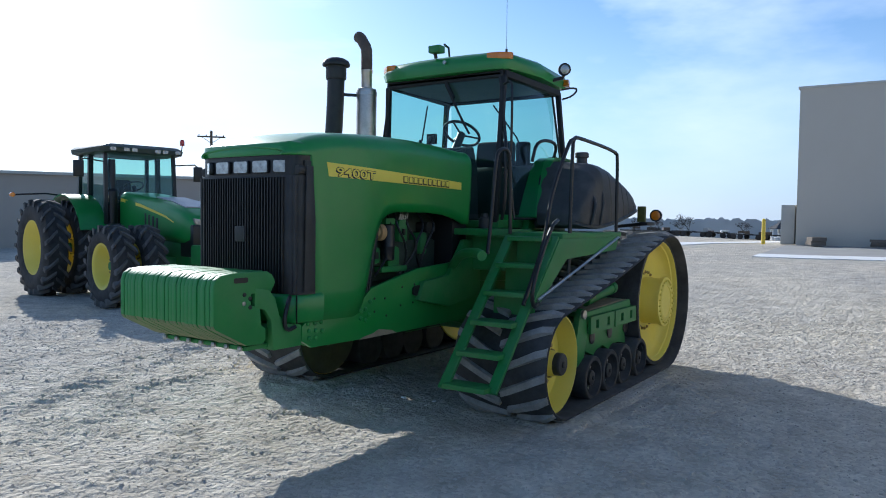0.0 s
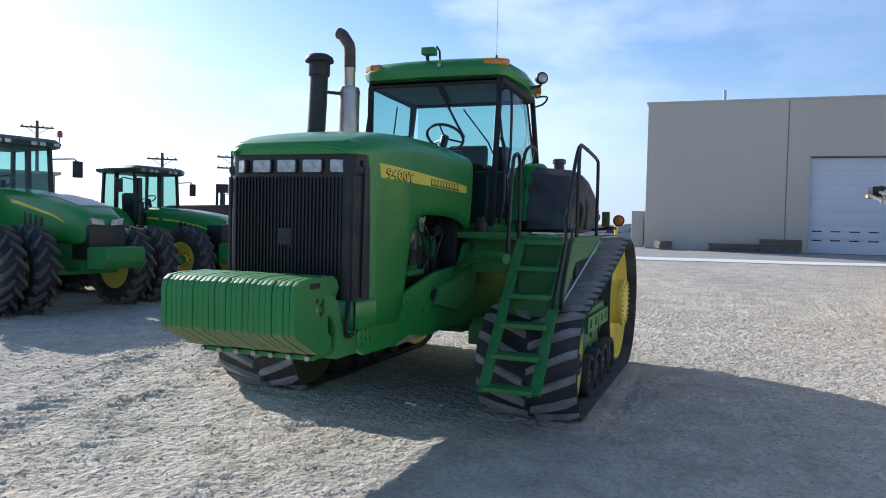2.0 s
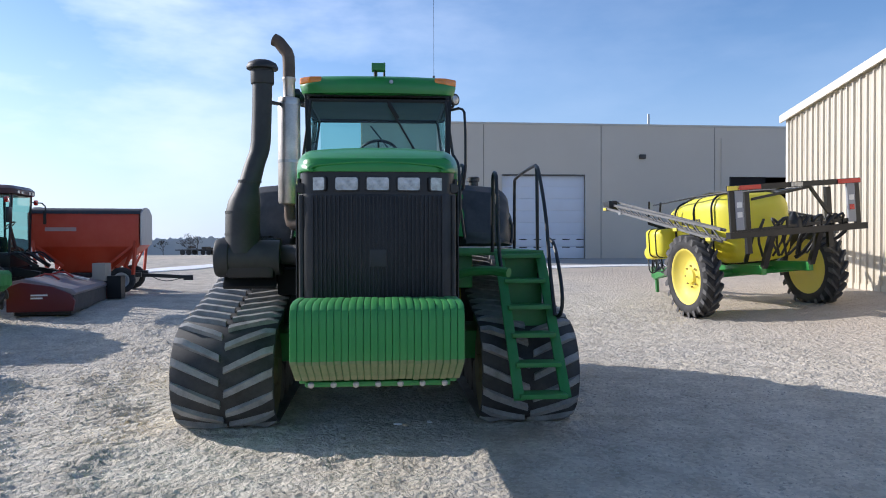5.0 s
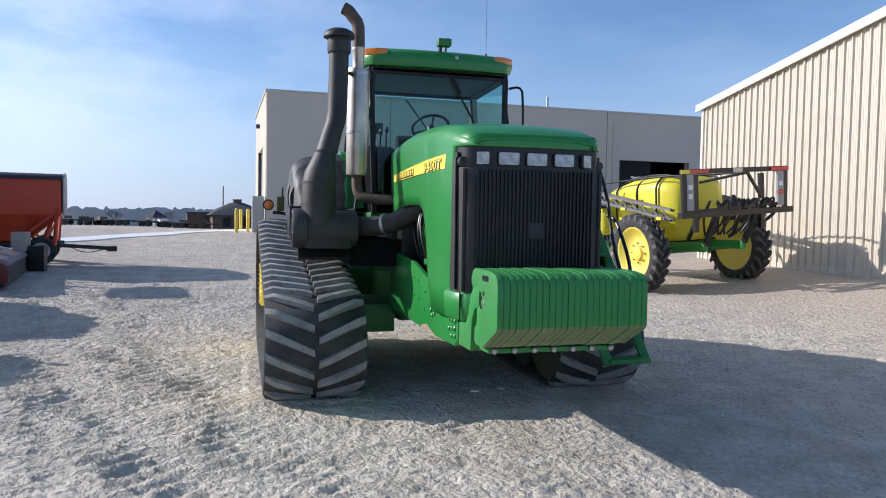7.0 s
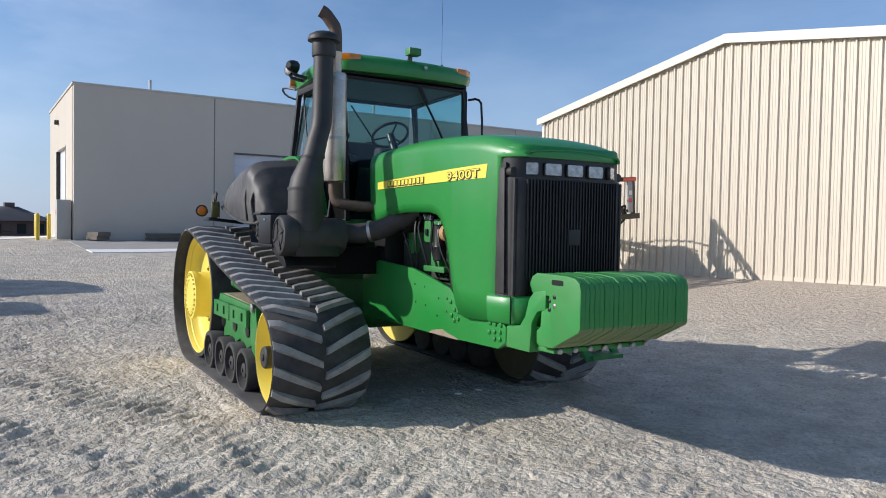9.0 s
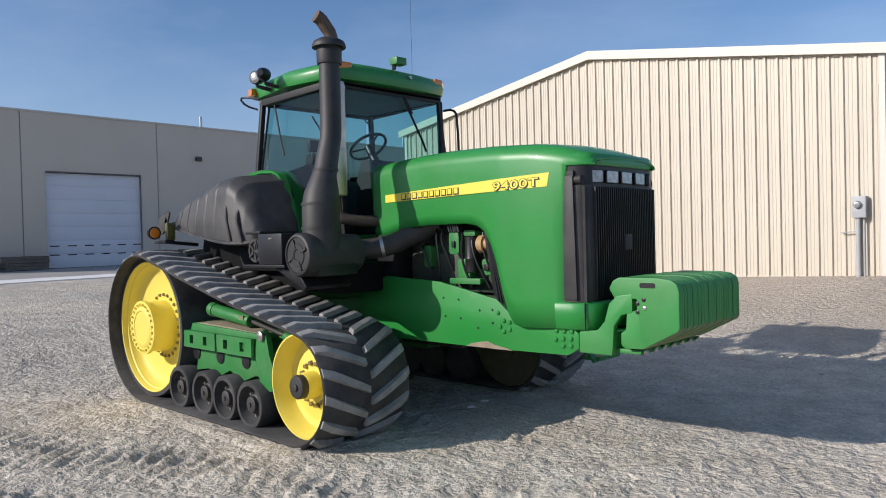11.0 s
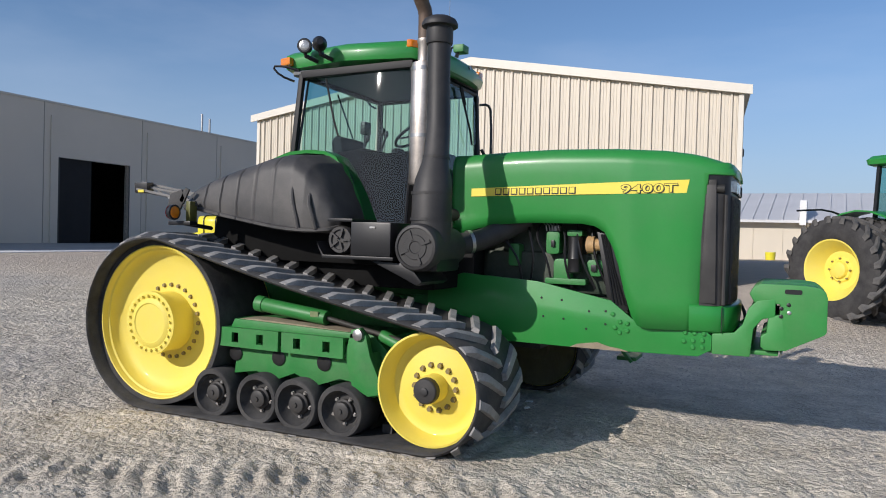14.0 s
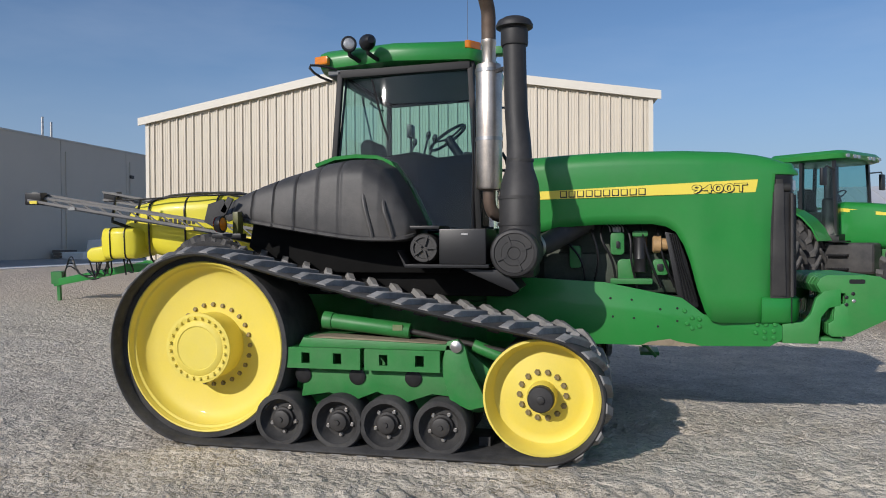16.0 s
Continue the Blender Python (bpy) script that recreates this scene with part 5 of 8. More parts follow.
for k in range(7):
    bm = B()
    y = -0.42 + 0.14 * k
    lathe(bm, (4.99, y, 0.835), (1, 0, 0), [(0, 0.02), (0.016, 0.02), (0.022, 0.010)], 10)
    part("bolt", bm, STEEL, TR)
for s in (1,):
    bm = B()
    tube(bm, [(4.60, s * 0.50, 1.17), (4.66, s * 0.535, 1.12), (4.70, s * 0.54, 1.0), (4.66, s * 0.53, 0.93), (4.58, s * 0.535, 0.95)], 0.016, 8, 2)
    part("hose", bm, BLACK_S, TR)

# ---- cab ----
ZB, ZT = 1.72, 3.20
# corner posts: (bottom, top)
POST = {(1, -1): ((1.97, -0.70, ZB), (1.90, -0.735, ZT)), (1, 1): ((1.97, 0.70, ZB), (1.90, 0.735, ZT)),
        (-1, -1): ((0.66, -0.83, 2.36), (0.70, -0.76, ZT)), (-1, 1): ((0.66, 0.83, 2.36), (0.70, 0.76, ZT))}
cab = part("cab_floor", box(B(), 0.60, 1.98, -0.74, 0.74, 1.66, 1.74), GREEN_D, TR, "green operator cab", bevel=0.02)
for (fx, s), (p, q) in POST.items():
    bm = B()
    beam(bm, p, q, 0.052, 0.055, (0, 1, 0))
    part("cab_post", bm, mat("post_black", (0.010, 0.010, 0.011), 0.62, var=0.2), cab, bevel=0.012)
# upper and lower cross bars
bm = B()
for s in (-1, 1):
    beam(bm, (0.70, s * 0.76, 3.19), (1.90, s * 0.735, 3.22), 0.06, 0.07)
beam(bm, (1.90, -0.735, 3.22), (1.90, 0.735, 3.22), 0.06, 0.08)
beam(bm, (0.70, -0.76, 3.19), (0.70, 0.76, 3.19), 0.06, 0.07)
part("cab_header", bm, MATS["post_black"], cab, bevel=0.01)
bm = B()
prism(bm, [(0.30, 1.62), (0.30, 2.30), (0.66, 2.42), (0.66, 2.38), (1.16, 2.34), (1.30, 2.20), (1.46, 1.82), (1.46, 1.62)], -0.70, 0.70)
part("rear_body", bm, mat("cab_dark", (0.015, 0.03, 0.02), 0.6, var=0.2), cab, bevel=0.03)
for s in (-1, 1):
    # green curved fender line behind the door
    bm = B()
    pts = [(0.52, 2.36), (0.70, 2.42), (0.90, 2.435), (1.10, 2.42), (1.22, 2.37), (1.33, 2.23), (1.45, 2.02), (1.56, 1.78)]
    loops = []
    for k, (x, z) in enumerate(pts):
        a = pts[min(k + 1, len(pts) - 1)]
        b = pts[max(k - 1, 0)]
        d = Vector((a[0] - b[0], a[1] - b[1])).normalized()
        nx, nz = -d.y, d.x
        loops.append([(x - nx * 0.025, s * 0.74, z - nz * 0.025), (x - nx * 0.025, s * 0.945, z - nz * 0.025), (x + nx * 0.006, s * 0.95, z + nz * 0.006), (x + nx * 0.006, s * 0.74, z + nz * 0.006)])
    loft(bm, loops)
    part("fender", bm, GREEN, cab, "narrow curved green fender edge", sharp=60)
    # door glass, bowed both ways
    def door_y(x, z):
        return 0.735 + 0.06 * math.sin(math.pi * (x - 0.6) / 1.45) + 0.16 - 0.140 * (z - 1.7)

    bm = B()
    edge = [(1.945, 1.76), (1.925, 3.19), (0.735, 3.165), (0.695, 2.43), (0.86, 2.445), (1.08, 2.42), (1.23, 2.345), (1.36, 2.18), (1.47, 1.93), (1.52, 1.76)]
    fine = []
    for (x0, z0), (x1, z1) in zip(edge, edge[1:] + edge[:1]):
        m = max(1, int(math.hypot(x1 - x0, z1 - z0) / 0.08))
        fine += [(x0 + (x1 - x0) * k / m, z0 + (z1 - z0) * k / m) for k in range(m)]
    cx, cz = 1.45, 2.6
    rings = []
    for f in (1.0, 0.88, 0.76, 0.64, 0.52, 0.40, 0.28, 0.14):
        rings.append([bm.verts.new((cx + (x - cx) * f, s * door_y(cx + (x - cx) * f, cz + (z - cz) * f), cz + (z - cz) * f)) for x, z in fine])
    ctr = bm.verts.new((cx, s * door_y(cx, cz), cz))
    m = len(fine)
    for a, b in zip(rings, rings[1:]):
        for k in range(m):
            bm.faces.new((a[k], a[(k + 1) % m], b[(k + 1) % m], b[k]))
    for k in range(m):
        bm.faces.new((rings[-1][k], rings[-1][(k + 1) % m], ctr))
    g = part("door_glass", bm, GLASS, cab, "tinted door glass", sharp=80)
    g.visible_shadow = False
    bm = B()
    tube(bm, [(x, s * (door_y(x, z) - 0.002), z) for x, z in edge + edge[:1]], 0.014, 6)
    part("door_seal", bm, BLACK_S, cab)
bm = B()
v = [bm.verts.new(p) for p in ((1.975, -0.66, 1.80), (2.03, 0.0, 1.80), (1.975, 0.66, 1.80), (1.915, 0.70, 3.17), (1.96, 0.0, 3.17), (1.915, -0.70, 3.17))]
bm.faces.new((v[0], v[1], v[4], v[5]))
bm.faces.new((v[1], v[2], v[3], v[4]))
g = part("windshield", bm, GLASS_F, cab, "tinted curved windshield", sharp=80)
g.visible_shadow = False
bm = B()
v = [bm.verts.new(p) for p in ((0.665, -0.70, 2.42), (0.665, 0.70, 2.42), (0.69, 0.70, 3.16), (0.69, -0.70, 3.16))]
bm.faces.new(v)
g = part("rear_window", bm, GLASS, cab, "tinted rear window")
g.visible_shadow = False
# roof
bm = B()
secs = []
for z, g in ((3.215, 0.02), (3.225, 0.055), (3.30, 0.075), (3.36, 0.055), (3.395, 0.0), (3.415, -0.10), (3.42, -0.30)):
    a = [(0.55 - g * 0.8, 0.70 + g), (0.50 - g * 0.8, 0.55), (0.50 - g * .8, -0.55), (0.55 - g * 0.8, -0.70 - g), (1.2, -0.745 - g), (1.86 + g * .6, -0.735 - g), (1.93 + g * 0.8, -0.66 - g * .6), (1.99 + g * 0.8, -0.3), (2.0 + g * 0.8, 0.0), (1.99 + g * .8, 0.3), (1.93 + g * 0.8, 0.66 + g * .6), (1.86 + g * .6, 0.735 + g), (1.2, 0.745 + g)]
    tilt = lambda x: 0.03 * math.sin(math.pi * (x - 0.5) / 1.5)
    secs.append([(x, y, z + tilt(x)) for x, y in a])
loft(bm, secs)
roof = part("cab_roof", bm, GREEN, TR, "green cab roof with rounded edges", sharp=50)
roof.location.z = 0.03
bm = B()
box(bm, 0.56, 1.93, -0.73, 0.73, 3.16, 3.22)
part("headliner", bm, mat("headliner_grey", (0.20, 0.21, 0.22), 0.9, var=0.1), roof, bevel=0.02)
for s in (-1, 1):
    bm = B()
    prism(bm, [(1.86, s * 0.62), (1.865, s * 0.822), (1.91, s * 0.805), (1.985, s * 0.70), (1.995, s * 0.58)], 3.325, 3.395, "xy")
    part("amber_lamp", bm, AMBER, roof, "amber corner marker lamp", bevel=0.012)
    bm = B()
    prism(bm, [(0.46, s * 0.70), (0.46, s * 0.80), (0.60, s * 0.84), (0.60, s * 0.70)], 3.255, 3.33, "xy")
    part("amber_lamp", bm, AMBER, roof, "amber rear marker lamp", bevel=0.012)
    bm = B()
    tube(bm, [(0.62, s * 0.78, 3.10), (0.50, s * 0.85, 3.15), (0.42, s * 0.88, 3.24), (0.55, s * 0.86, 3.235), (0.68, s * 0.80, 3.20)], 0.012, 6, 1)
    part("lamp_guard", bm, BLACK_S, roof)
    # round work lamps above the roof's edge
    for x, y in (((0.84, 0.93), (1.02, 0.95)) if s < 0 else ((0.84, 0.90),)):
        face = Vector((-0.75, 0.35 * s, -0.08)) if x < 0.9 and s < 0 else (Vector((0.1, 1.0, -0.1)) if s > 0 else Vector((-0.5, -0.85, -0.1)))
        if s < 0:
            face = Vector((0.35, -0.9, 0.0)) if x < 0.9 else Vector((-0.6, 0.8, 0.0))
        else:
            face = Vector((0.8, 0.6, -0.05))
        bm = B()
        lathe(bm, Vector((x, s * y, 3.39)) - face.normalized() * 0.05, face, [(-0.05, 0.03), (-0.02, 0.055), (0.03, 0.068), (0.070, 0.070), (0.076, 0.062)], 24)
        lp = part("work_lamp", bm, BLACK_S, roof, "round black work lamp")
        bm = B()
        lathe(bm, Vector((x, s * y, 3.39)) - face.normalized() * 0.05, face, [(0.074, 0.056), (0.080, 0.035), (0.082, 0.01)], 24)
        part("lens", bm, LENS, lp)
        bm = B()
        tube(bm, [(x, s * y, 3.34), (x, s * (y - 0.02), 3.30), (x + 0.05, s * (y - 0.14), 3.27)], 0.02, 6)
        part("lamp_bracket", bm, BLACK_S, lp)
# receiver on the roof's front edge
bm = B()
box(bm, 1.98, 2.09, -0.07, 0.07, 3.445, 3.52)
rc = part("receiver", bm, GREEN_D, roof, "small green box on the roof", bevel=0.01)
bm = B()
tube(bm, [(1.98, 0.06, 3.54), (1.90, 0.06, 3.52), (1.88, 0.06, 3.42)], 0.012, 6)
tube(bm, [(2.03, -0.03, 3.49), (2.0, -0.03, 3.40)], 0.02, 6)
part("bracket", bm, BLACK_S, rc)
bm = B()
cyl(bm, (2.07, 0.13, 3.33), (2.085, 0.13, 3.33), 0.02)
part("roof_emblem", bm, STEEL, roof)
bm = B()
tube(bm, [(1.62, 0.60, 3.42), (1.62, 0.60, 4.35)], 0.002, 5)
cyl(bm, (1.62, 0.60, 3.40), (1.62, 0.60, 3.50), 0.012)
part("whip_antenna", bm, BLACK_S, roof, "thin black whip antenna")

# inside the cab
bm = B()
prism(bm, [(0.80, 1.74), (0.78, 2.20), (1.25, 2.22), (1.28, 2.10), (1.28, 1.74)], -0.26, 0.26)
seat = part("seat", bm, SEATC, cab, "dark grey cloth operator seat", bevel=0.04, seg=3)
bm = B()
prism(bm, [(0.74, 2.16), (0.69, 2.62), (0.74, 2.68), (0.82, 2.66), (0.90, 2.20)], -0.24, 0.24)
part("backrest", bm, SEATC, seat, bevel=0.05, seg=3)
for s in (-1, 1):
    bm = B()
    box(bm, 0.85, 1.25, s * 0.32 - 0.04, s * 0.32 + 0.04, 2.36, 2.42)
    part("armrest", bm, SEATC, seat, bevel=0.02)
bm = B()
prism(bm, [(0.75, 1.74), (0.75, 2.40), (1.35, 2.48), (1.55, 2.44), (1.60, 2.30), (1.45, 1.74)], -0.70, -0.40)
con = part("side_console", bm, CAB_SHADE, cab, "black side console with levers", bevel=0.03)
for x, y, l in ((1.40, -0.48, 0.20), (1.48, -0.56, 0.16), (1.30, -0.60, 0.12)):
    bm = B()
    tube(bm, [(x, y, 2.44), (x + 0.05, y, 2.44 + l)], 0.010, 6)
    lathe(bm, (x + 0.05, y, 2.44 + l), (0.2, 0, 1), [(-0.02, 0.012), (0.0, 0.022), (0.03, 0.022), (0.05, 0.01)], 10)
    part("lever", bm, BLACK_S, con)
bm = B()
box(bm, 1.28, 1.33, -0.62, -0.50, 2.62, 2.74)
tube(bm, [(1.32, -0.60, 2.40), (1.31, -0.58, 2.64)], 0.012, 6)
part("monitor", bm, BLACK_S, con, bevel=0.008)
bm = B()
prism(bm, [(1.62, 1.74), (1.66, 2.30), (1.74, 2.52), (1.90, 2.50), (1.95, 1.74)], -0.30, 0.30)
dash = part("dashboard", bm, TRIM, cab, "grey dashboard and steering console", bevel=0.04, seg=3)
bm = B()
cyl(bm, (1.70, 0.0, 2.44), (1.545, 0.0, 2.665), 0.045)
part("steering_column", bm, BLACK_S, dash)
bm = B()
d, s_, t_ = axes_of((-0.57, 0, 0.82))
c = Vector((1.53, 0.0, 2.69))
rr = 0.205
tube(bm, [c + s_ * rr * math.cos(2 * math.pi * k / 28) + t_ * rr * math.sin(2 * math.pi * k / 28) for k in range(29)], 0.016, 8)
for k in range(3):
    a = 2 * math.pi * k / 3 + 0.5
    tube(bm, [c - d * 0.02, c + (s_ * math.cos(a) + t_ * math.sin(a)) * rr], 0.011, 6)
cyl(bm, c - d * 0.05, c + d * 0.0, 0.045)
part("steering_wheel", bm, BLACK_S, dash, "black three-spoke steering wheel")
bm = B()
box(bm, 1.02, 1.12, 0.45, 0.60, 2.00, 2.62)
part("buddy_seat", bm, SEATC, cab, bevel=0.03)
# added sheet that makes the cab dark behind the lower door glass
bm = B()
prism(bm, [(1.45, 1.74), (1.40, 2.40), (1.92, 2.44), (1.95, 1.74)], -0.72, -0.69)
part("dark_sheet", bm, CAB_SHADE, cab, "black sheet added to darken the cab behind the glass")
# wipers and mirrors
bm = B()
tube(bm, [(2.0, 0.10, 3.14), (2.02, 0.33, 2.74), (2.01, 0.40, 2.62)], 0.012, 6)
tube(bm, [(2.0, 0.10, 3.17), (2.005, 0.20, 3.0)], 0.02, 6)
part("wiper", bm, BLADE, cab, "black windshield wiper")
bm = B()
tube(bm, [(0.675, -0.1, 3.12), (0.665, 0.22, 2.72), (0.66, 0.30, 2.55)], 0.010, 6)
part("wiper", bm, BLADE, cab, "black rear wiper")
bm = B()
tube(bm, [(1.02, -0.83, 3.12), (1.12, -0.83, 2.72), (1.17, -0.83, 2.58)], 0.010, 6)
part("wiper", bm, BLADE, cab)
bm = B()
tube(bm, [(1.94, 0.76, 3.10), (1.99, 0.86, 3.12), (2.02, 0.90, 3.05), (2.03, 0.90, 2.30), (1.98, 0.80, 2.20)], 0.014, 6, 1)
part("grab_rail", bm, BLACK_S, cab, "black grab rail beside the windshield")


# ---- plastic tanks beside the cab ----
def side_tank(s):
    bm = B()
    data = [(-0.17, 1.08, 1.28, 1.90, 1.97), (-0.13, 1.00, 1.40, 1.868, 2.03), (0.0, 0.90, 1.46, 1.845, 2.09), (0.2, 0.82, 1.49, 1.812, 2.17), (0.45, 0.78, 1.51, 1.77, 2.26), (0.80, 0.76, 1.53, 1.715, 2.355),
            (1.0, 0.77, 1.53, 1.685, 2.385), (1.15, 0.78, 1.53, 1.67, 2.385), (1.28, 0.82, 1.515, 1.665, 2.31), (1.40, 0.86, 1.485, 1.665, 2.14), (1.50, 0.90, 1.44, 1.675, 1.94), (1.56, 0.96, 1.36, 1.70, 1.83)]
    secs = []
    cols = list(zip(*data))
    fine = [[float(x)] + [float(np.interp(x, cols[0], cols[i])) for i in range(1, 5)] for x in list(np.arange(-0.17, 1.555, 0.0125)) + [1.56]]
    for x, y0, y1, z0, z1 in fine:
        # narrow upright grooves pressed into the rear half
        g = 0.014 * max(0.0, math.sin((x + 0.075 - 0.04 * x) * 2 * math.pi / 0.19)) ** 40 if -0.10 < x < 0.98 else 0.0
        y1, z1 = y1 - g, z1 - g
        h = z1 - z0
        ro, ri = min(0.24, 0.42 * h), min(0.12, 0.3 * h)
        sec = [(y0, z0), (y1 - 0.035, z0), (y1 + 0.012, z0 + 0.012), (y1 + 0.012, z0 + 0.034), (y1 - 0.008, z0 + 0.045), (y1, z0 + 0.30 * h)]
        for k in range(7):
            a = math.pi / 2 * k / 6
            sec.append((y1 - 0.03 - ro + ro * math.cos(a), z1 - 0.03 - ro * 0.8 + ro * 0.8 * math.sin(a)))
        for k in range(5):
            a = math.pi / 2 * (1 + k / 4)
            sec.append((y0 + ri + ri * math.cos(a), z1 - ri + ri * math.sin(a)))
        secs.append([(x, s * y, z) for y, z in (sec if s > 0 else sec[::-1])])
    loft(bm, secs)
    tk = part("fuel_tank", bm, BLACK_T, TR, "large ribbed black plastic fuel tank", sharp=42)
    for x in (1.17, 1.33):
        bm = B()
        k = (x - 1.17) / 0.16
        tube(bm, [(x - 0.02, s * (1.46 - 0.05 * k), 2.12 - 0.06 * k), (x, s * (1.528 - 0.016 * k), 1.98 - 0.04 * k), (x + 0.05, s * (1.527 - 0.02 * k), 1.80), (x + 0.07, s * (1.52 - 0.03 * k), 1.70)], 0.018, 8, 1)
        part("tank_flute", bm, BLACK_T, tk)
    return tk


side_tank(-1)
lt = side_tank(1)
bm = B()
lathe(bm, (0.84, 1.13, 2.20), (0, 0, 1), [(0, 0.13), (0.10, 0.10), (0.17, 0.075), (0.18, 0.06), (0.235, 0.058), (0.24, 0.075), (0.285, 0.075), (0.295, 0.06)], 24)
part("filler_neck", bm, BLACK_T, lt, "black filler neck with cap")
# torn black rubber flaps round the right rear lamp
for pts in ([(-0.24, 1.84), (-0.20, 1.99), (-0.06, 2.03), (-0.02, 1.95), (-0.08, 1.84), (-0.16, 1.80)], [(-0.09, 1.93), (-0.02, 2.05), (0.03, 2.03), (-0.04, 1.90)], [(-0.05, 1.89), (0.10, 1.93), (0.13, 1.885), (-0.02, 1.84)]):
    bm = B()
    prism(bm, pts, -1.535, -1.515)
    part("rubber_flap", bm, RUBBER, TR, bevel=0.004)
# rear lamps on both sides
for s in (-1, 1):
    bm = B()
    box(bm, -0.10, 0.16, s * 1.60 - 0.05, s * 1.60 + 0.05, 1.70, 1.74)
    tube(bm, [(0.0, s * 1.2, 1.68), (0.03, s * 1.6, 1.72)], 0.022, 6)
    rl = part("rear_lamp_bracket", bm, BLACK_S, TR, "black rear lamp bracket", bevel=0.006)
    bm = B()
    box(bm, 0.06, 0.11, s * 1.555 - 0.045, s * 1.555 + 0.045, 1.74, 1.92)
    part("reflector", bm, mat("reflector_olive", (0.10, 0.10, 0.02), 0.4, var=0.4, scale=20), rl, bevel=0.006)
    bm = B()
    lathe(bm, (0.0, s * 1.70, 1.815), (1, 0, 0), [(-0.03, 0.05), (0.0, 0.068), (0.03, 0.07)], 20)
    part("lamp_housing", bm, BLACK_S, rl)
    bm = B()
    lathe(bm, (0.0, s * 1.70, 1.815), (1, 0, 0), [(0.024, 0.064), (0.032, 0.05), (0.034, 0.02)], 20)
    part("amber_lens", bm, AMBER, rl, "round amber lens")
    bm = B()
    lathe(bm, (0.0, s * 1.70, 1.815), (-1, 0, 0), [(0.024, 0.062), (0.032, 0.05), (0.034, 0.02)], 20)
    part("red_lens", bm, REDL, rl, "round red lens")

# ---- right side: air cleaner, muffler, boxes ----
bm = B()
lathe(bm, (2.385, -0.95, 1.575), (0, -1, 0), [(0, 0.17), (0.47, 0.175), (0.48, 0.19), (0.55, 0.19), (0.59, 0.188), (0.61, 0.175), (0.615, 0.155), (0.605, 0.15), (0.605, 0.10), (0.613, 0.095), (0.613, 0.05), (0.605, 0.045)], 40)
ac = part("air_cleaner", bm, BLACK, TR, "black plastic air cleaner canister with tall intake stack", sharp=40)
bm = B()
box(bm, 2.24, 2.53, -1.45, -1.0, 1.38, 1.66)
part("cleaner_cradle", bm, BLACK_S, ac, bevel=0.04)
for k in range(4):
    a = math.pi * k / 2 + 0.4
    bm = B()
    beam(bm, (2.385 + 0.06 * math.cos(a), -1.562, 1.575 + 0.06 * math.sin(a)), (2.385 + 0.14 * math.cos(a), -1.562, 1.575 + 0.14 * math.sin(a)), 0.02, 0.014, (0, 1, 0))
    part("cap_rib", bm, BLACK, ac)
path = [(2.40, -1.31, 1.62), (2.40, -1.31, 2.00), (2.40, -1.305, 2.03), (2.40, -1.295, 2.12), (2.395, -1.265, 2.25), (2.39, -1.235, 2.33), (2.38, -1.195, 2.48), (2.365, -1.155, 2.60), (2.355, -1.14, 2.70), (2.345, -1.13, 3.0), (2.34, -1.125, 3.30)]
rad = [0.165, 0.162, 0.160, 0.150, 0.112, 0.103, 0.099, 0.096, 0.095, 0.094, 0.094]
bm = B()
rings = []
for p, r in zip(path, rad):
    rings.append(ring(bm, Vector(p), Vector((1, 0, 0)), Vector((0, 1, 0)), r, 32))
skin(bm, rings)
part("intake_pipe_upright", bm, BLACK, ac, "tall black intake stack", sharp=50)
for z, r in ((1.80, 0.170), (2.01, 0.168), (2.31, 0.112)):
    y = float(np.interp(z, [p[2] for p in path], [p[1] for p in path]))
    bm = B()
    lathe(bm, (2.395, y, z - 0.012), (0, 0, 1), [(0, r - 0.02), (0, r), (0.024, r), (0.024, r - 0.02)], 32)
    part("hose_clamp", bm, BLACK, ac)
bm = B()
lathe(bm, (2.34, -1.125, 3.26), (0, 0, 1), [(0, 0.095), (0.0, 0.108), (0.015, 0.112), (0.12, 0.112), (0.125, 0.105), (0.14, 0.105), (0.145, 0.15), (0.165, 0.152), (0.20, 0.135), (0.225, 0.09), (0.232, 0.03)], 32)
part("pre_cleaner_cap", bm, BLACK, ac, "black rain cap", sharp=45)
bm = B()
tube(bm, [(2.30, -1.0, 1.60), (2.40, -0.75, 1.60), (2.55, -0.60, 1.64), (2.72, -0.48, 1.74), (2.9, -0.36, 1.84)], 0.095, 20, 2)
part("intake_pipe", bm, BLACK, ac, "black intake pipe into the engine bay")
bm = B()
lathe(bm, (2.46, -0.68, 1.62), (0.55, 0.6, 0.15), [(0, 0.09), (0, 0.105), (0.03, 0.105), (0.03, 0.09)], 24)
part("hose_clamp", bm, STEEL, ac)
# muffler
bm = B()
lathe(bm, (2.09, -0.90, 2.10), (0, 0, 1), [(0, 0.05), (0.01, 0.105), (0.03, 0.112), (1.04, 0.112), (1.07, 0.105), (1.085, 0.06)], 32)
mf = part("muffler", bm, CHROME, TR, "worn bright steel muffler with rusty pipe", sharp=45)
bm = B()
lathe(bm, (2.09, -0.90, 3.18), (0, 0, 1), [(0, 0.060), (0.16, 0.060), (0.17, 0.066), (0.20, 0.066)], 24)
part("outlet_collar", bm, CHROME, mf)
bm = B()
tube(bm, [(2.09, -0.90, 3.36), (2.09, -0.90, 3.51), (2.09, -0.905, 3.62), (2.08, -0.96, 3.69), (2.07, -1.0, 3.745), (2.06, -1.05, 3.77)], 0.062, 20, 1)
part("exhaust_tip", bm, RUST, mf, "curved rusty exhaust tip")
bm = B()
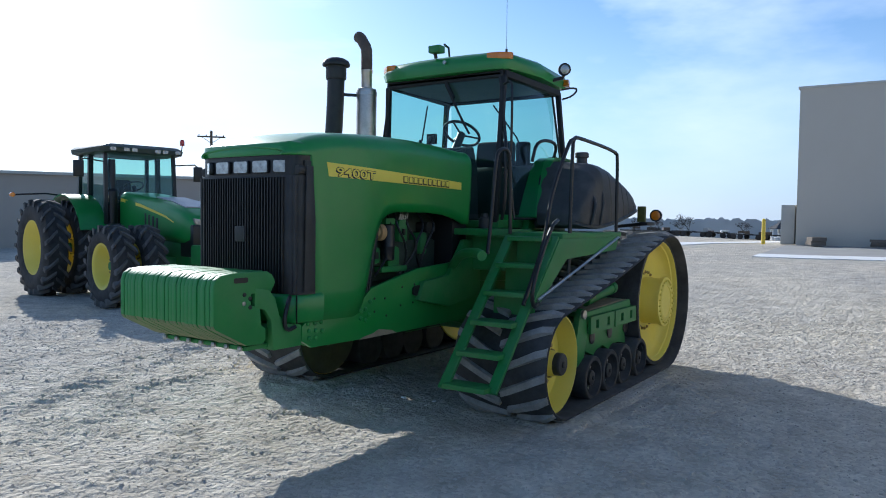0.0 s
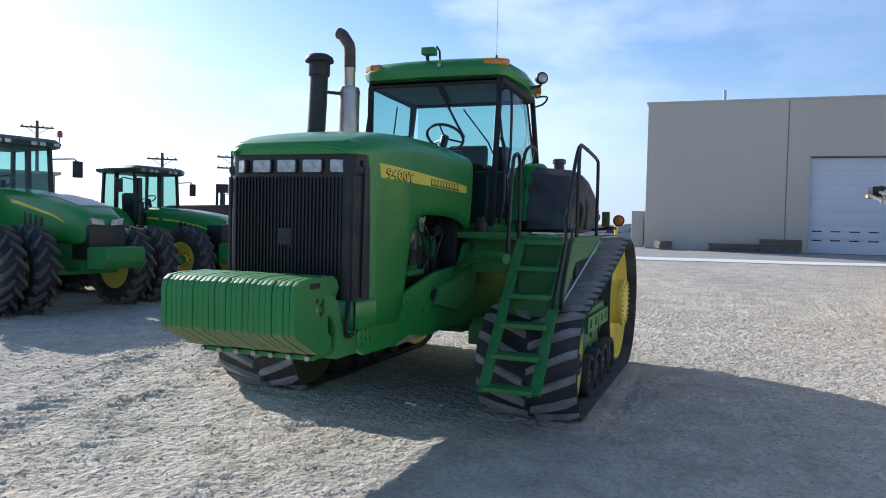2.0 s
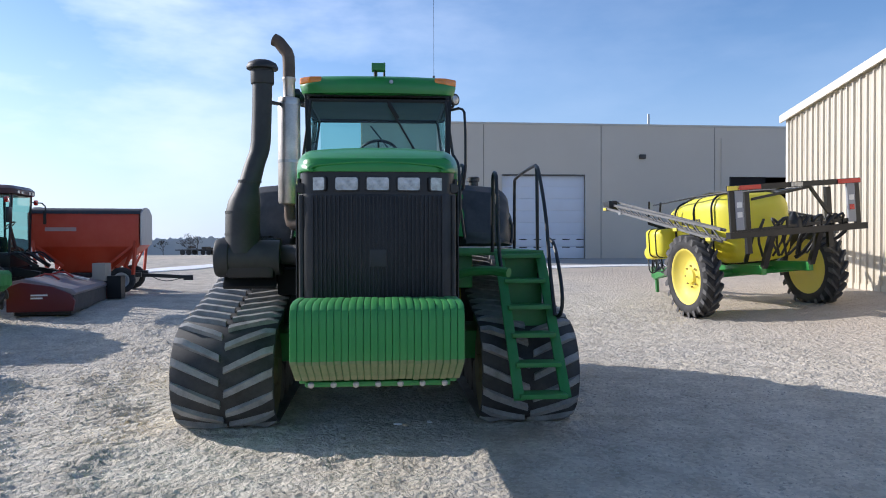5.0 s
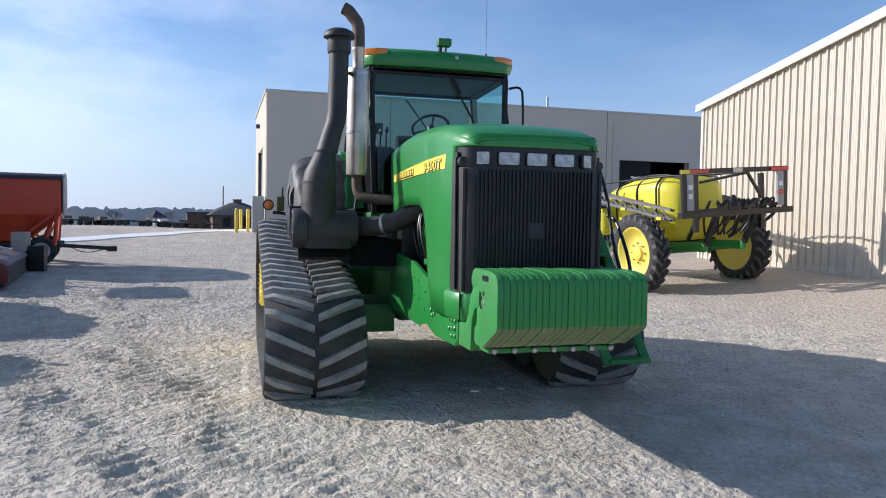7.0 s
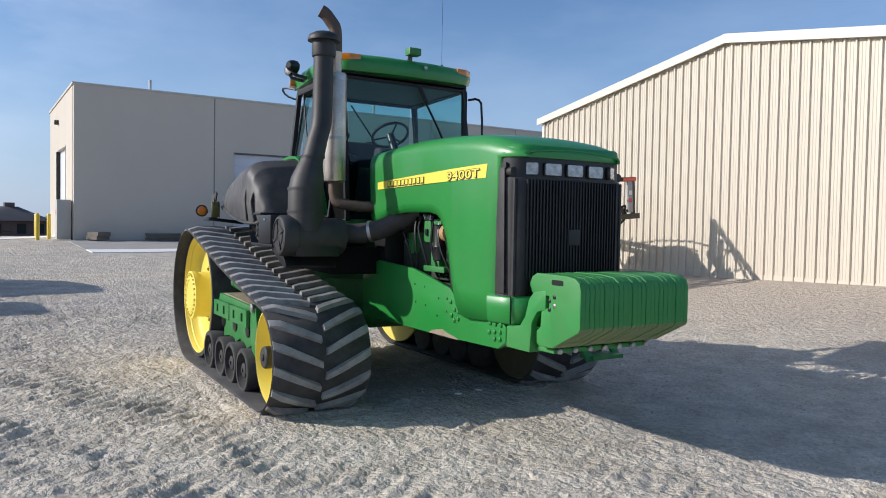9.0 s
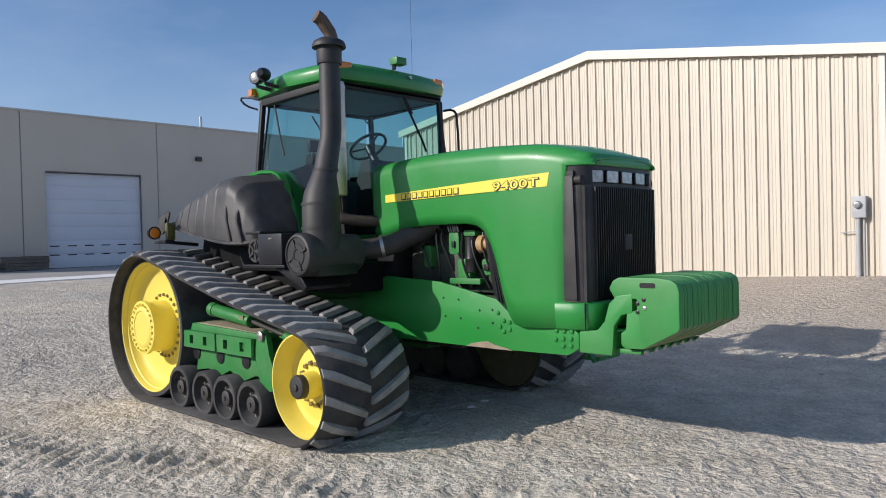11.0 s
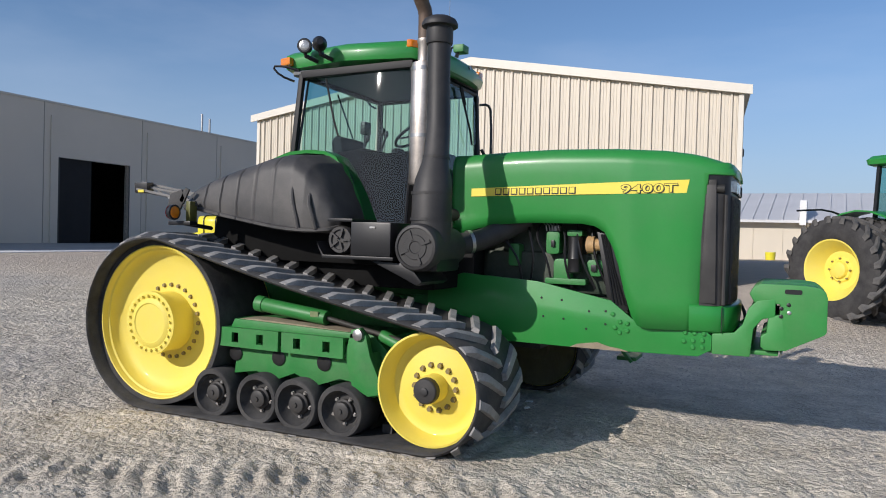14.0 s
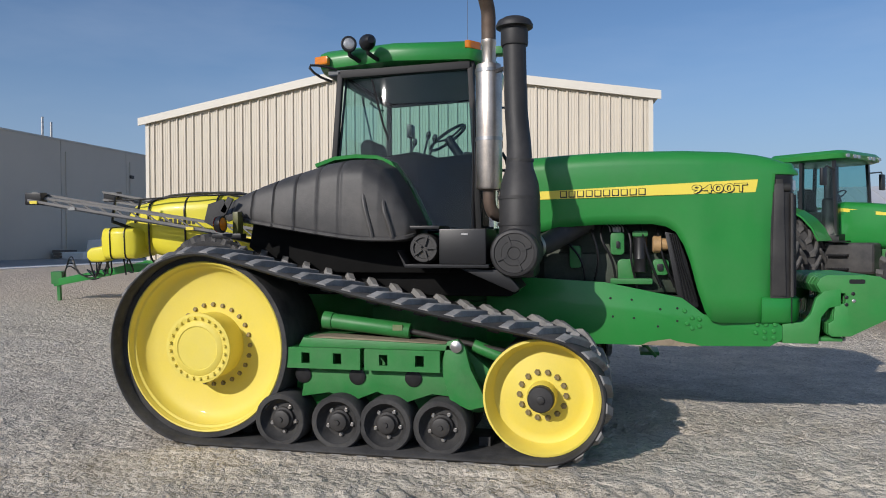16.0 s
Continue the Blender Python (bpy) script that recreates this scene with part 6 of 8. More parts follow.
tube(bm, [(2.09, -0.90, 2.11), (2.09, -0.90, 1.98), (2.12, -0.88, 1.90), (2.20, -0.74, 1.87), (2.30, -0.48, 1.86)], 0.055, 16, 1)
part("exhaust_pipe", bm, RUST, mf, "rusty exhaust pipe")
bm = B()
beam(bm, (2.09, -0.90, 3.10), (2.34, -1.13, 3.10), 0.03, 0.03)
part("stay", bm, BLACK_S, mf)
for z in (2.52, 3.10):
    bm = B()
    lathe(bm, (2.09, -0.90, z), (0, 0, 1), [(0, 0.11), (0, 0.117), (0.03, 0.117), (0.03, 0.11)], 28)
    part("band", bm, STEEL, mf)
# battery and tool boxes
bm = B()
box(bm, 1.80, 2.17, -1.57, -1.02, 1.49, 1.765)
tb = part("tool_box", bm, BLACK_S, TR, "black battery box below the cab", bevel=0.012)
bm = B()
lathe(bm, (1.665, -1.27, 1.615), (0, -1, 0), [(0, 0.118), (0.22, 0.118), (0.25, 0.108), (0.25, 0.085), (0.235, 0.08), (0.235, 0.03)], 28)
fan = part("dust_ejector", bm, BLACK, tb, "round black vent cover")
for k in range(5):
    a = 2 * math.pi * k / 5
    bm = B()
    beam(bm, (1.665 + 0.02 * math.cos(a), -1.522, 1.615 + 0.02 * math.sin(a)), (1.665 + 0.105 * math.cos(a), -1.522, 1.615 + 0.105 * math.sin(a)), 0.016, 0.012, (0, 1, 0))
    part("vent_spoke", bm, BLACK, fan)
bm = B()
prism(bm, [(1.46, 1.60), (1.53, 1.488), (2.19, 1.488), (2.19, 1.46), (1.52, 1.46)], -1.56, -1.0)
box(bm, 1.56, 1.80, -1.55, -1.15, 1.765, 1.79)
part("box_tray", bm, BLACK_S, tb, bevel=0.004)
bm = B()
box(bm, 1.98, 2.03, -1.576, -1.57, 1.715, 1.73)
part("latch", bm, STEEL, tb)
bm = B()
prism(bm, [(1.95, 1.455), (2.38, 1.27), (2.42, 1.30), (2.30, 1.44)], -1.50, -1.0)
part("lower_shield", bm, BLACK_S, tb, bevel=0.006)
bm = B()
box(bm, 0.30, 2.30, -1.0, -0.45, 1.20, 1.46)
# near-black colour carries the shade below the tank
UNDER_SHADE = mat("under_shade_black", (0.008, 0.008, 0.008), 0.85, var=0.3, scale=6.0, spec=0.15)
part("support_frame", bm, UNDER_SHADE, TR, bevel=0.03)
# added panel that closes the shaded gap under the tank
bm = B()
prism(bm, [(-0.05, 1.62), (0.0, 1.85), (1.20, 1.69), (1.55, 1.70), (1.78, 1.70), (1.78, 1.40), (0.30, 1.40)], -1.12, -0.72)
part("closing_panel", bm, UNDER_SHADE, TR, "near-black panel added for the shade below the tank", bevel=0.02)
bm = B()
box(bm, 0.10, 2.20, 0.45, 0.95, 1.25, 1.60)
part("support_frame", bm, GREEN_D, TR, bevel=0.03)
# ---- left side: platform, ladder and rails ----
bm = B()
box(bm, 0.95, 2.40, 0.72, 1.64, 1.585, 1.635)
pf = part("platform", bm, GREEN_D, TR, "green access platform with ladder and black rails", bevel=0.006)
bm = B()
box(bm, 1.95, 2.42, 0.30, 1.10, 1.60, 1.66)
part("front_deck", bm, GREEN_D, pf, bevel=0.006)
LAD = ((2.45, 1.60), (3.52, 0.40))
for y, dx in ((1.17, 0.06), (1.585, 0.0)):
    bm = B()
    beam(bm, (LAD[0][0] + dx, y, LAD[0][1]), (LAD[1][0] + dx, y, LAD[1][1]), 0.03, 0.09, (0, 1, 0))
    part("ladder_side", bm, GREEN_D, pf, bevel=0.005)
for k in range(6):
    f = (k + 0.08) / 5.2
    x = LAD[0][0] + (LAD[1][0] - LAD[0][0]) * f + 0.03
    z = LAD[0][1] + (LAD[1][1] - LAD[0][1]) * f
    bm = B()
    box(bm, x - 0.11, x + 0.09, 1.18, 1.575, z - 0.02, z + 0.02)
    part("ladder_step", bm, GREEN_D, pf, bevel=0.006)
    if k < 3:
        bm = B()
        box(bm, x - 0.12, x - 0.10, 1.18, 1.575, z - 0.235, z - 0.02)
        part("riser_plate", bm, GREEN_D, pf)
bm = B()
prism(bm, [(1.02, 1.585), (2.45, 1.585), (2.95, 1.06), (2.80, 1.06), (2.30, 1.40), (1.10, 1.45)], 1.60, 1.64)
part("side_apron", bm, GREEN_D, pf, bevel=0.004)
bm = B()
tube(bm, [(1.05, 1.645, 1.58), (2.88, 1.645, 1.08)], 0.016, 6)
part("edge_rod", bm, STEEL, pf)
bm = B()
tube(bm, [(2.52, 0.55, 1.30), (2.75, 0.80, 1.44), (2.90, 1.05, 1.46), (3.02, 1.18, 1.44)], 0.045, 10, 2)
part("ladder_stay", bm, GREEN_D, pf, "curved green stay")
for pts in ([(1.00, 1.60, 1.63), (1.00, 1.60, 2.40), (1.04, 1.60, 2.47), (2.08, 1.62, 2.52), (2.15, 1.62, 2.50), (2.18, 1.62, 2.42), (2.22, 1.62, 1.20)],
            [(2.14, 1.62, 2.50), (2.26, 1.62, 2.46), (2.62, 1.62, 1.95), (2.72, 1.62, 1.55), (3.05, 1.60, 1.05)],
            [(2.42, 1.12, 1.62), (2.44, 1.12, 2.30), (2.50, 1.12, 2.40), (2.64, 1.12, 2.38), (2.70, 1.12, 2.30), (2.78, 1.12, 1.70), (2.86, 1.14, 1.45)],
            [(1.98, 0.78, 1.75), (2.02, 0.84, 1.95), (2.02, 0.84, 2.50), (1.96, 0.78, 2.62)],
            [(1.00, 0.86, 2.40), (1.02, 0.92, 2.60), (1.55, 0.94, 2.58), (1.58, 0.90, 2.35)],
            [(2.55, 1.66, 1.75), (2.72, 1.68, 1.70), (3.05, 1.68, 1.22), (3.0, 1.66, 1.02), (2.85, 1.64, 1.05)]):
    bm = B()
    tube(bm, pts, 0.018, 8, 2)
    part("hand_rail", bm, BLACK_S, pf, "bent black tube rail")
bm = B()
prism(bm, [(1.02, 1.64), (0.98, 2.20), (1.18, 2.28), (1.34, 2.05), (1.50, 1.64)], 0.74, 0.82)
part("door_sill_panel", bm, GREEN, pf, bevel=0.01)
bm = B()
box(bm, 1.30, 1.95, 0.66, 0.72, 1.66, 1.80)
part("door_lower", bm, GREEN, pf, bevel=0.01)
bm = B()
lathe(bm, (2.05, 0.62, 1.66), (0, 0, 1), [(0, 0.06), (0.10, 0.06), (0.11, 0.04), (0.15, 0.035)], 16)
part("fluid_cap", bm, BLACK, pf)
bm = B()
prism(bm, [(2.05, 1.00), (2.05, 1.55), (2.35, 1.55), (2.62, 1.22), (3.02, 1.18), (3.1, 1.02), (2.6, 0.92)], 0.525, 0.58)
part("step_gusset", bm, GREEN_D, pf, bevel=0.01)
bm = B()
prism(bm, rounded(2.90, 3.14, 1.06, 1.15, 0.04), 0.53, 0.545)
part("oval_port", bm, BLACK_S, pf)

# ---- wheels of the other machines ----
TYRE = mat("tyre_rubber", (0.015, 0.015, 0.016), 0.8, var=0.3, scale=6, bump=0.15, bscale=60, dust=0.12, dscale=4.0, dustcol=(0.30, 0.28, 0.26))
TLUG = mat("tyre_lug", (0.055, 0.054, 0.052), 0.82, var=0.3, scale=8, dust=0.22, dscale=5.0, dustcol=(0.34, 0.32, 0.30))
WHITE_RIM = mat("white_rim", (0.62, 0.62, 0.60), 0.5, var=0.1, dust=0.15)
LUGS = {}


def lug_mesh(R, W, flip, n):
    key = (round(R, 3), round(W, 3), flip, n)
    if key not in LUGS:
        bm = B()
        secs = []
        for k in range(4):
            f = k / 3
            v = 0.01 + (W / 2 - 0.005) * f
            a = (0.62 * f) * (2 * math.pi / n) * 1.35
            top, wd = R + 0.0 - 0.045 * max(0, f - 0.8) * 5 * 0.3, 0.040 + 0.012 * f
            bot = R - 0.075 - 0.06 * f * f
            sec = []
            for r, w in ((bot, wd), (top, wd * 0.7), (top, -wd * 0.7), (bot, -wd)):
                t = a + w / R
                sec.append((r * math.sin(t), flip * v, r * math.cos(t)))
            secs.append(sec)
        loft(bm, secs)
        LUGS[key] = mesh_of("tread_lug", bm, TLUG)
    return LUGS[key]


def farm_wheel(parent, x, y, side, R, W, rimr, rimmat, n=20, lugs=True, deep=0.10, name="wheel"):
    """Tyre with chevron lugs and a dished rim; y is the wheel's middle, side the outer side."""
    ax = (0, side, 0)
    bm = B()
    h = W / 2
    lathe(bm, (x, y, R), ax, [(-h * 0.80, rimr), (-h * 0.98, rimr + 0.05), (-h, (rimr + R) / 2), (-h * 0.92, R - 0.12), (-h * 0.75, R - 0.062), (0, R - 0.05), (h * 0.75, R - 0.062), (h * 0.92, R - 0.12),
                              (h, (rimr + R) / 2), (h * 0.98, rimr + 0.05), (h * 0.80, rimr)], 48, False, False)
    ty = part("tyre", bm, TYRE, parent, "black lugged tyre", sharp=50)
    bm = B()
    lathe(bm, (x, y, R), ax, [(-h * 0.8, rimr * 0.5), (-h * 0.85, rimr + 0.012), (h * 0.80, rimr + 0.012), (h * 0.86, rimr + 0.006), (h * 0.84, rimr - 0.018), (h * 0.72, rimr - 0.04), (h * 0.6, rimr - 0.06), (h * 0.45 - deep * .3, rimr * 0.80),
                              (h * 0.30 - deep, rimr * 0.62), (h * 0.30 - deep, rimr * 0.42), (h * 0.45 - deep, rimr * 0.36), (h * 0.45 - deep, rimr * 0.30)], 40)
    part("rim", bm, rimmat, ty, "dished wheel rim", sharp=40)
    bm = B()
    lathe(bm, (x, y, R), ax, [(h * 0.40 - deep, rimr * 0.30), (h * 0.70 - deep, rimr * 0.26), (h * 0.78 - deep, rimr * 0.2), (h * 0.78 - deep, 0.03)], 24)
    part("hub", bm, rimmat, ty)
    key = ("wheel_bolt", side)
    if key not in WM:
        bm = B()
        lathe(bm, (0, 0, 0), ax, [(0, 0.022), (0.03, 0.018)], 6)
        WM[key] = mesh_of("wheel_bolt", bm, BOLT)
    for k in range(8):
        a = k * math.pi / 4
        part("wheel_bolt", WM[key], None, ty).location = (x + rimr * 0.38 * math.cos(a), y + side * (h * 0.45 - deep), R + rimr * 0.38 * math.sin(a))
    if lugs:
        for k in range(n):
            for fl in (-1, 1):
                o = part("tread_lug", lug_mesh(R, W, fl, n), None, ty)
                o.matrix_basis = Matrix.Translation((x, y, R)) @ Matrix.Rotation(2 * math.pi * (k + (0.5 if fl > 0 else 0.0)) / n, 4, "Y")
    return ty


def row_tractor(label, loc, rz, duals_f=True, duals_r=True, modern=True, roofmat=None, group="parked tractors", stack_side=-1, R=1.0, Rf=0.76, wb=3.0, beacon=False, guards=False, size=1.0, cabx=0.0, dual=1.66):
    """A wheeled row-crop tractor; origin below the rear axle, x forward."""
    r = root("wheeled_tractor", loc, label, "tractor", group, rz=rz)
    r.scale = (size, size, size)
    roofmat = roofmat or GREEN_D
    for s in (-1, 1):
        farm_wheel(r, 0, s * 1.02, s, R, 0.46, 0.56, YELLOW, 21)
        if duals_r:
            farm_wheel(r, 0, s * dual, s, R, 0.46, 0.56, YELLOW, 21, deep=0.16)
        farm_wheel(r, wb, s * 0.92, s, Rf, 0.40, 0.42, YELLOW, 18)
        if duals_f:
            farm_wheel(r, wb, s * 1.48, s, Rf, 0.40, 0.42, YELLOW, 18, deep=0.14)
    bm = B()
    cyl(bm, (0, -dual, R), (0, dual, R), 0.09)
    part("rear_axle", bm, GREEN_D, r)
    bm = B()
    cyl(bm, (wb, -1.5, Rf), (wb, 1.5, Rf), 0.08)
    box(bm, wb - 0.2, wb + 0.2, -0.7, 0.7, Rf - 0.12, Rf + 0.14)
    part("front_axle", bm, GREEN_D, r, bevel=0.01)
    bm = B()
    prism(bm, [(-0.7, 0.62), (-0.7, 1.35), (0.9, 1.35), (1.2, 1.25), (wb + 0.55, 1.2), (wb + 0.75, 0.95), (wb + 0.6, 0.72), (1.0, 0.60)], -0.33, 0.33)
    part("chassis", bm, GREEN_D, r, bevel=0.03)
    # hood
    bm = B()
    secs = []
    st = [(1.0, 0.46, 1.25, 2.18), (1.5, 0.47, 1.25, 2.14), (2.2, 0.46, 1.22, 2.06), (wb, 0.44, 1.18, 1.97), (wb + 0.50, 0.41, 1.15, 1.86), (wb + 0.78, 0.36, 1.15, 1.72), (wb + 0.86, 0.31, 1.18, 1.66)] if modern else \
         [(1.0, 0.42, 1.25, 2.10), (1.5, 0.43, 1.22, 2.09), (2.2, 0.43, 1.2, 2.05), (wb, 0.43, 1.15, 1.98), (wb + 0.50, 0.41, 1.12, 1.90), (wb + 0.68, 0.36, 1.15, 1.80)]
    for x, w, z0, z1 in st:
        secs.append([(x, y, z) for y, z in rounded(-w, w, z0, z1, 0.16, 4)])
    loft(bm, secs)
    hd = part("hood", bm, GREEN, r, "green sloping hood", sharp=50)
    for s in (-1, 1):
        bm = B()
        if modern:
            pts = [(1.05, 1.98, 2.05), (2.0, 1.86, 1.92), (wb, 1.66, 1.70), (wb + 0.3, 1.56, 1.58)]
        else:
            pts = [(1.05, 1.80, 1.85), (2.0, 1.74, 1.785), (wb, 1.62, 1.655), (wb + 0.3, 1.54, 1.565)]
        secs = []
        for x, z0, z1 in pts:
            w = float(np.interp(x, [q[0] for q in st], [q[1] for q in st])) + 0.004
            secs.append([(x, s * (w - 0.01), z0), (x, s * w, z0), (x, s * w, z1), (x, s * (w - 0.01), z1)])
        loft(bm, secs)
        part("stripe", bm, DECAL, hd, "yellow stripe")
        for k in range(4):
            bm = B()
            x = 2.15 + 0.16 * k
            box(bm, x, x + 0.08, s * 0.445 - 0.02, s * 0.445 + 0.02, 1.34, 1.74 - 0.03 * k)
            part("hood_vent", bm, BLACK_S, hd, bevel=0.01)
    bm = B()
    if modern:
        box(bm, wb + 0.40, wb + 0.90, -0.345, 0.345, 0.92, 1.53)
    else:
        box(bm, wb + 0.22, wb + 0.715, -0.425, 0.425, 0.98, 1.68)
    part("grille", bm, BLACK_S, hd, bevel=0.03)
    for s in (-1, 1):
        bm = B()
        x0 = wb + (0.81 if modern else 0.56)
        up = 0.0 if modern else 0.17
        x0 += up * 0.55
        prism(bm, [(s * 0.06, 1.52 + up), (s * 0.29, 1.54 + up), (s * 0.31, 1.65 + up * 0.8), (s * 0.08, 1.62 + up)], x0, x0 + 0.09, "yz")
        part("headlight", bm, LENS, hd, "clear headlight", bevel=0.008)
    if modern:
        bm = B()
        loft(bm, [[(x, y, z) for y, z in rounded(-0.30, 0.30, zt, zt + 0.025, 0.01, 2)] for x, zt in ((2.35, 2.045), (wb, 1.96), (wb + 0.52, 1.845))])
        part("hood_screen", bm, mat("pale_screen", (0.34, 0.35, 0.36), 0.45, metal=0.3, var=0.1), hd)
    # front weights
    bm = B()
    if modern:
        prism(bm, [(wb + 0.88, 0.80), (wb + 0.88, 1.12), (wb + 0.92, 1.16), (wb + 1.36, 1.16), (wb + 1.40, 1.11), (wb + 1.40, 0.92), (wb + 1.28, 0.80)], -0.017, 0.017)
    else:
        prism(bm, [(wb + 0.66, 0.78), (wb + 0.66, 1.18), (wb + 0.72, 1.23), (wb + 1.14, 1.23), (wb + 1.20, 1.16), (wb + 1.20, 0.92), (wb + 1.02, 0.78)], -0.021, 0.021)
    mw = mesh_of("front_weight", bm, GREEN_W, 0.008, 1)
    for k in range(20):
        part("front_weight", mw, None, r).location = (0, (-0.45 + 0.9 * k / 19) * (0.8 if modern else 1.0), 0)
    # cab
    zt, hw = 2.98, 0.76
    bm = B()
    box(bm, -0.45, 1.05, -0.72, 0.72, 1.30, 1.52)
    cb = part("cab_floor", bm, BLACK_S if modern else GREEN_D, r, "cab", bevel=0.03)
    xa, xb = -0.42, 1.02
    for s in (-1, 1):
        for x0, x1 in ((xa, xa + 0.06), (xb, xb - 0.08), (0.18, 0.18)):
            bm = B()
            beam(bm, (x0, s * hw, 1.5 if x0 > 0 else 1.75), (x1, s * (hw - 0.02), zt), 0.07, 0.07 if x0 != 0.18 else 0.10, (0, 1, 0))
            part("cab_post", bm, BLACK_S, cb)
        bm = B()
        v = [bm.verts.new(p) for p in ((xa, s * hw, 1.75), (0.2, s * hw, 1.5), (xb, s * hw, 1.5), (xb - 0.08, s * (hw - 0.02), zt), (xa + 0.06, s * (hw - 0.02), zt))]
        bm.faces.new(v)
        g = part("side_glass", bm, GLASS, cb, "tinted cab glass")
        g.visible_shadow = False
    for x0, x1, z0 in ((xa, xa + 0.06, 1.75), (xb, xb - 0.08, 1.9)):
        bm = B()
        v = [bm.verts.new(p) for p in ((x0, -hw, z0), (x0, hw, z0), (x1, hw - 0.02, zt), (x1, -hw + 0.02, zt))]
        bm.faces.new(v)
        g = part("end_glass", bm, GLASS, cb, "tinted cab glass")
        g.visible_shadow = False
    bm = B()
    secs = []
    for z, g in ((zt, 0.02), (zt + 0.03, 0.10), (zt + 0.12, 0.12), (zt + 0.19, 0.05), (zt + 0.21, -0.12)):
        secs.append([(x, y, z) for x, y in rounded(xa - 0.12 - g, xb + 0.10 + g, -hw - 0.03 - g, hw + 0.03 + g, 0.22, 4)])
    loft(bm, secs)
    rf = part("cab_roof", bm, roofmat, r, "rounded cab roof", sharp=50)
    for s in (-1, 1):
        for y in (0.25, 0.42, 0.70):
            bm = B()
            prism(bm, rounded(s * y - 0.06, s * y + 0.06, zt + 0.045, zt + 0.115, 0.02, 2), xb + 0.20, xb + 0.235, "yz")
            part("roof_lamp", bm, LENS, rf)
        bm = B()
        tube(bm, [(xb - 0.05, s * 0.78, 2.80), (xb + 0.02, s * 1.20, 2.84), (xb + 0.0, s * 1.30, 2.78)], 0.016, 6)
        mr = part("mirror_arm", bm, BLACK_S, cb)
        bm = B()
        box(bm, xb - 0.04, xb + 0.03, s * 1.30 - 0.10, s * 1.30 + 0.10, 2.46, 2.80)
        part("mirror", bm, BLACK_S, mr, bevel=0.02)
        # rear fender
        bm = B()
        loops = []
        for k in range(9):
            a = radians(20 + 118 * k / 8)
            x, z = (R + 0.10) * math.cos(a), R + (R + 0.10) * math.sin(a)
            loops.append([(x, s * 0.74, z), (x, s * 1.28, z), (x + 0.03 * math.cos(a), s * 1.28, z + 0.03 * math.sin(a)), (x + 0.03 * math.cos(a), s * 0.74, z + 0.03 * math.sin(a))])
        loft(bm, loops)
        part("rear_fender", bm, GREEN, r, "green rear fender", sharp=60)
        if not guards:
            continue
        bm = B()
        loops = []
        for k in range(7):
            a = radians(40 + 100 * k / 6)
            x, z = wb + (Rf + 0.07) * math.cos(a), Rf + (Rf + 0.07) * math.sin(a)
            loops.append([(x, s * 0.74, z), (x, s * 1.12, z), (x + 0.025 * math.cos(a), s * 1.12, z + 0.025 * math.sin(a)), (x + 0.025 * math.cos(a), s * 0.74, z + 0.025 * math.sin(a))])
        loft(bm, loops)
        part("front_fender", bm, BLACK, r, sharp=60)
    bm = B()
    lathe(bm, (0.92, stack_side * 0.60, 1.5), (0, 0, 1), [(0, 0.12), (0.7, 0.125), (0.75, 0.085), (1.35, 0.075), (1.36, 0.06)], 20)
    part("exhaust_pipe", bm, BLACK_S, r, "black upright exhaust pipe")
    bm = B()
    prism(bm, [(-0.2, 1.5), (-0.25, 2.45), (-0.12, 2.5), (0.0, 2.0), (0.42, 1.98), (0.42, 1.5)], -0.26, 0.26)
    part("seat", bm, SEATC, cb, bevel=0.05)
    bm = B()
    c = Vector((0.62, 0, 2.32))
    d, s_, t_ = axes_of((-0.5, 0, 0.85))
    tube(bm, [c + s_ * 0.2 * math.cos(k * math.pi / 9) + t_ * 0.2 * math.sin(k * math.pi / 9) for k in range(19)], 0.016, 6)
    cyl(bm, c, (0.82, 0, 1.8), 0.05)
    part("steering_wheel", bm, BLACK_S, cb)
    # fuel tank, steps and small fittings on the right side
    for s in (-1, 1):
        bm = B()
        box(bm, 0.85, 1.85, s * 0.40 if s > 0 else -0.78, 0.78 if s > 0 else -0.40, 0.75, 1.35)
        part("fuel_tank", bm, BLACK_T, r, bevel=0.08, seg=3)
        for k in range(4):
            bm = B()
            box(bm, 1.02, 1.40, s * 0.80 - 0.10, s * 0.80 + 0.10, 0.55 + 0.27 * k, 0.58 + 0.27 * k)
            part("step", bm, BLACK_S, r)
    bm = B()
    tube(bm, [(-0.6, -0.74, 2.0), (-0.75, -1.2, 2.15), (-0.8, -1.7, 2.12), (-0.8, -1.95, 2.10)], 0.02, 6, 1)
    am = part("marker_arm", bm, BLACK_S, r)
    if not guards:
        bm = B()
        lathe(bm, (-0.8, -1.98, 2.10), (1, 0, 0), [(-0.04, 0.05), (0.04, 0.05)], 12)
        part("amber_lens", bm, AMBER, am)
    bm = B()
    for z in (1.0, 1.3):
        box(bm, -1.35, -0.6, -0.5, -0.42, z - 0.05, z + 0.05)
        box(bm, -1.35, -0.6, 0.42, 0.5, z - 0.05, z + 0.05)
    box(bm, -1.1, -0.7, -0.45, 0.45, 0.6, 1.5)
    part("rear_hitch", bm, DARK, r, bevel=0.01)
    if beacon:
        bm = B()
        tube(bm, [(xb - 0.1, 0.80, zt + 0.1), (xb - 0.1, 0.95, zt + 0.12), (xb - 0.1, 0.97, zt + 0.28)], 0.012, 6)
        bc = part("beacon_arm", bm, BLACK_S, rf)
        bm = B()
        lathe(bm, (xb - 0.1, 0.97, zt + 0.28), (0, 0, 1), [(0, 0.05), (0.10, 0.05), (0.13, 0.03)], 12)
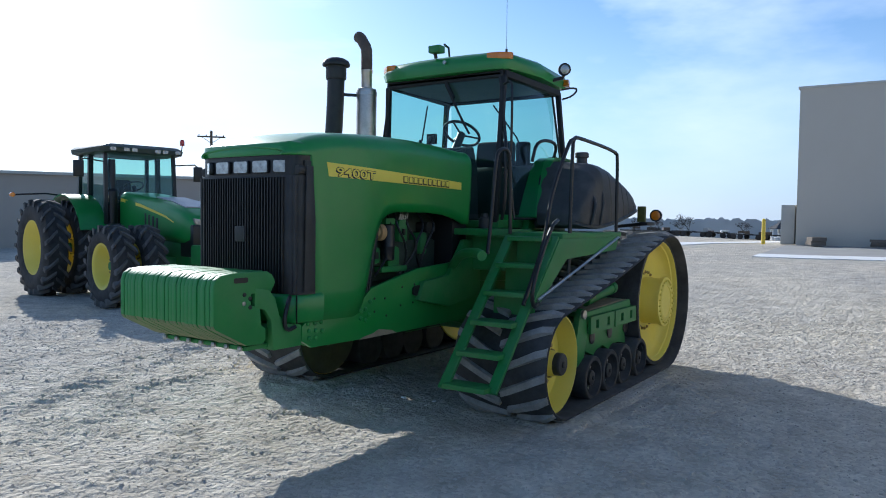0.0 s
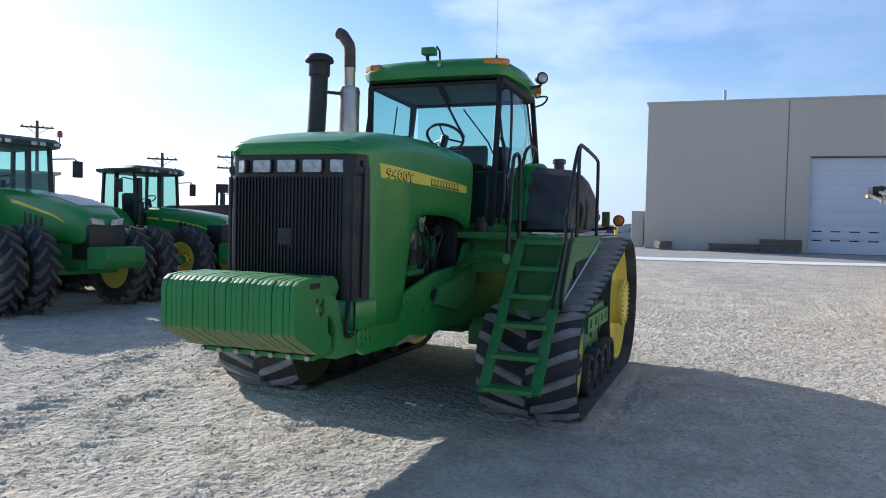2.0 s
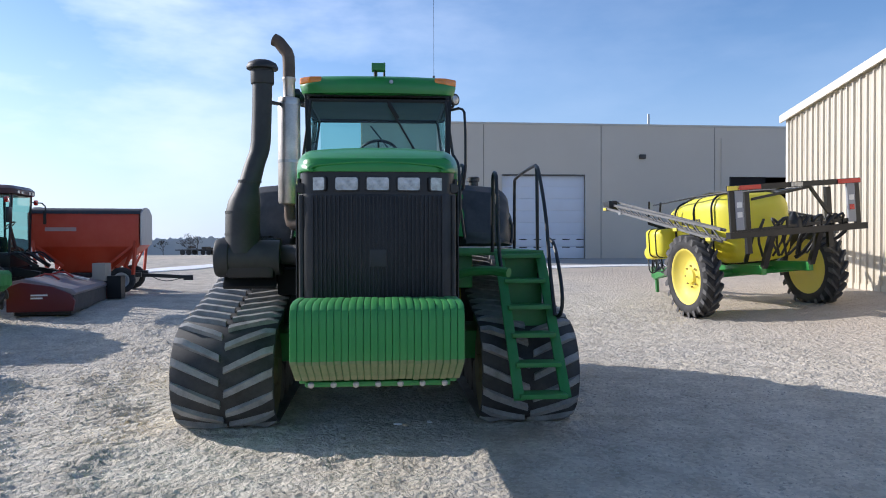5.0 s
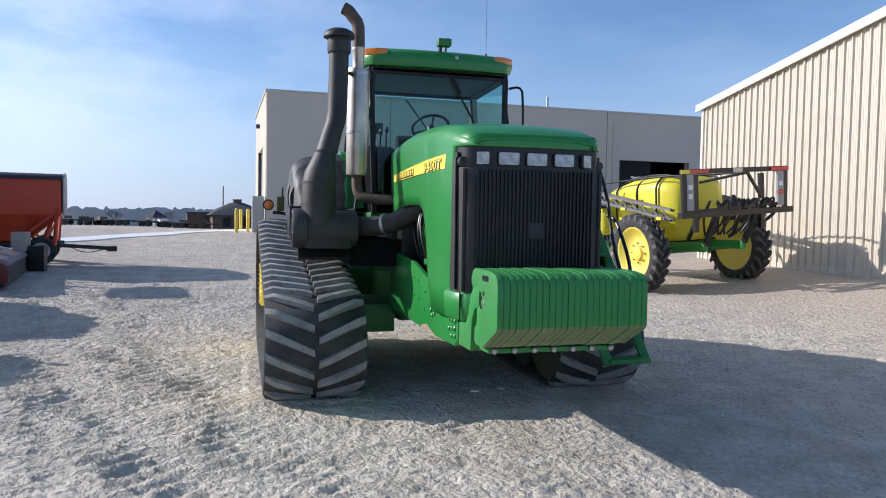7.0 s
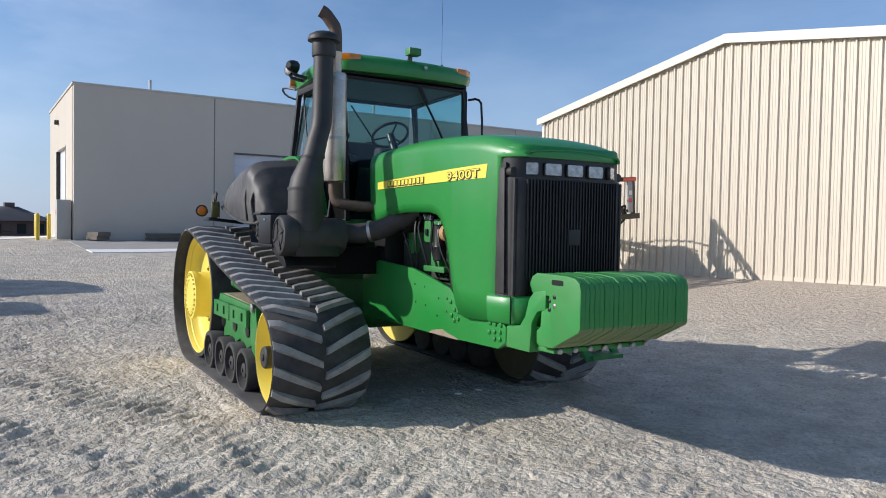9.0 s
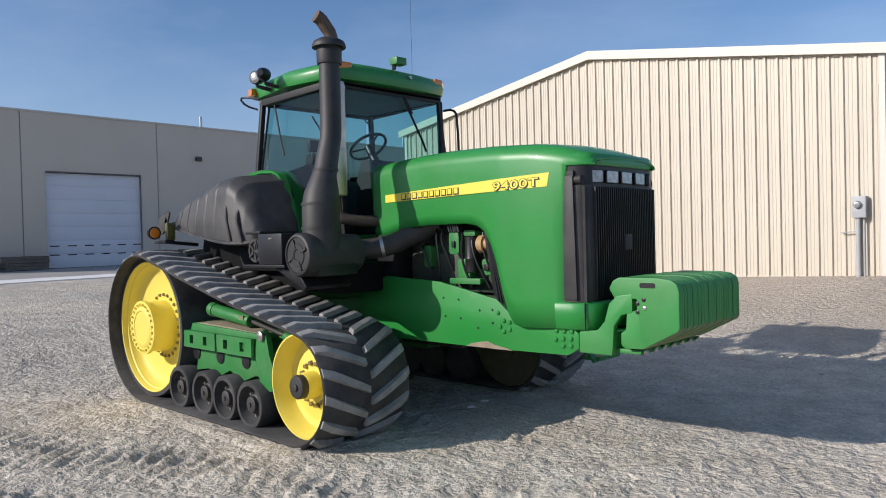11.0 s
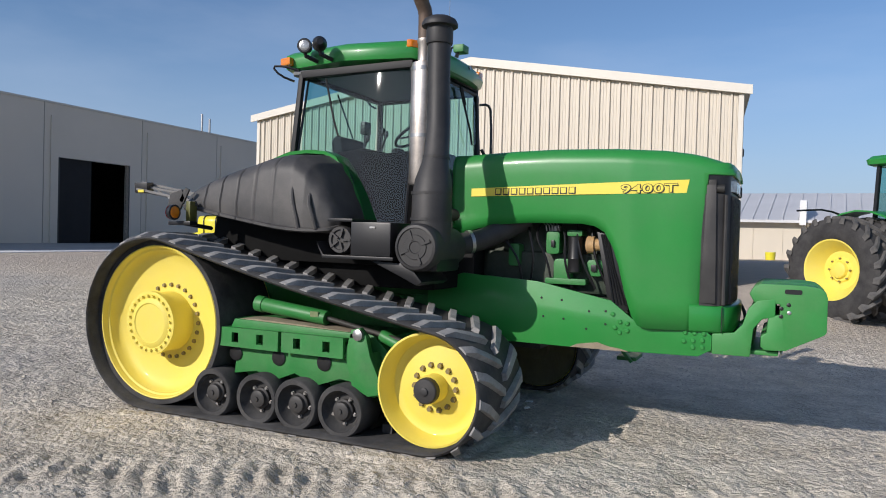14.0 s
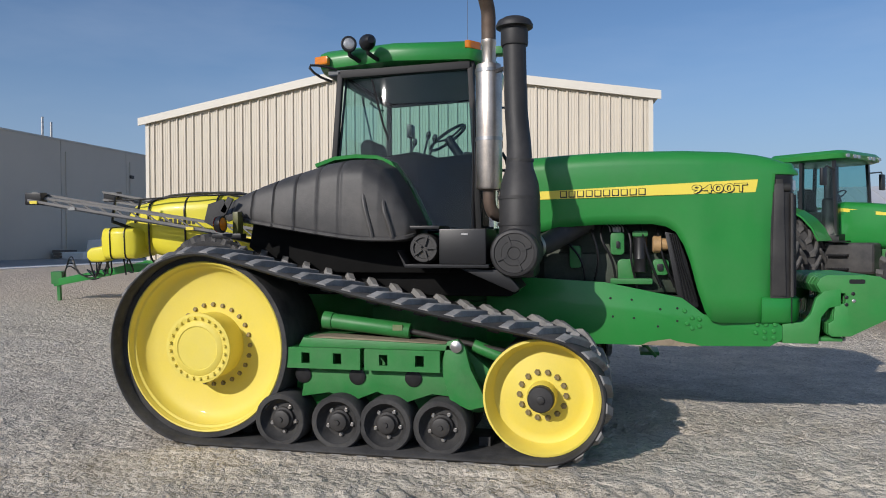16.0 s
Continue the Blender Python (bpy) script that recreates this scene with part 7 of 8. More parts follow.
        part("beacon", bm, REDL, bc, "red beacon")
    cb.location.x, rf.location.x = cabx, cabx
    if not modern or cabx:
        cb.scale.x, rf.scale.x = 0.84, 0.84
        cb.location.x, rf.location.x = 0.12 + cabx * 0.6, 0.12 + cabx * 0.6
    return r


row_tractor("green wheeled tractor with dual yellow wheels and front weights", (-1.65, -11.45, gz(-1.65, -11.45) - 0.02), 80.6, roofmat=mat("dark_roof", (0.03, 0.05, 0.04), 0.4, var=0.1), beacon=True, stack_side=-1, size=1.04)
row_tractor("older green wheeled tractor with single yellow front wheels", (-4.5, -10.35, gz(-4.5, -10.35)), 87.5, duals_f=False, modern=False, roofmat=MATS["dark_roof"], size=0.868, wb=2.80, Rf=0.82)
row_tractor("green wheeled tractor with dual rear wheels beside the shed", (7.0, 9.85, gz(7.0, 9.85) - 0.05), -40.0, duals_f=True, roofmat=GREEN, size=0.985, cabx=0.30, dual=1.80, guards=True)

# ---- windrower with its wide header ----
RED = mat("implement_red", (0.36, 0.018, 0.014), 0.45, var=0.12, scale=2, dust=0.15, dscale=2.0, dustcol=(0.30, 0.2, 0.16))
MAROON = mat("header_maroon", (0.10, 0.018, 0.02), 0.55, var=0.15, scale=3, dust=0.2, dscale=2.0, dustcol=(0.3, 0.25, 0.22))
CURTAIN = mat("header_curtain", (0.06, 0.055, 0.055), 0.85, var=0.2, scale=3, bump=0.2, bscale=30, dust=0.1)
wr = root("windrower", (-8.3, -9.55, gz(-8.3, -9.55) - 0.06), "dark windrower with red mowing header in front", "windrower", rz=95)
wr.scale = (0.92, 0.92, 0.92)
for s in (-1, 1):
    farm_wheel(wr, 0.2, s * 1.35, s, 0.80, 0.48, 0.40, MAROON, 18)
    farm_wheel(wr, -3.0, s * 1.1, s, 0.50, 0.32, 0.25, MAROON, 14)
bm = B()
prism(bm, [(-3.6, 0.9), (-3.6, 1.75), (-2.6, 1.95), (-0.4, 2.0), (-0.4, 0.9)], -0.75, 0.75)
part("engine_hood", bm, MAROON, wr, "dark red engine hood", bevel=0.06, seg=3)
bm = B()
box(bm, -3.3, 1.3, -0.9, 0.9, 0.70, 0.95)
part("chassis", bm, BLACK_S, wr, bevel=0.03)
bm = B()
box(bm, -0.3, 1.25, -0.85, 0.85, 0.95, 1.32)
wc = part("cab_base", bm, BLACK_S, wr, bevel=0.04)
for s in (-1, 1):
    for x0, x1 in ((-0.28, -0.2), (1.22, 1.30), (0.45, 0.45)):
        bm = B()
        beam(bm, (x0, s * 0.82, 1.3), (x1, s * 0.78, 2.75), 0.06, 0.06, (0, 1, 0))
        part("cab_post", bm, BLACK_S, wc)
    bm = B()
    v = [bm.verts.new(p) for p in ((-0.28, s * 0.82, 1.32), (1.22, s * 0.82, 1.32), (1.30, s * 0.78, 2.75), (-0.2, s * 0.78, 2.75))]
    bm.faces.new(v)
    part("side_glass", bm, GLASS, wc).visible_shadow = False
bm = B()
v = [bm.verts.new(p) for p in ((1.24, -0.80, 1.32), (1.24, 0.80, 1.32), (1.32, 0.76, 2.75), (1.32, -0.76, 2.75))]
bm.faces.new(v)
part("windshield", bm, GLASS, wc).visible_shadow = False
bm = B()
secs = []
for z, g in ((2.74, 0.0), (2.78, 0.10), (2.90, 0.10), (2.98, -0.02), (3.0, -0.2)):
    secs.append([(x, y, z) for x, y in rounded(-0.35 - g, 1.42 + g, -0.88 - g, 0.88 + g, 0.25, 4)])
loft(bm, secs)
wrf = part("cab_roof", bm, mat("dark_maroon", (0.07, 0.02, 0.02), 0.4), wr, sharp=50)
wc.scale.y, wrf.scale.y = 0.80, 0.80
wc.scale.x, wrf.scale.x = 0.76, 0.70
wc.location.x, wrf.location.x = 0.30, 0.32
for y in (-0.6, -0.3, 0.3, 0.6):
    bm = B()
    prism(bm, rounded(y - 0.07, y + 0.07, 2.79, 2.86, 0.02, 2), 1.50, 1.54, "yz")
    part("roof_lamp", bm, LENS, wrf)
for s in (-1, 1):
    bm = B()
    tube(bm, [(1.25, s * 0.85, 2.62), (1.45, s * 1.15, 2.62), (1.45, s * 1.22, 2.30)], 0.018, 6, 1)
    ma = part("mirror_arm", bm, BLACK_S, wr)
    bm = B()
    box(bm, 1.41, 1.48, s * 1.22 - 0.11, s * 1.22 + 0.11, 2.05, 2.42)
    part("mirror", bm, BLACK_S, ma, bevel=0.02)
    bm = B()
    lathe(bm, (1.30, s * 0.95, 2.62), (1, 0, 0), [(-0.04, 0.07), (0.03, 0.07)], 12)
    part("marker_lamp", bm, REDL, wr)
bm = B()
prism(bm, [(0.15, 1.32), (0.1, 2.1), (0.25, 2.15), (0.4, 1.72), (0.75, 1.70), (0.75, 1.32)], -0.25, 0.25)
part("seat", bm, SEATC, wc, bevel=0.05)
bm = B()
c = Vector((0.92, 0, 2.0))
d, s_, t_ = axes_of((-0.5, 0, 0.85))
tube(bm, [c + s_ * 0.18 * math.cos(k * math.pi / 9) + t_ * 0.18 * math.sin(k * math.pi / 9) for k in range(19)], 0.016, 6)
cyl(bm, c, (1.1, 0, 1.4), 0.05)
part("steering_wheel", bm, BLACK_S, wc)
bm = B()
tube(bm, [(-0.95, -0.6, 1.95), (-0.95, -0.6, 2.62)], 0.04, 10)
box(bm, -0.92, -0.62, -0.7, -0.5, 2.36, 2.62)
box(bm, -0.82, -0.72, -0.64, -0.56, 1.95, 2.40)
part("exhaust", bm, BLACK_S, wr)
for y in (-0.7, 0.7):
    bm = B()
    tube(bm, [(-0.62, y, 1.95), (-0.62, y, 2.32), (-0.10, y, 2.32), (-0.10, y, 1.95)], 0.016, 6)
    part("guard_rail", bm, BLACK_S, wr)
for s in (-1, 1):
    bm = B()
    beam(bm, (1.1, s * 0.6, 0.9), (1.9, s * 0.6, 0.75), 0.16, 0.18)
    beam(bm, (1.2, s * 0.5, 1.35), (1.8, s * 0.4, 0.95), 0.08, 0.08)
    part("lift_arm", bm, BLACK_S, wr)
for k in range(8):
    rr = random.Random(k)
    bm = B()
    y = -0.9 + 0.25 * k
    tube(bm, [(1.2, y, 1.25), (1.5, y + rr.uniform(-.2, .2), 1.35), (1.8, y + rr.uniform(-.3, .3), 1.05)], 0.02, 6, 2)
    part("hose", bm, BLACK_S, wr)
# header, facing the same way
hd = root("mowing_header", (-7.6, -7.13, gz(-7.6, -7.13) - 0.05), "red mowing header with dark curtain on the windrower", "header", rz=98.4)
hd.scale = (0.75, 0.75, 0.75)
bm = B()
prism(bm, [(-0.75, 0.30), (-0.75, 0.95), (-0.45, 1.02), (0.75, 0.72), (0.85, 0.62), (0.80, 0.55), (-0.4, 0.55), (-0.4, 0.30)], -2.05, 2.05)
part("deck", bm, mat("deck_grey", (0.22, 0.19, 0.20), 0.5, var=0.15, scale=2, dust=0.15), hd, "grey-maroon deck", bevel=0.02)
for s in (-1, 1):
    bm = B()
    prism(bm, [(-0.85, 0.12), (-0.85, 0.80), (-0.5, 0.93), (0.3, 0.80), (0.72, 0.60), (0.85, 0.40), (0.80, 0.12)], s * 2.05, s * 2.20)
    es = part("end_shield", bm, mat("shield_red", (0.12, 0.010, 0.012), 0.5, var=0.15, scale=2), hd, "dark red end shield with worn white lettering", bevel=0.03)
    for k, (z, l) in enumerate(((0.55, 0.42), (0.47, 0.30))):
        bm = B()
        y = s * 2.2025
        box(bm, -0.25, -0.25 + l, min(y, y + s * 0.002), max(y, y + s * 0.002), z, z + 0.045)
        part("lettering_bar", bm, WHITE, es)
bm = B()
box(bm, 0.74, 0.80, -2.04, 2.04, 0.12, 0.62)
part("curtain", bm, CURTAIN, hd, "hanging black curtain")
bm = B()
box(bm, -0.70, 0.72, -2.04, 2.04, 0.02, 0.20)
part("cutter_bed", bm, DARK, hd)
for s in (-0.6, 0.7):
    bm = B()
    tube(bm, [(-0.6, s, 0.98), (-0.2, s * 1.2, 1.12), (0.1, s * 1.2, 0.92)], 0.03, 6, 1)
    part("deck_pipe", bm, RED, hd)
bm = B()
beam(bm, (-0.55, 1.2, 1.06), (0.55, 0.75, 0.84), 0.14, 0.05)
part("pale_board", bm, SLAB, hd)

# pale crate beside the header
bm = B()
box(bm, -0.2, 0.2, -0.11, 0.21, 0.44, 0.88)
ob = solo("pale_crate", bm, mat("crate_tan", (0.42, 0.37, 0.31), 0.8, var=0.1), "pale tan box on a dark stand", "box", bevel=0.02)
ob.matrix_basis = pose(-9.3, -6.95, gz(-9.3, -6.95))
bm = B()
for sx in (-0.12, 0.12):
    for sy in (-0.06, 0.14):
        box(bm, sx - 0.04, sx + 0.04, sy - 0.04, sy + 0.04, 0.0, 0.44)
box(bm, -0.15, 0.15, 0.23, 0.56, 0.0, 0.56)
part("stand", bm, BLACK_S, ob)

# ---- red grain cart ----
CART = mat("cart_red", (0.55, 0.045, 0.012), 0.42, var=0.08, scale=1.5, dust=0.10, dscale=1.5, dustcol=(0.4, 0.22, 0.15))
gc = root("grain_cart", (-10.6, -8.16, gz(-10.6, -8.16) - 0.04), "orange-red hopper grain cart with rolled black tarp", "cart", rz=100)
gc.scale = (0.795, 0.795, 0.795)
bm = B()
CR = -0.85      # rear end of the hopper
top = [(x, y, 2.62) for x, y in ((CR, -1.35), (2.3, -1.35), (2.3, 1.35), (CR, 1.35))]
mid = [(x, y, 1.55) for x, y in ((CR, -1.35), (2.3, -1.35), (2.3, 1.35), (CR, 1.35))]
low = [(x, y, 0.72) for x, y in ((0.1, -0.9), (1.3, -0.9), (1.3, 0.5), (0.1, 0.5))]
loft(bm, [low, mid, top])
bx = part("hopper", bm, CART, gc, "orange-red sloped hopper", bevel=0.02)
for s in (-1, 1):
    bm = B()
    y = s * 1.352
    box(bm, -0.45, 0.45, min(y, y + s * 0.003), max(y, y + s * 0.003), 2.05, 2.17)
    part("lettering_bar", bm, mat("faded_white", (0.42, 0.28, 0.26), 0.6), bx)
bm = B()
loft(bm, [[(x, y, z) for y, z in ((-1.40, 2.60), (1.40, 2.60), (1.35, 2.70), (0.7, 2.80), (0, 2.83), (-0.7, 2.80), (-1.35, 2.70))] for x in (CR - 0.04, 2.34)])
part("tarp", bm, mat("black_tarp", (0.03, 0.03, 0.032), 0.6, var=0.2, scale=2, bump=0.2, bscale=12), gc, "rolled black tarp", sharp=60)
for x in (CR - 0.06, 2.36):
    bm = B()
    prism(bm, [(-1.38, 1.6), (1.38, 1.6), (1.38, 2.62), (0.7, 2.82), (0, 2.86), (-0.7, 2.82), (-1.38, 2.62)], x - 0.02, x + 0.02, "yz")
    part("end_cap", bm, mat("end_grey", (0.40, 0.38, 0.37), 0.5, var=0.1), gc)
for s in (-1, 1):
    for x, e in ((-0.35, -0.45), (1.75, 0.45)):
        bm = B()
        beam(bm, (x, s * 1.0, 0.65), (x + e * 0.9, s * 1.32, 1.65), 0.08, 0.08)
        beam(bm, (x + e * 0.8, s * 1.30, 0.65), (x + e, s * 1.34, 1.75), 0.10, 0.08)
        beam(bm, (x, s * 1.0, 0.65), (x - e * 0.6, s * 0.85, 0.9), 0.07, 0.07)
        beam(bm, (x - e * 0.9, s * 1.30, 0.95), (x + e * 0.75, s * 1.33, 1.58), 0.07, 0.07)
        part("strut", bm, CART, gc)
        farm_wheel(gc, x, s * 1.18, s, 0.47, 0.32, 0.24, WHITE_RIM, 14, lugs=False, deep=0.05)
bm = B()
box(bm, -0.9, 2.3, -0.95, -0.80, 0.55, 0.70)
box(bm, -0.9, 2.3, 0.80, 0.95, 0.55, 0.70)
for x in (-0.35, 1.75):
    box(bm, x - 0.06, x + 0.06, -1.1, 1.1, 0.42, 0.54)
part("running_gear", bm, BLACK_S, gc, bevel=0.01)
bm = B()
beam(bm, (2.2, 0.0, 0.58), (3.7, 0.0, 0.48), 0.10, 0.12)
box(bm, 3.55, 3.86, -0.10, 0.10, 0.38, 0.55)
tube(bm, [(2.3, 0.15, 0.62), (2.9, 0.2, 0.30), (3.5, 0.1, 0.45)], 0.015, 6, 2)
part("tongue", bm, BLACK_S, gc)

# ---- yellow pull-type sprayer ----
SPY = mat("sprayer_yellow", (0.80, 0.70, 0.03), 0.4, var=0.06, scale=1.5, dust=0.06, dscale=2.0, coat=0.1)
sp = root("field_sprayer", (-4.88, 7.69, gz(-4.88, 7.69) - 0.05), "yellow pull-type field sprayer with folded booms", "sprayer", rz=186.0)
sp.rotation_euler.x = radians(-4.0)
for s in (-1, 1):
    farm_wheel(sp, 0, s * 1.36, s, 0.85, 0.36, 0.56, YELLOW, 22, deep=0.06)
bm = B()
cyl(bm, (0, -1.4, 0.85), (0, 1.4, 0.85), 0.08)
for s in (-1, 1):
    beam(bm, (-1.1, s * 0.5, 0.95), (2.4, s * 0.4, 0.90), 0.10, 0.18)
beam(bm, (2.3, 0.4, 0.90), (4.35, 0.0, 0.52), 0.10, 0.16)
beam(bm, (2.3, -0.4, 0.90), (4.35, 0.0, 0.52), 0.10, 0.16)
part("frame", bm, GREEN, sp, "green sprayer frame", bevel=0.008)
bm = B()
secs = []
for x, w, z0, z1 in ((-0.42, 0.50, 1.25, 2.15), (-0.30, 0.66, 1.08, 2.40), (0.2, 0.78, 1.02, 2.46), (1.2, 0.78, 1.12, 2.42), (2.0, 0.74, 1.30, 2.26), (2.22, 0.62, 1.45, 2.06)):
    secs.append([(x, y, z) for y, z in rounded(-w, w, z0, z1, 0.30, 6)])
loft(bm, secs)
tk = part("tank", bm, SPY, sp, "large rounded yellow tank", sharp=60)
for s in (-1, 1):
    for k in range(8):
        bm = B()
        x = 1.35 - k * 0.10
        y = s * 0.784
        box(bm, x - 0.07, x, min(y, y + s * 0.003), max(y, y + s * 0.003), 1.86, 1.98)
        part("brand_block", bm, mat("faded_black", (0.05, 0.05, 0.04), 0.6), tk)
for x in (0.1, 0.8, 1.6):
    bm = B()
    zt_ = 2.47 - 0.08 * max(0.0, x - 0.2)
    pts = [(x, y, z) for y, z in rounded(-0.80, 0.80, 1.02, zt_, 0.31, 6)]
    tube(bm, pts + pts[:1], 0.022, 6)
    part("tank_strap", bm, BLACK_S, tk)
bm = B()
lathe(bm, (1.0, 0, 2.40), (0, 0, 1), [(0, 0.25), (0.08, 0.25), (0.10, 0.2)], 20)
part("tank_lid", bm, BLACK, tk)
bm = B()
for s in (-1, 1):
    tube(bm, [(-0.4, s * 0.45, 2.4), (0.3, s * 0.50, 2.54), (1.5, s * 0.50, 2.44), (2.2, s * 0.45, 2.1)], 0.025, 6, 1)
tube(bm, [(-0.3, -0.6, 2.2), (0.4, -0.75, 2.35), (1.5, -0.4, 2.48)], 0.02, 6, 1)
part("tank_hose", bm, BLACK_S, tk)
bm = B()
secs = []
for x, w in ((1.72, 0.42), (1.80, 0.54), (2.46, 0.54), (2.54, 0.44)):
    secs.append([(x, y + 0.62, z) for y, z in rounded(-w * 0.9, w * 0.9, 1.18 + (0.52 - w), 1.78 - (0.52 - w), 0.12, 4)])
loft(bm, secs)
t2 = part("rinse_tank", bm, SPY, sp, "small yellow rinse tank with black straps", sharp=60)
for x in (1.98, 2.30):
    bm = B()
    pts = [(x, y + 0.62, z) for y, z in rounded(-0.495, 0.495, 1.155, 1.805, 0.12, 3)]
    tube(bm, pts + pts[:1], 0.014, 6)
    part("strap", bm, BLACK_S, t2)
bm = B()
loft(bm, [[(x, y + 0.72, z) for y, z in rounded(-0.22, 0.22, z0, z1, 0.06, 3)] for x, z0, z1 in ((2.52, 1.12, 1.40), (2.6, 1.08, 1.42), (2.86, 1.08, 1.38), (2.93, 1.14, 1.32))])
part("handwash_tank", bm, SPY, sp, sharp=60)
rr = random.Random(3)
for k in range(12):
    bm = B()
    x, y = rr.uniform(2.1, 3.1), rr.uniform(0.2, 0.85)
    tube(bm, [(x, y, 1.15), (x + rr.uniform(-.2, .2), y + rr.uniform(-.1, .1), rr.uniform(0.6, 0.8)), (x + rr.uniform(.1, .5), y * 0.5, 0.85)], 0.016, 6, 2)
    part("hose", bm, BLACK_S, sp)
bm = B()
beam(bm, (4.25, 0.0, 0.55), (4.25, 0.0, 0.02), 0.07, 0.07)
box(bm, 4.12, 4.38, -0.08, 0.08, 0.50, 0.78)
box(bm, 4.15, 4.35, -0.10, 0.10, 0.0, 0.03)
part("jack_stand", bm, GREEN_D, sp)
for k in range(4):
    bm = B()
    tube(bm, [(4.1, 0.05, 0.65), (4.0 - 0.10 * k, 0.1 * k, 1.0 + 0.1 * k), (3.5, 0.15 * k, 0.5 + 0.05 * k), (2.8, 0.2, 0.85)], 0.014, 6, 2)
    part("hose", bm, BLACK_S, sp)
# rear frame that carries the booms, hanging a little askew
FX = -1.42
bm = B()
for y in (-1.30, 1.30):
    beam(bm, (FX, y, 1.62), (FX, y, 2.52), 0.10, 0.06, (1, 0, 0))
for y in (-0.75, 0.95):
    beam(bm, (FX + 0.08, y, 1.30), (FX + 0.08, y, 2.44), 0.10, 0.08, (1, 0, 0))
beam(bm, (FX, -1.36, 2.52), (FX, 1.36, 2.52), 0.09, 0.10)
beam(bm, (FX, -1.46, 1.66), (FX, 1.40, 1.66), 0.14, 0.12)
beam(bm, (FX, -1.25, 1.80), (FX, 1.25, 1.72), 0.05, 0.06)
beam(bm, (FX + 0.05, -0.35, 2.48), (FX + 0.05, -0.80, 1.85), 0.05, 0.05)
beam(bm, (FX + 0.05, 0.85, 2.30), (FX + 0.05, -0.35, 2.46), 0.05, 0.05)
for s in (-1, 1):
    beam(bm, (-1.1, s * 0.5, 1.0), (FX, s * 0.5, 1.66), 0.10, 0.10)
    beam(bm, (-0.6, s * 0.55, 1.1), (FX, s * 0.9, 1.70), 0.07, 0.07)
bf = part("boom_frame", bm, BLACK_S, sp, "black rear boom frame")
for y, mt in ((-1.10, REDL), (0.98, REDL), (1.30, DECAL), (0.0, LENS)):
    bm = B()
    box(bm, FX - 0.065, FX - 0.051, y - (0.26 if mt is REDL else 0.14), y + (0.22 if mt is REDL else 0.10), 2.48, 2.56)
    part("reflector", bm, mt, bf)
for y in (-1.16, 1.17):
    bm = B()
    box(bm, FX - 0.045, FX + 0.0, y - 0.08, y + 0.08, 1.75, 2.47)
    part("grey_plate", bm, mat("plate_grey", (0.30, 0.31, 0.34), 0.5, var=0.1), bf)
    for z in (1.98, 2.16):
        bm = B()
        box(bm, FX - 0.052, FX - 0.046, y - 0.05, y + 0.05, z, z + 0.10)
        part("white_plate", bm, WHITE if z > 2.1 or y > 0 else REDL, bf)
rr = random.Random(9)
for k in range(14):
    bm = B()
    y = rr.uniform(-1, 1)
    tube(bm, [(FX, y, 1.70), (FX + rr.uniform(-.1, .1), y + rr.uniform(-.3, .3), 2.0), (FX + 0.1, y + rr.uniform(-.4, .4), 1.62), (FX + 0.4, y * .6, 1.2)], 0.024, 6, 2)
    part("hose", bm, BLACK_S, bf)
bm = B()
lathe(bm, (FX + 0.12, -0.05, 1.72), (0, 0, 1), [(0, 0.16), (0.14, 0.15), (0.22, 0.08), (0.30, 0.03)], 14)
part("pump", bm, BLACK_S, bf)
# folded booms along both sides
GREYB = mat("boom_grey", (0.16, 0.16, 0.16), 0.5, metal=0.3, var=0.2, scale=4, dust=0.15)
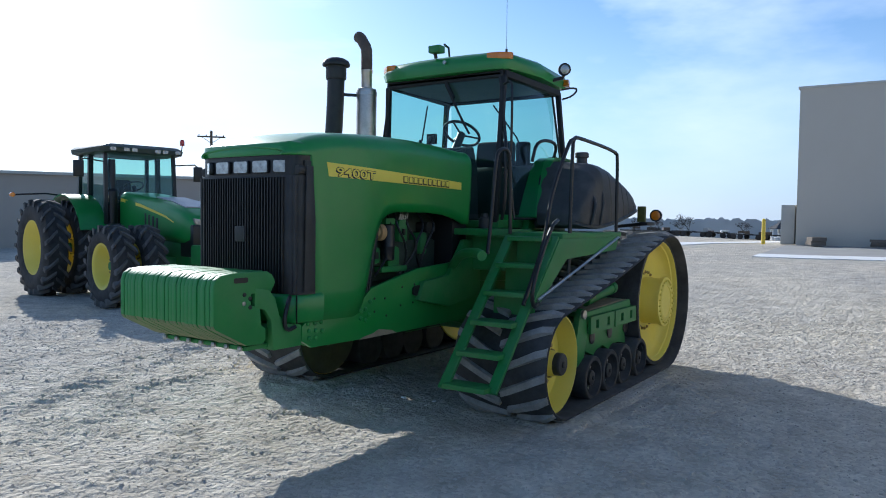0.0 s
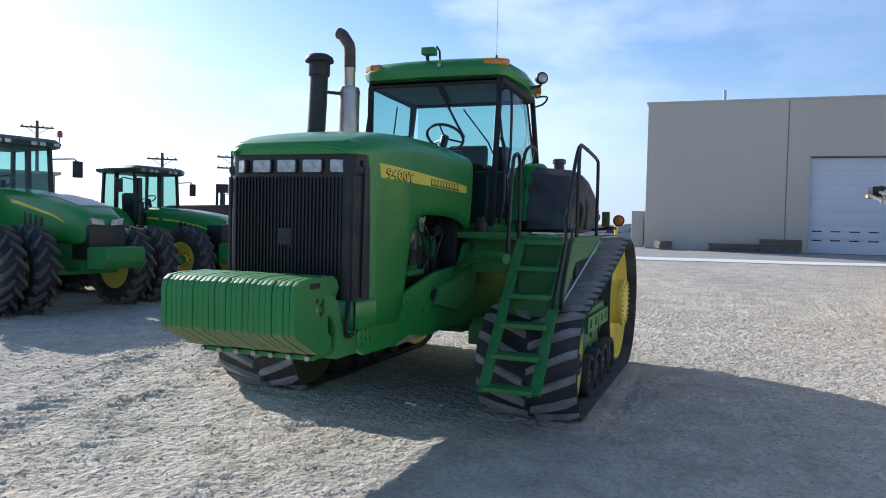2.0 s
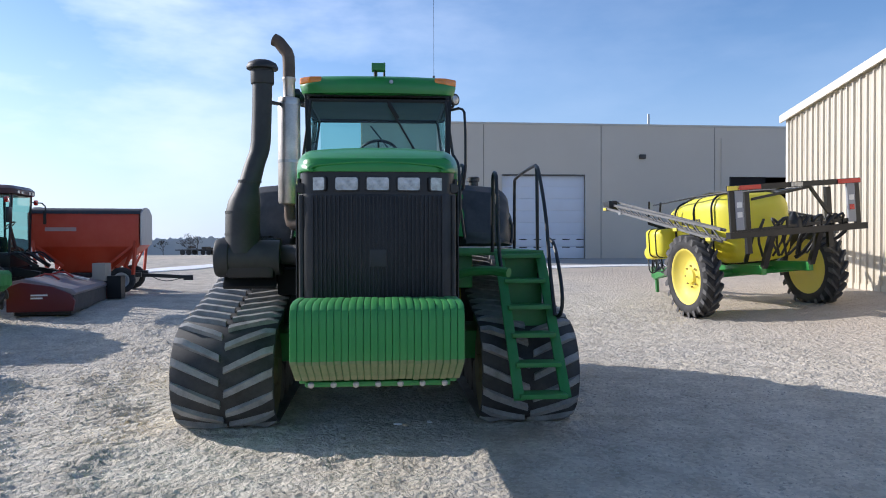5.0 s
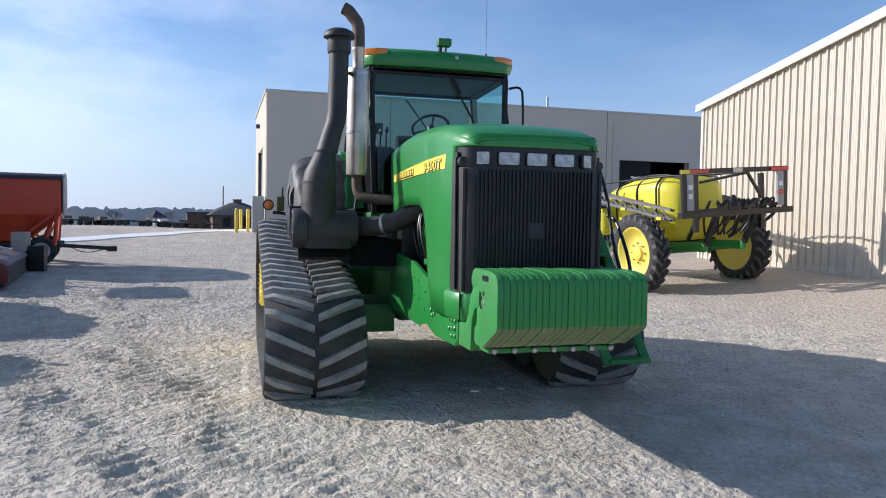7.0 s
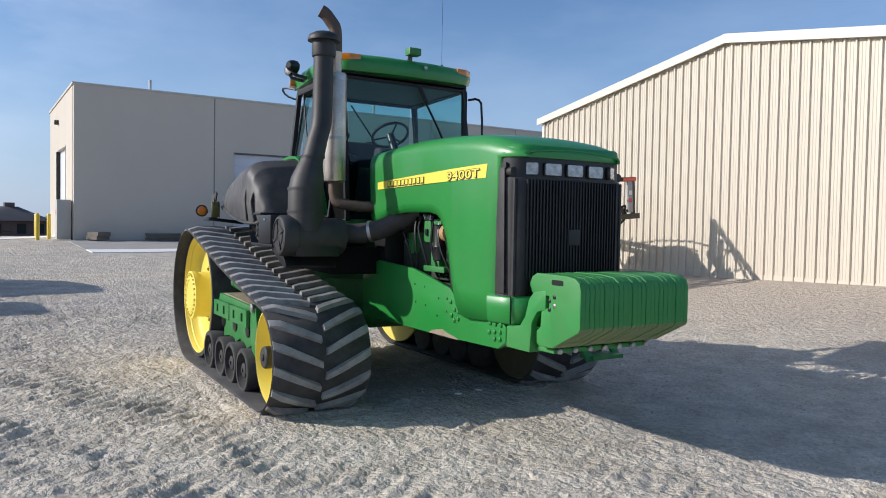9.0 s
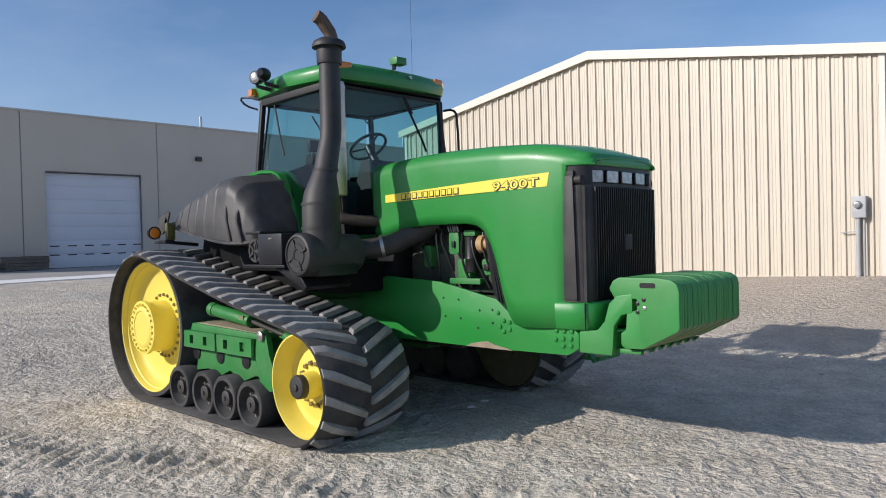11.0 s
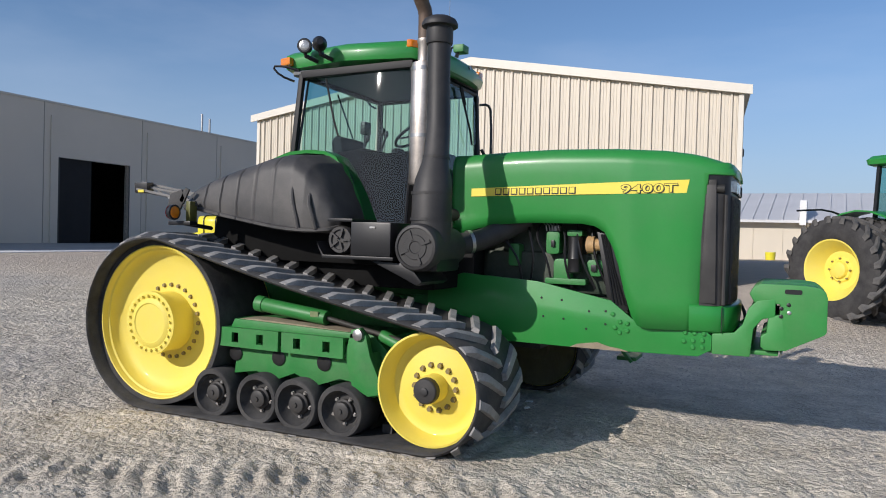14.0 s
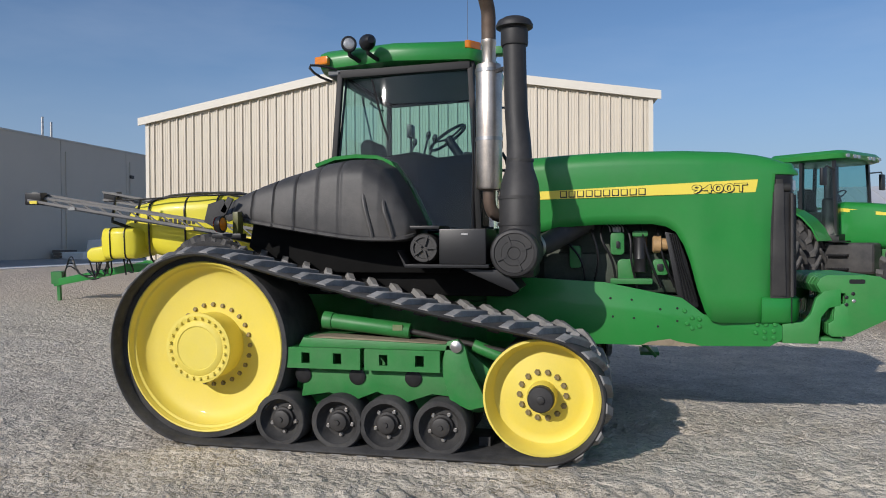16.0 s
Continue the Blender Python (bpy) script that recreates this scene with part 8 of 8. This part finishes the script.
for s in (-1, 1):
    ends = ((-0.95, s * 1.24, 1.55), (3.75, s * 1.40, 2.36))
    bt = None
    for off in ((0, 0.0, 0.0), (0, 0.0, 0.22), (0, s * 0.16, 0.05), (0.1, -s * 0.14, 0.02), (0.1, -s * 0.14, 0.20)):
        bm = B()
        p, q = [Vector(e) + Vector(off) for e in ends]
        if off[2] == 0.22:
            q.z -= 0.10
        beam(bm, p, q, 0.05, 0.05)
        ob = part("boom_tube", bm, GREYB, sp, "grey folded boom tube")
        bt = bt or ob
    for k in range(14):
        f = k / 14
        a, b2 = Vector(ends[0]).lerp(Vector(ends[1]), f), Vector(ends[0]).lerp(Vector(ends[1]), f + 1 / 14)
        bm = B()
        beam(bm, a, b2 + Vector((0, 0, 0.22 - 0.10 * f)), 0.025, 0.025)
        part("lattice", bm, GREYB, bt)
    for f, mt in ((0.03, DECAL), (0.28, DECAL), (0.80, LENS), (0.97, DECAL)):
        a = Vector(ends[0]).lerp(Vector(ends[1]), f) + Vector((0, s * 0.20, 0.03))
        bm = B()
        box(bm, a.x - 0.08, a.x + 0.08, a.y - 0.008, a.y + 0.008, a.z - 0.03, a.z + 0.03)
        part("reflector", bm, mt, bt)
    a = Vector(ends[1])
    bm = B()
    box(bm, a.x - 0.25, a.x + 0.10, a.y - 0.10, a.y + 0.12, a.z - 0.05, a.z + 0.20)
    part("boom_hinge", bm, BLACK_S, bt, bevel=0.02)
    bm = B()
    beam(bm, (1.95, s * 0.72, 1.75), (2.2, s * 1.15, 1.95), 0.06, 0.06)
    tube(bm, [(2.2, s * 1.15, 1.95), (2.1, s * 1.15, 2.45)], 0.025, 6)
    tube(bm, [(1.7, s * 1.15, 1.92), (1.55, s * 1.15, 2.40)], 0.025, 6)
    part("boom_rest", bm, BLACK_S, sp)
    bm = B()
    tube(bm, [(-1.35, s * 0.3, 2.45), (0.0, s * 0.86, 2.48), (2.4, s * 0.9, 2.36)], 0.02, 6, 1)
    part("stay_pipe", bm, BLACK_S, sp)

# ---- white pickup in the hall's shade, yellow bucket by the rear building ----
pk = root("pickup_truck", (-25.8, 31.0, 0.05), "white pickup truck parked by the hall", "truck", rz=80)
bm = B()
prism(bm, [(-2.7, 0.55), (-2.7, 1.05), (-0.9, 1.08), (-0.75, 1.75), (0.7, 1.80), (1.15, 1.15), (2.5, 1.02), (2.65, 0.85), (2.65, 0.5)], -0.92, 0.92)
part("body", bm, WHITE, pk, bevel=0.06, seg=3)
for s in (-1, 1):
    for x in (-1.7, 1.65):
        bm = B()
        lathe(bm, (x, s * 0.80, 0.38), (0, s, 0), [(-0.15, 0.3), (-0.12, 0.38), (0.10, 0.38), (0.13, 0.3), (0.11, 0.2), (0.09, 0.05)], 20)
        part("wheel", bm, RUBBER, pk)
    bm = B()
    prism(bm, [(-0.6, 1.15), (-0.55, 1.65), (0.6, 1.68), (0.95, 1.18)], s * 0.922, s * 0.926)
    part("side_window", bm, BLACK_S, pk)
bm = B()
lathe(bm, (0, 0, 0), (0, 0, 1), [(0, 0.2), (0.02, 0.24), (0.42, 0.27), (0.44, 0.25)], 20)
bk = solo("bucket", bm, SPY, "yellow plastic bucket on the ground", "bucket")
bk.location = (4.2, 37.0, gz(4.2, 37.0))

# ---- poles, distant things ----
POLE = mat("weathered_pole", (0.10, 0.08, 0.06), 0.9, var=0.2, scale=3)


def utility_pole(x, y, h, rz, arms=1, rad=0.11):
    r = root("utility_pole", (x, y, 0), "weathered wooden utility pole with crossarms", "pole", "utility poles", rz=rz)
    bm = B()
    lathe(bm, (0, 0, -2.0), (0, 0, 1), [(0, rad * 1.6), (h + 2.0, rad)], 10)
    part("post", bm, POLE, r)
    for k in range(arms):
        z = h - 0.5 - 0.85 * k
        bm = B()
        box(bm, -1.15, 1.15, 0.10, 0.20, z - 0.06, z + 0.06)
        part("crossarm", bm, POLE, r)
        for sx in (-1.0, -0.4, 0.4, 1.0):
            bm = B()
            lathe(bm, (sx, 0.15, z + 0.06), (0, 0, 1), [(0, 0.03), (0.06, 0.05), (0.12, 0.03)], 8)
            part("insulator", bm, TRIM, r)
    if not arms:
        return
    bm = B()
    beam(bm, (-0.75, 0.15, h - 0.55), (0, 0.1, h - 1.05), 0.04, 0.04)
    beam(bm, (0.75, 0.15, h - 0.55), (0, 0.1, h - 1.05), 0.04, 0.04)
    part("brace", bm, POLE, r)


utility_pole(-32.7, -47.3, 8.9, 140, 1)
utility_pole(-37.7, -39.6, 6.8, 130, 2)
utility_pole(-39.1, -33.9, 7.0, 130, 2)
utility_pole(-100.8, -4.6, 5.4, 80, 0, 0.07)

HOUSEW = mat("house_brick", (0.16, 0.11, 0.09), 0.9, var=0.15, scale=1.5)
HROOF = mat("dark_shingle", (0.07, 0.07, 0.075), 0.85, var=0.2, scale=2.0)
ZF = -0.40
r = root("farm_house", (-88.0, -2.6, ZF), "distant brick house with dark hipped roof", "house", rz=10)
bm = B()
box(bm, -3, 3, -3.4, 3.4, -0.5, 1.75)
part("wall", bm, HOUSEW, r)
bm = B()
loft(bm, [[(-3.5, -3.9, 1.7), (3.5, -3.9, 1.7), (3.5, 3.9, 1.7), (-3.5, 3.9, 1.7)], [(-0.5, -0.8, 3.3), (0.5, -0.8, 3.3), (0.5, 0.8, 3.3), (-0.5, 0.8, 3.3)]])
part("roof", bm, HROOF, r)
bm = B()
box(bm, -0.4, 0.4, -0.5, 0.5, 3.2, 3.75)
part("chimney", bm, HOUSEW, r)
for y in (-2.2, 0.2, 2.0):
    bm = B()
    box(bm, 2.995, 3.05, y, y + 0.9, 0.3, 1.4)
    part("window", bm, VOID, r)
r = root("outbuilding", (-90.0, -6.9, ZF), "distant flat brick outbuilding", "building", rz=5)
bm = B()
box(bm, -2.5, 2.5, -1.9, 1.9, -0.5, 1.9)
part("wall", bm, HOUSEW, r)
bm = B()
box(bm, -2.6, 2.6, -2.0, 2.0, 1.9, 2.05)
part("roof", bm, HROOF, r)
r = root("gazebo", (-97.0, -13.2, -0.80), "white garden gazebo with dark pyramid roof far off", "gazebo", rz=20)
for a in range(6):
    bm = B()
    x, y = 1.15 * math.cos(a * math.pi / 3), 1.15 * math.sin(a * math.pi / 3)
    box(bm, x - 0.10, x + 0.10, y - 0.10, y + 0.10, -0.3, 1.7)
    part("post", bm, WHITE, r)
bm = B()
lathe(bm, (0, 0, 1.6), (0, 0, 1), [(0, 1.55), (0.08, 1.55), (0.85, 0.25), (1.0, 0.05)], 6)
part("roof", bm, HROOF, r)
bm = B()
lathe(bm, (0, 0, -0.3), (0, 0, 1), [(0, 1.1), (0.75, 1.1), (0.8, 1.05)], 6)
part("railing", bm, WHITE, r)


def flat_trailer(x, y, z, rz, l, rr):
    r = root("flat_trailer", (x, y, z), "dark flatbed trailer parked far across the yard", "trailer", "parked trailers", rz=rz)
    r.scale = (0.66, 0.66, 0.66)
    bm = B()
    box(bm, -l / 2, l / 2, -0.8, 0.8, 0.42, 0.52)
    beam(bm, (l / 2, 0.0, 0.46), (l / 2 + 1.1, 0.0, 0.35), 0.09, 0.09)
    part("deck", bm, DARK, r)
    for x0 in (-0.5, 0.5):
        for s in (-1, 1):
            bm = B()
            lathe(bm, (x0 * 0.6, s * 0.82, 0.24), (0, s, 0), [(-0.15, 0.2), (-0.13, 0.24), (0.0, 0.24), (0.02, 0.14)], 16)
            part("wheel", bm, RUBBER, r)
    for k in range(2):
        bm = B()
        x0 = rr.uniform(-l / 2 + .3, l / 2 - .8)
        box(bm, x0, x0 + rr.uniform(.3, .8), -0.6, 0.5, 0.52, 0.52 + rr.uniform(.05, .35))
        part("load", bm, rr.choice([STEEL, POLE, RUST, WHITE]), r)


rr = random.Random(11)
for k in range(8):
    yy = -4.6 - 1.05 * k
    xx = -38.6 - rr.uniform(0, 2.5) + 0.3 * k
    flat_trailer(xx, yy, ground_height(xx, yy), rr.uniform(65, 115), rr.uniform(1.6, 2.6), rr)


def bare_tree(x, y, z, h, seed, spread=1.0):
    rr = random.Random(seed)
    r = root("bare_tree", (x, y, z), "bare winter tree with fine grey twigs", "tree", "bare trees far off")
    bm = B()
    tips = []

    def grow(p, d, l, rad, depth):
        q = p + d * l
        cyl(bm, p, q, rad, rad * 0.65, 5)
        if depth == 0:
            tips.append((q, d))
            return
        for _ in range(3 if depth > 1 else 4):
            nd = (d + Vector((rr.uniform(-1, 1) * spread, rr.uniform(-1, 1) * spread, rr.uniform(-0.15, 0.6)))).normalized()
            grow(q, nd, l * rr.uniform(0.55, 0.85), rad * 0.55, depth - 1)

    grow(Vector((0, 0, -0.3)), Vector((0, 0, 1)), h * 0.28, h * 0.022, 4)
    part("trunk", bm, POLE, r)
    bm = B()
    for q, d in tips:
        for _ in range(3):
            e = q + (d + Vector((rr.uniform(-1, 1), rr.uniform(-1, 1), rr.uniform(-.5, 1)))).normalized() * h * 0.07
            cyl(bm, q, e, 0.012, 0.006, 3)
    part("twigs", bm, POLE, r)


for k, (x, y, h) in enumerate(((-109.5, -20.2, 3.6), (-117, -30.7, 5.2), (-121, -33.0, 4.2), (-130, -40, 4.5), (-140, -15.5, 4), (-150, -52, 5.0))):
    bare_tree(x, y, ground_height(x, y), h, 30 + k, 1.1)

# woods and low hills along the horizon, haze put into their pale colour
HAZED = mat("hazed_distance", (0.62, 0.60, 0.57), 1.0, var=0.25, scale=0.06)
rw = random.Random(8)
for name, dist, hgt, base, lab in (("far_tree_line", 330.0, 14.5, -5.4, "far tree line along the horizon, haze in its pale grey"), ("far_hills", 900.0, 13.0, -20.0, "far low hills along the horizon")):
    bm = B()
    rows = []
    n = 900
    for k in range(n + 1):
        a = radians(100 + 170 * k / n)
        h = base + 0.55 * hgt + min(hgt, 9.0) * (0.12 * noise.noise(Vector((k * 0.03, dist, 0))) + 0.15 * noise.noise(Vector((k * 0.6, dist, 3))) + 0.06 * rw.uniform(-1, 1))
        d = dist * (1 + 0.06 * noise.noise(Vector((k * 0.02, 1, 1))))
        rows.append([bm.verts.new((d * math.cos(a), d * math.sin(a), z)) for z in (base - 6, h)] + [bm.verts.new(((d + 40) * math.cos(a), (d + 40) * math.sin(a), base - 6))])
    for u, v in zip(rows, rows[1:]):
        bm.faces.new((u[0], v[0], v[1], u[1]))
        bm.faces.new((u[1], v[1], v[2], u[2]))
    solo(name, bm, HAZED, lab, "trees" if "tree" in name else "hills", kind="structure")
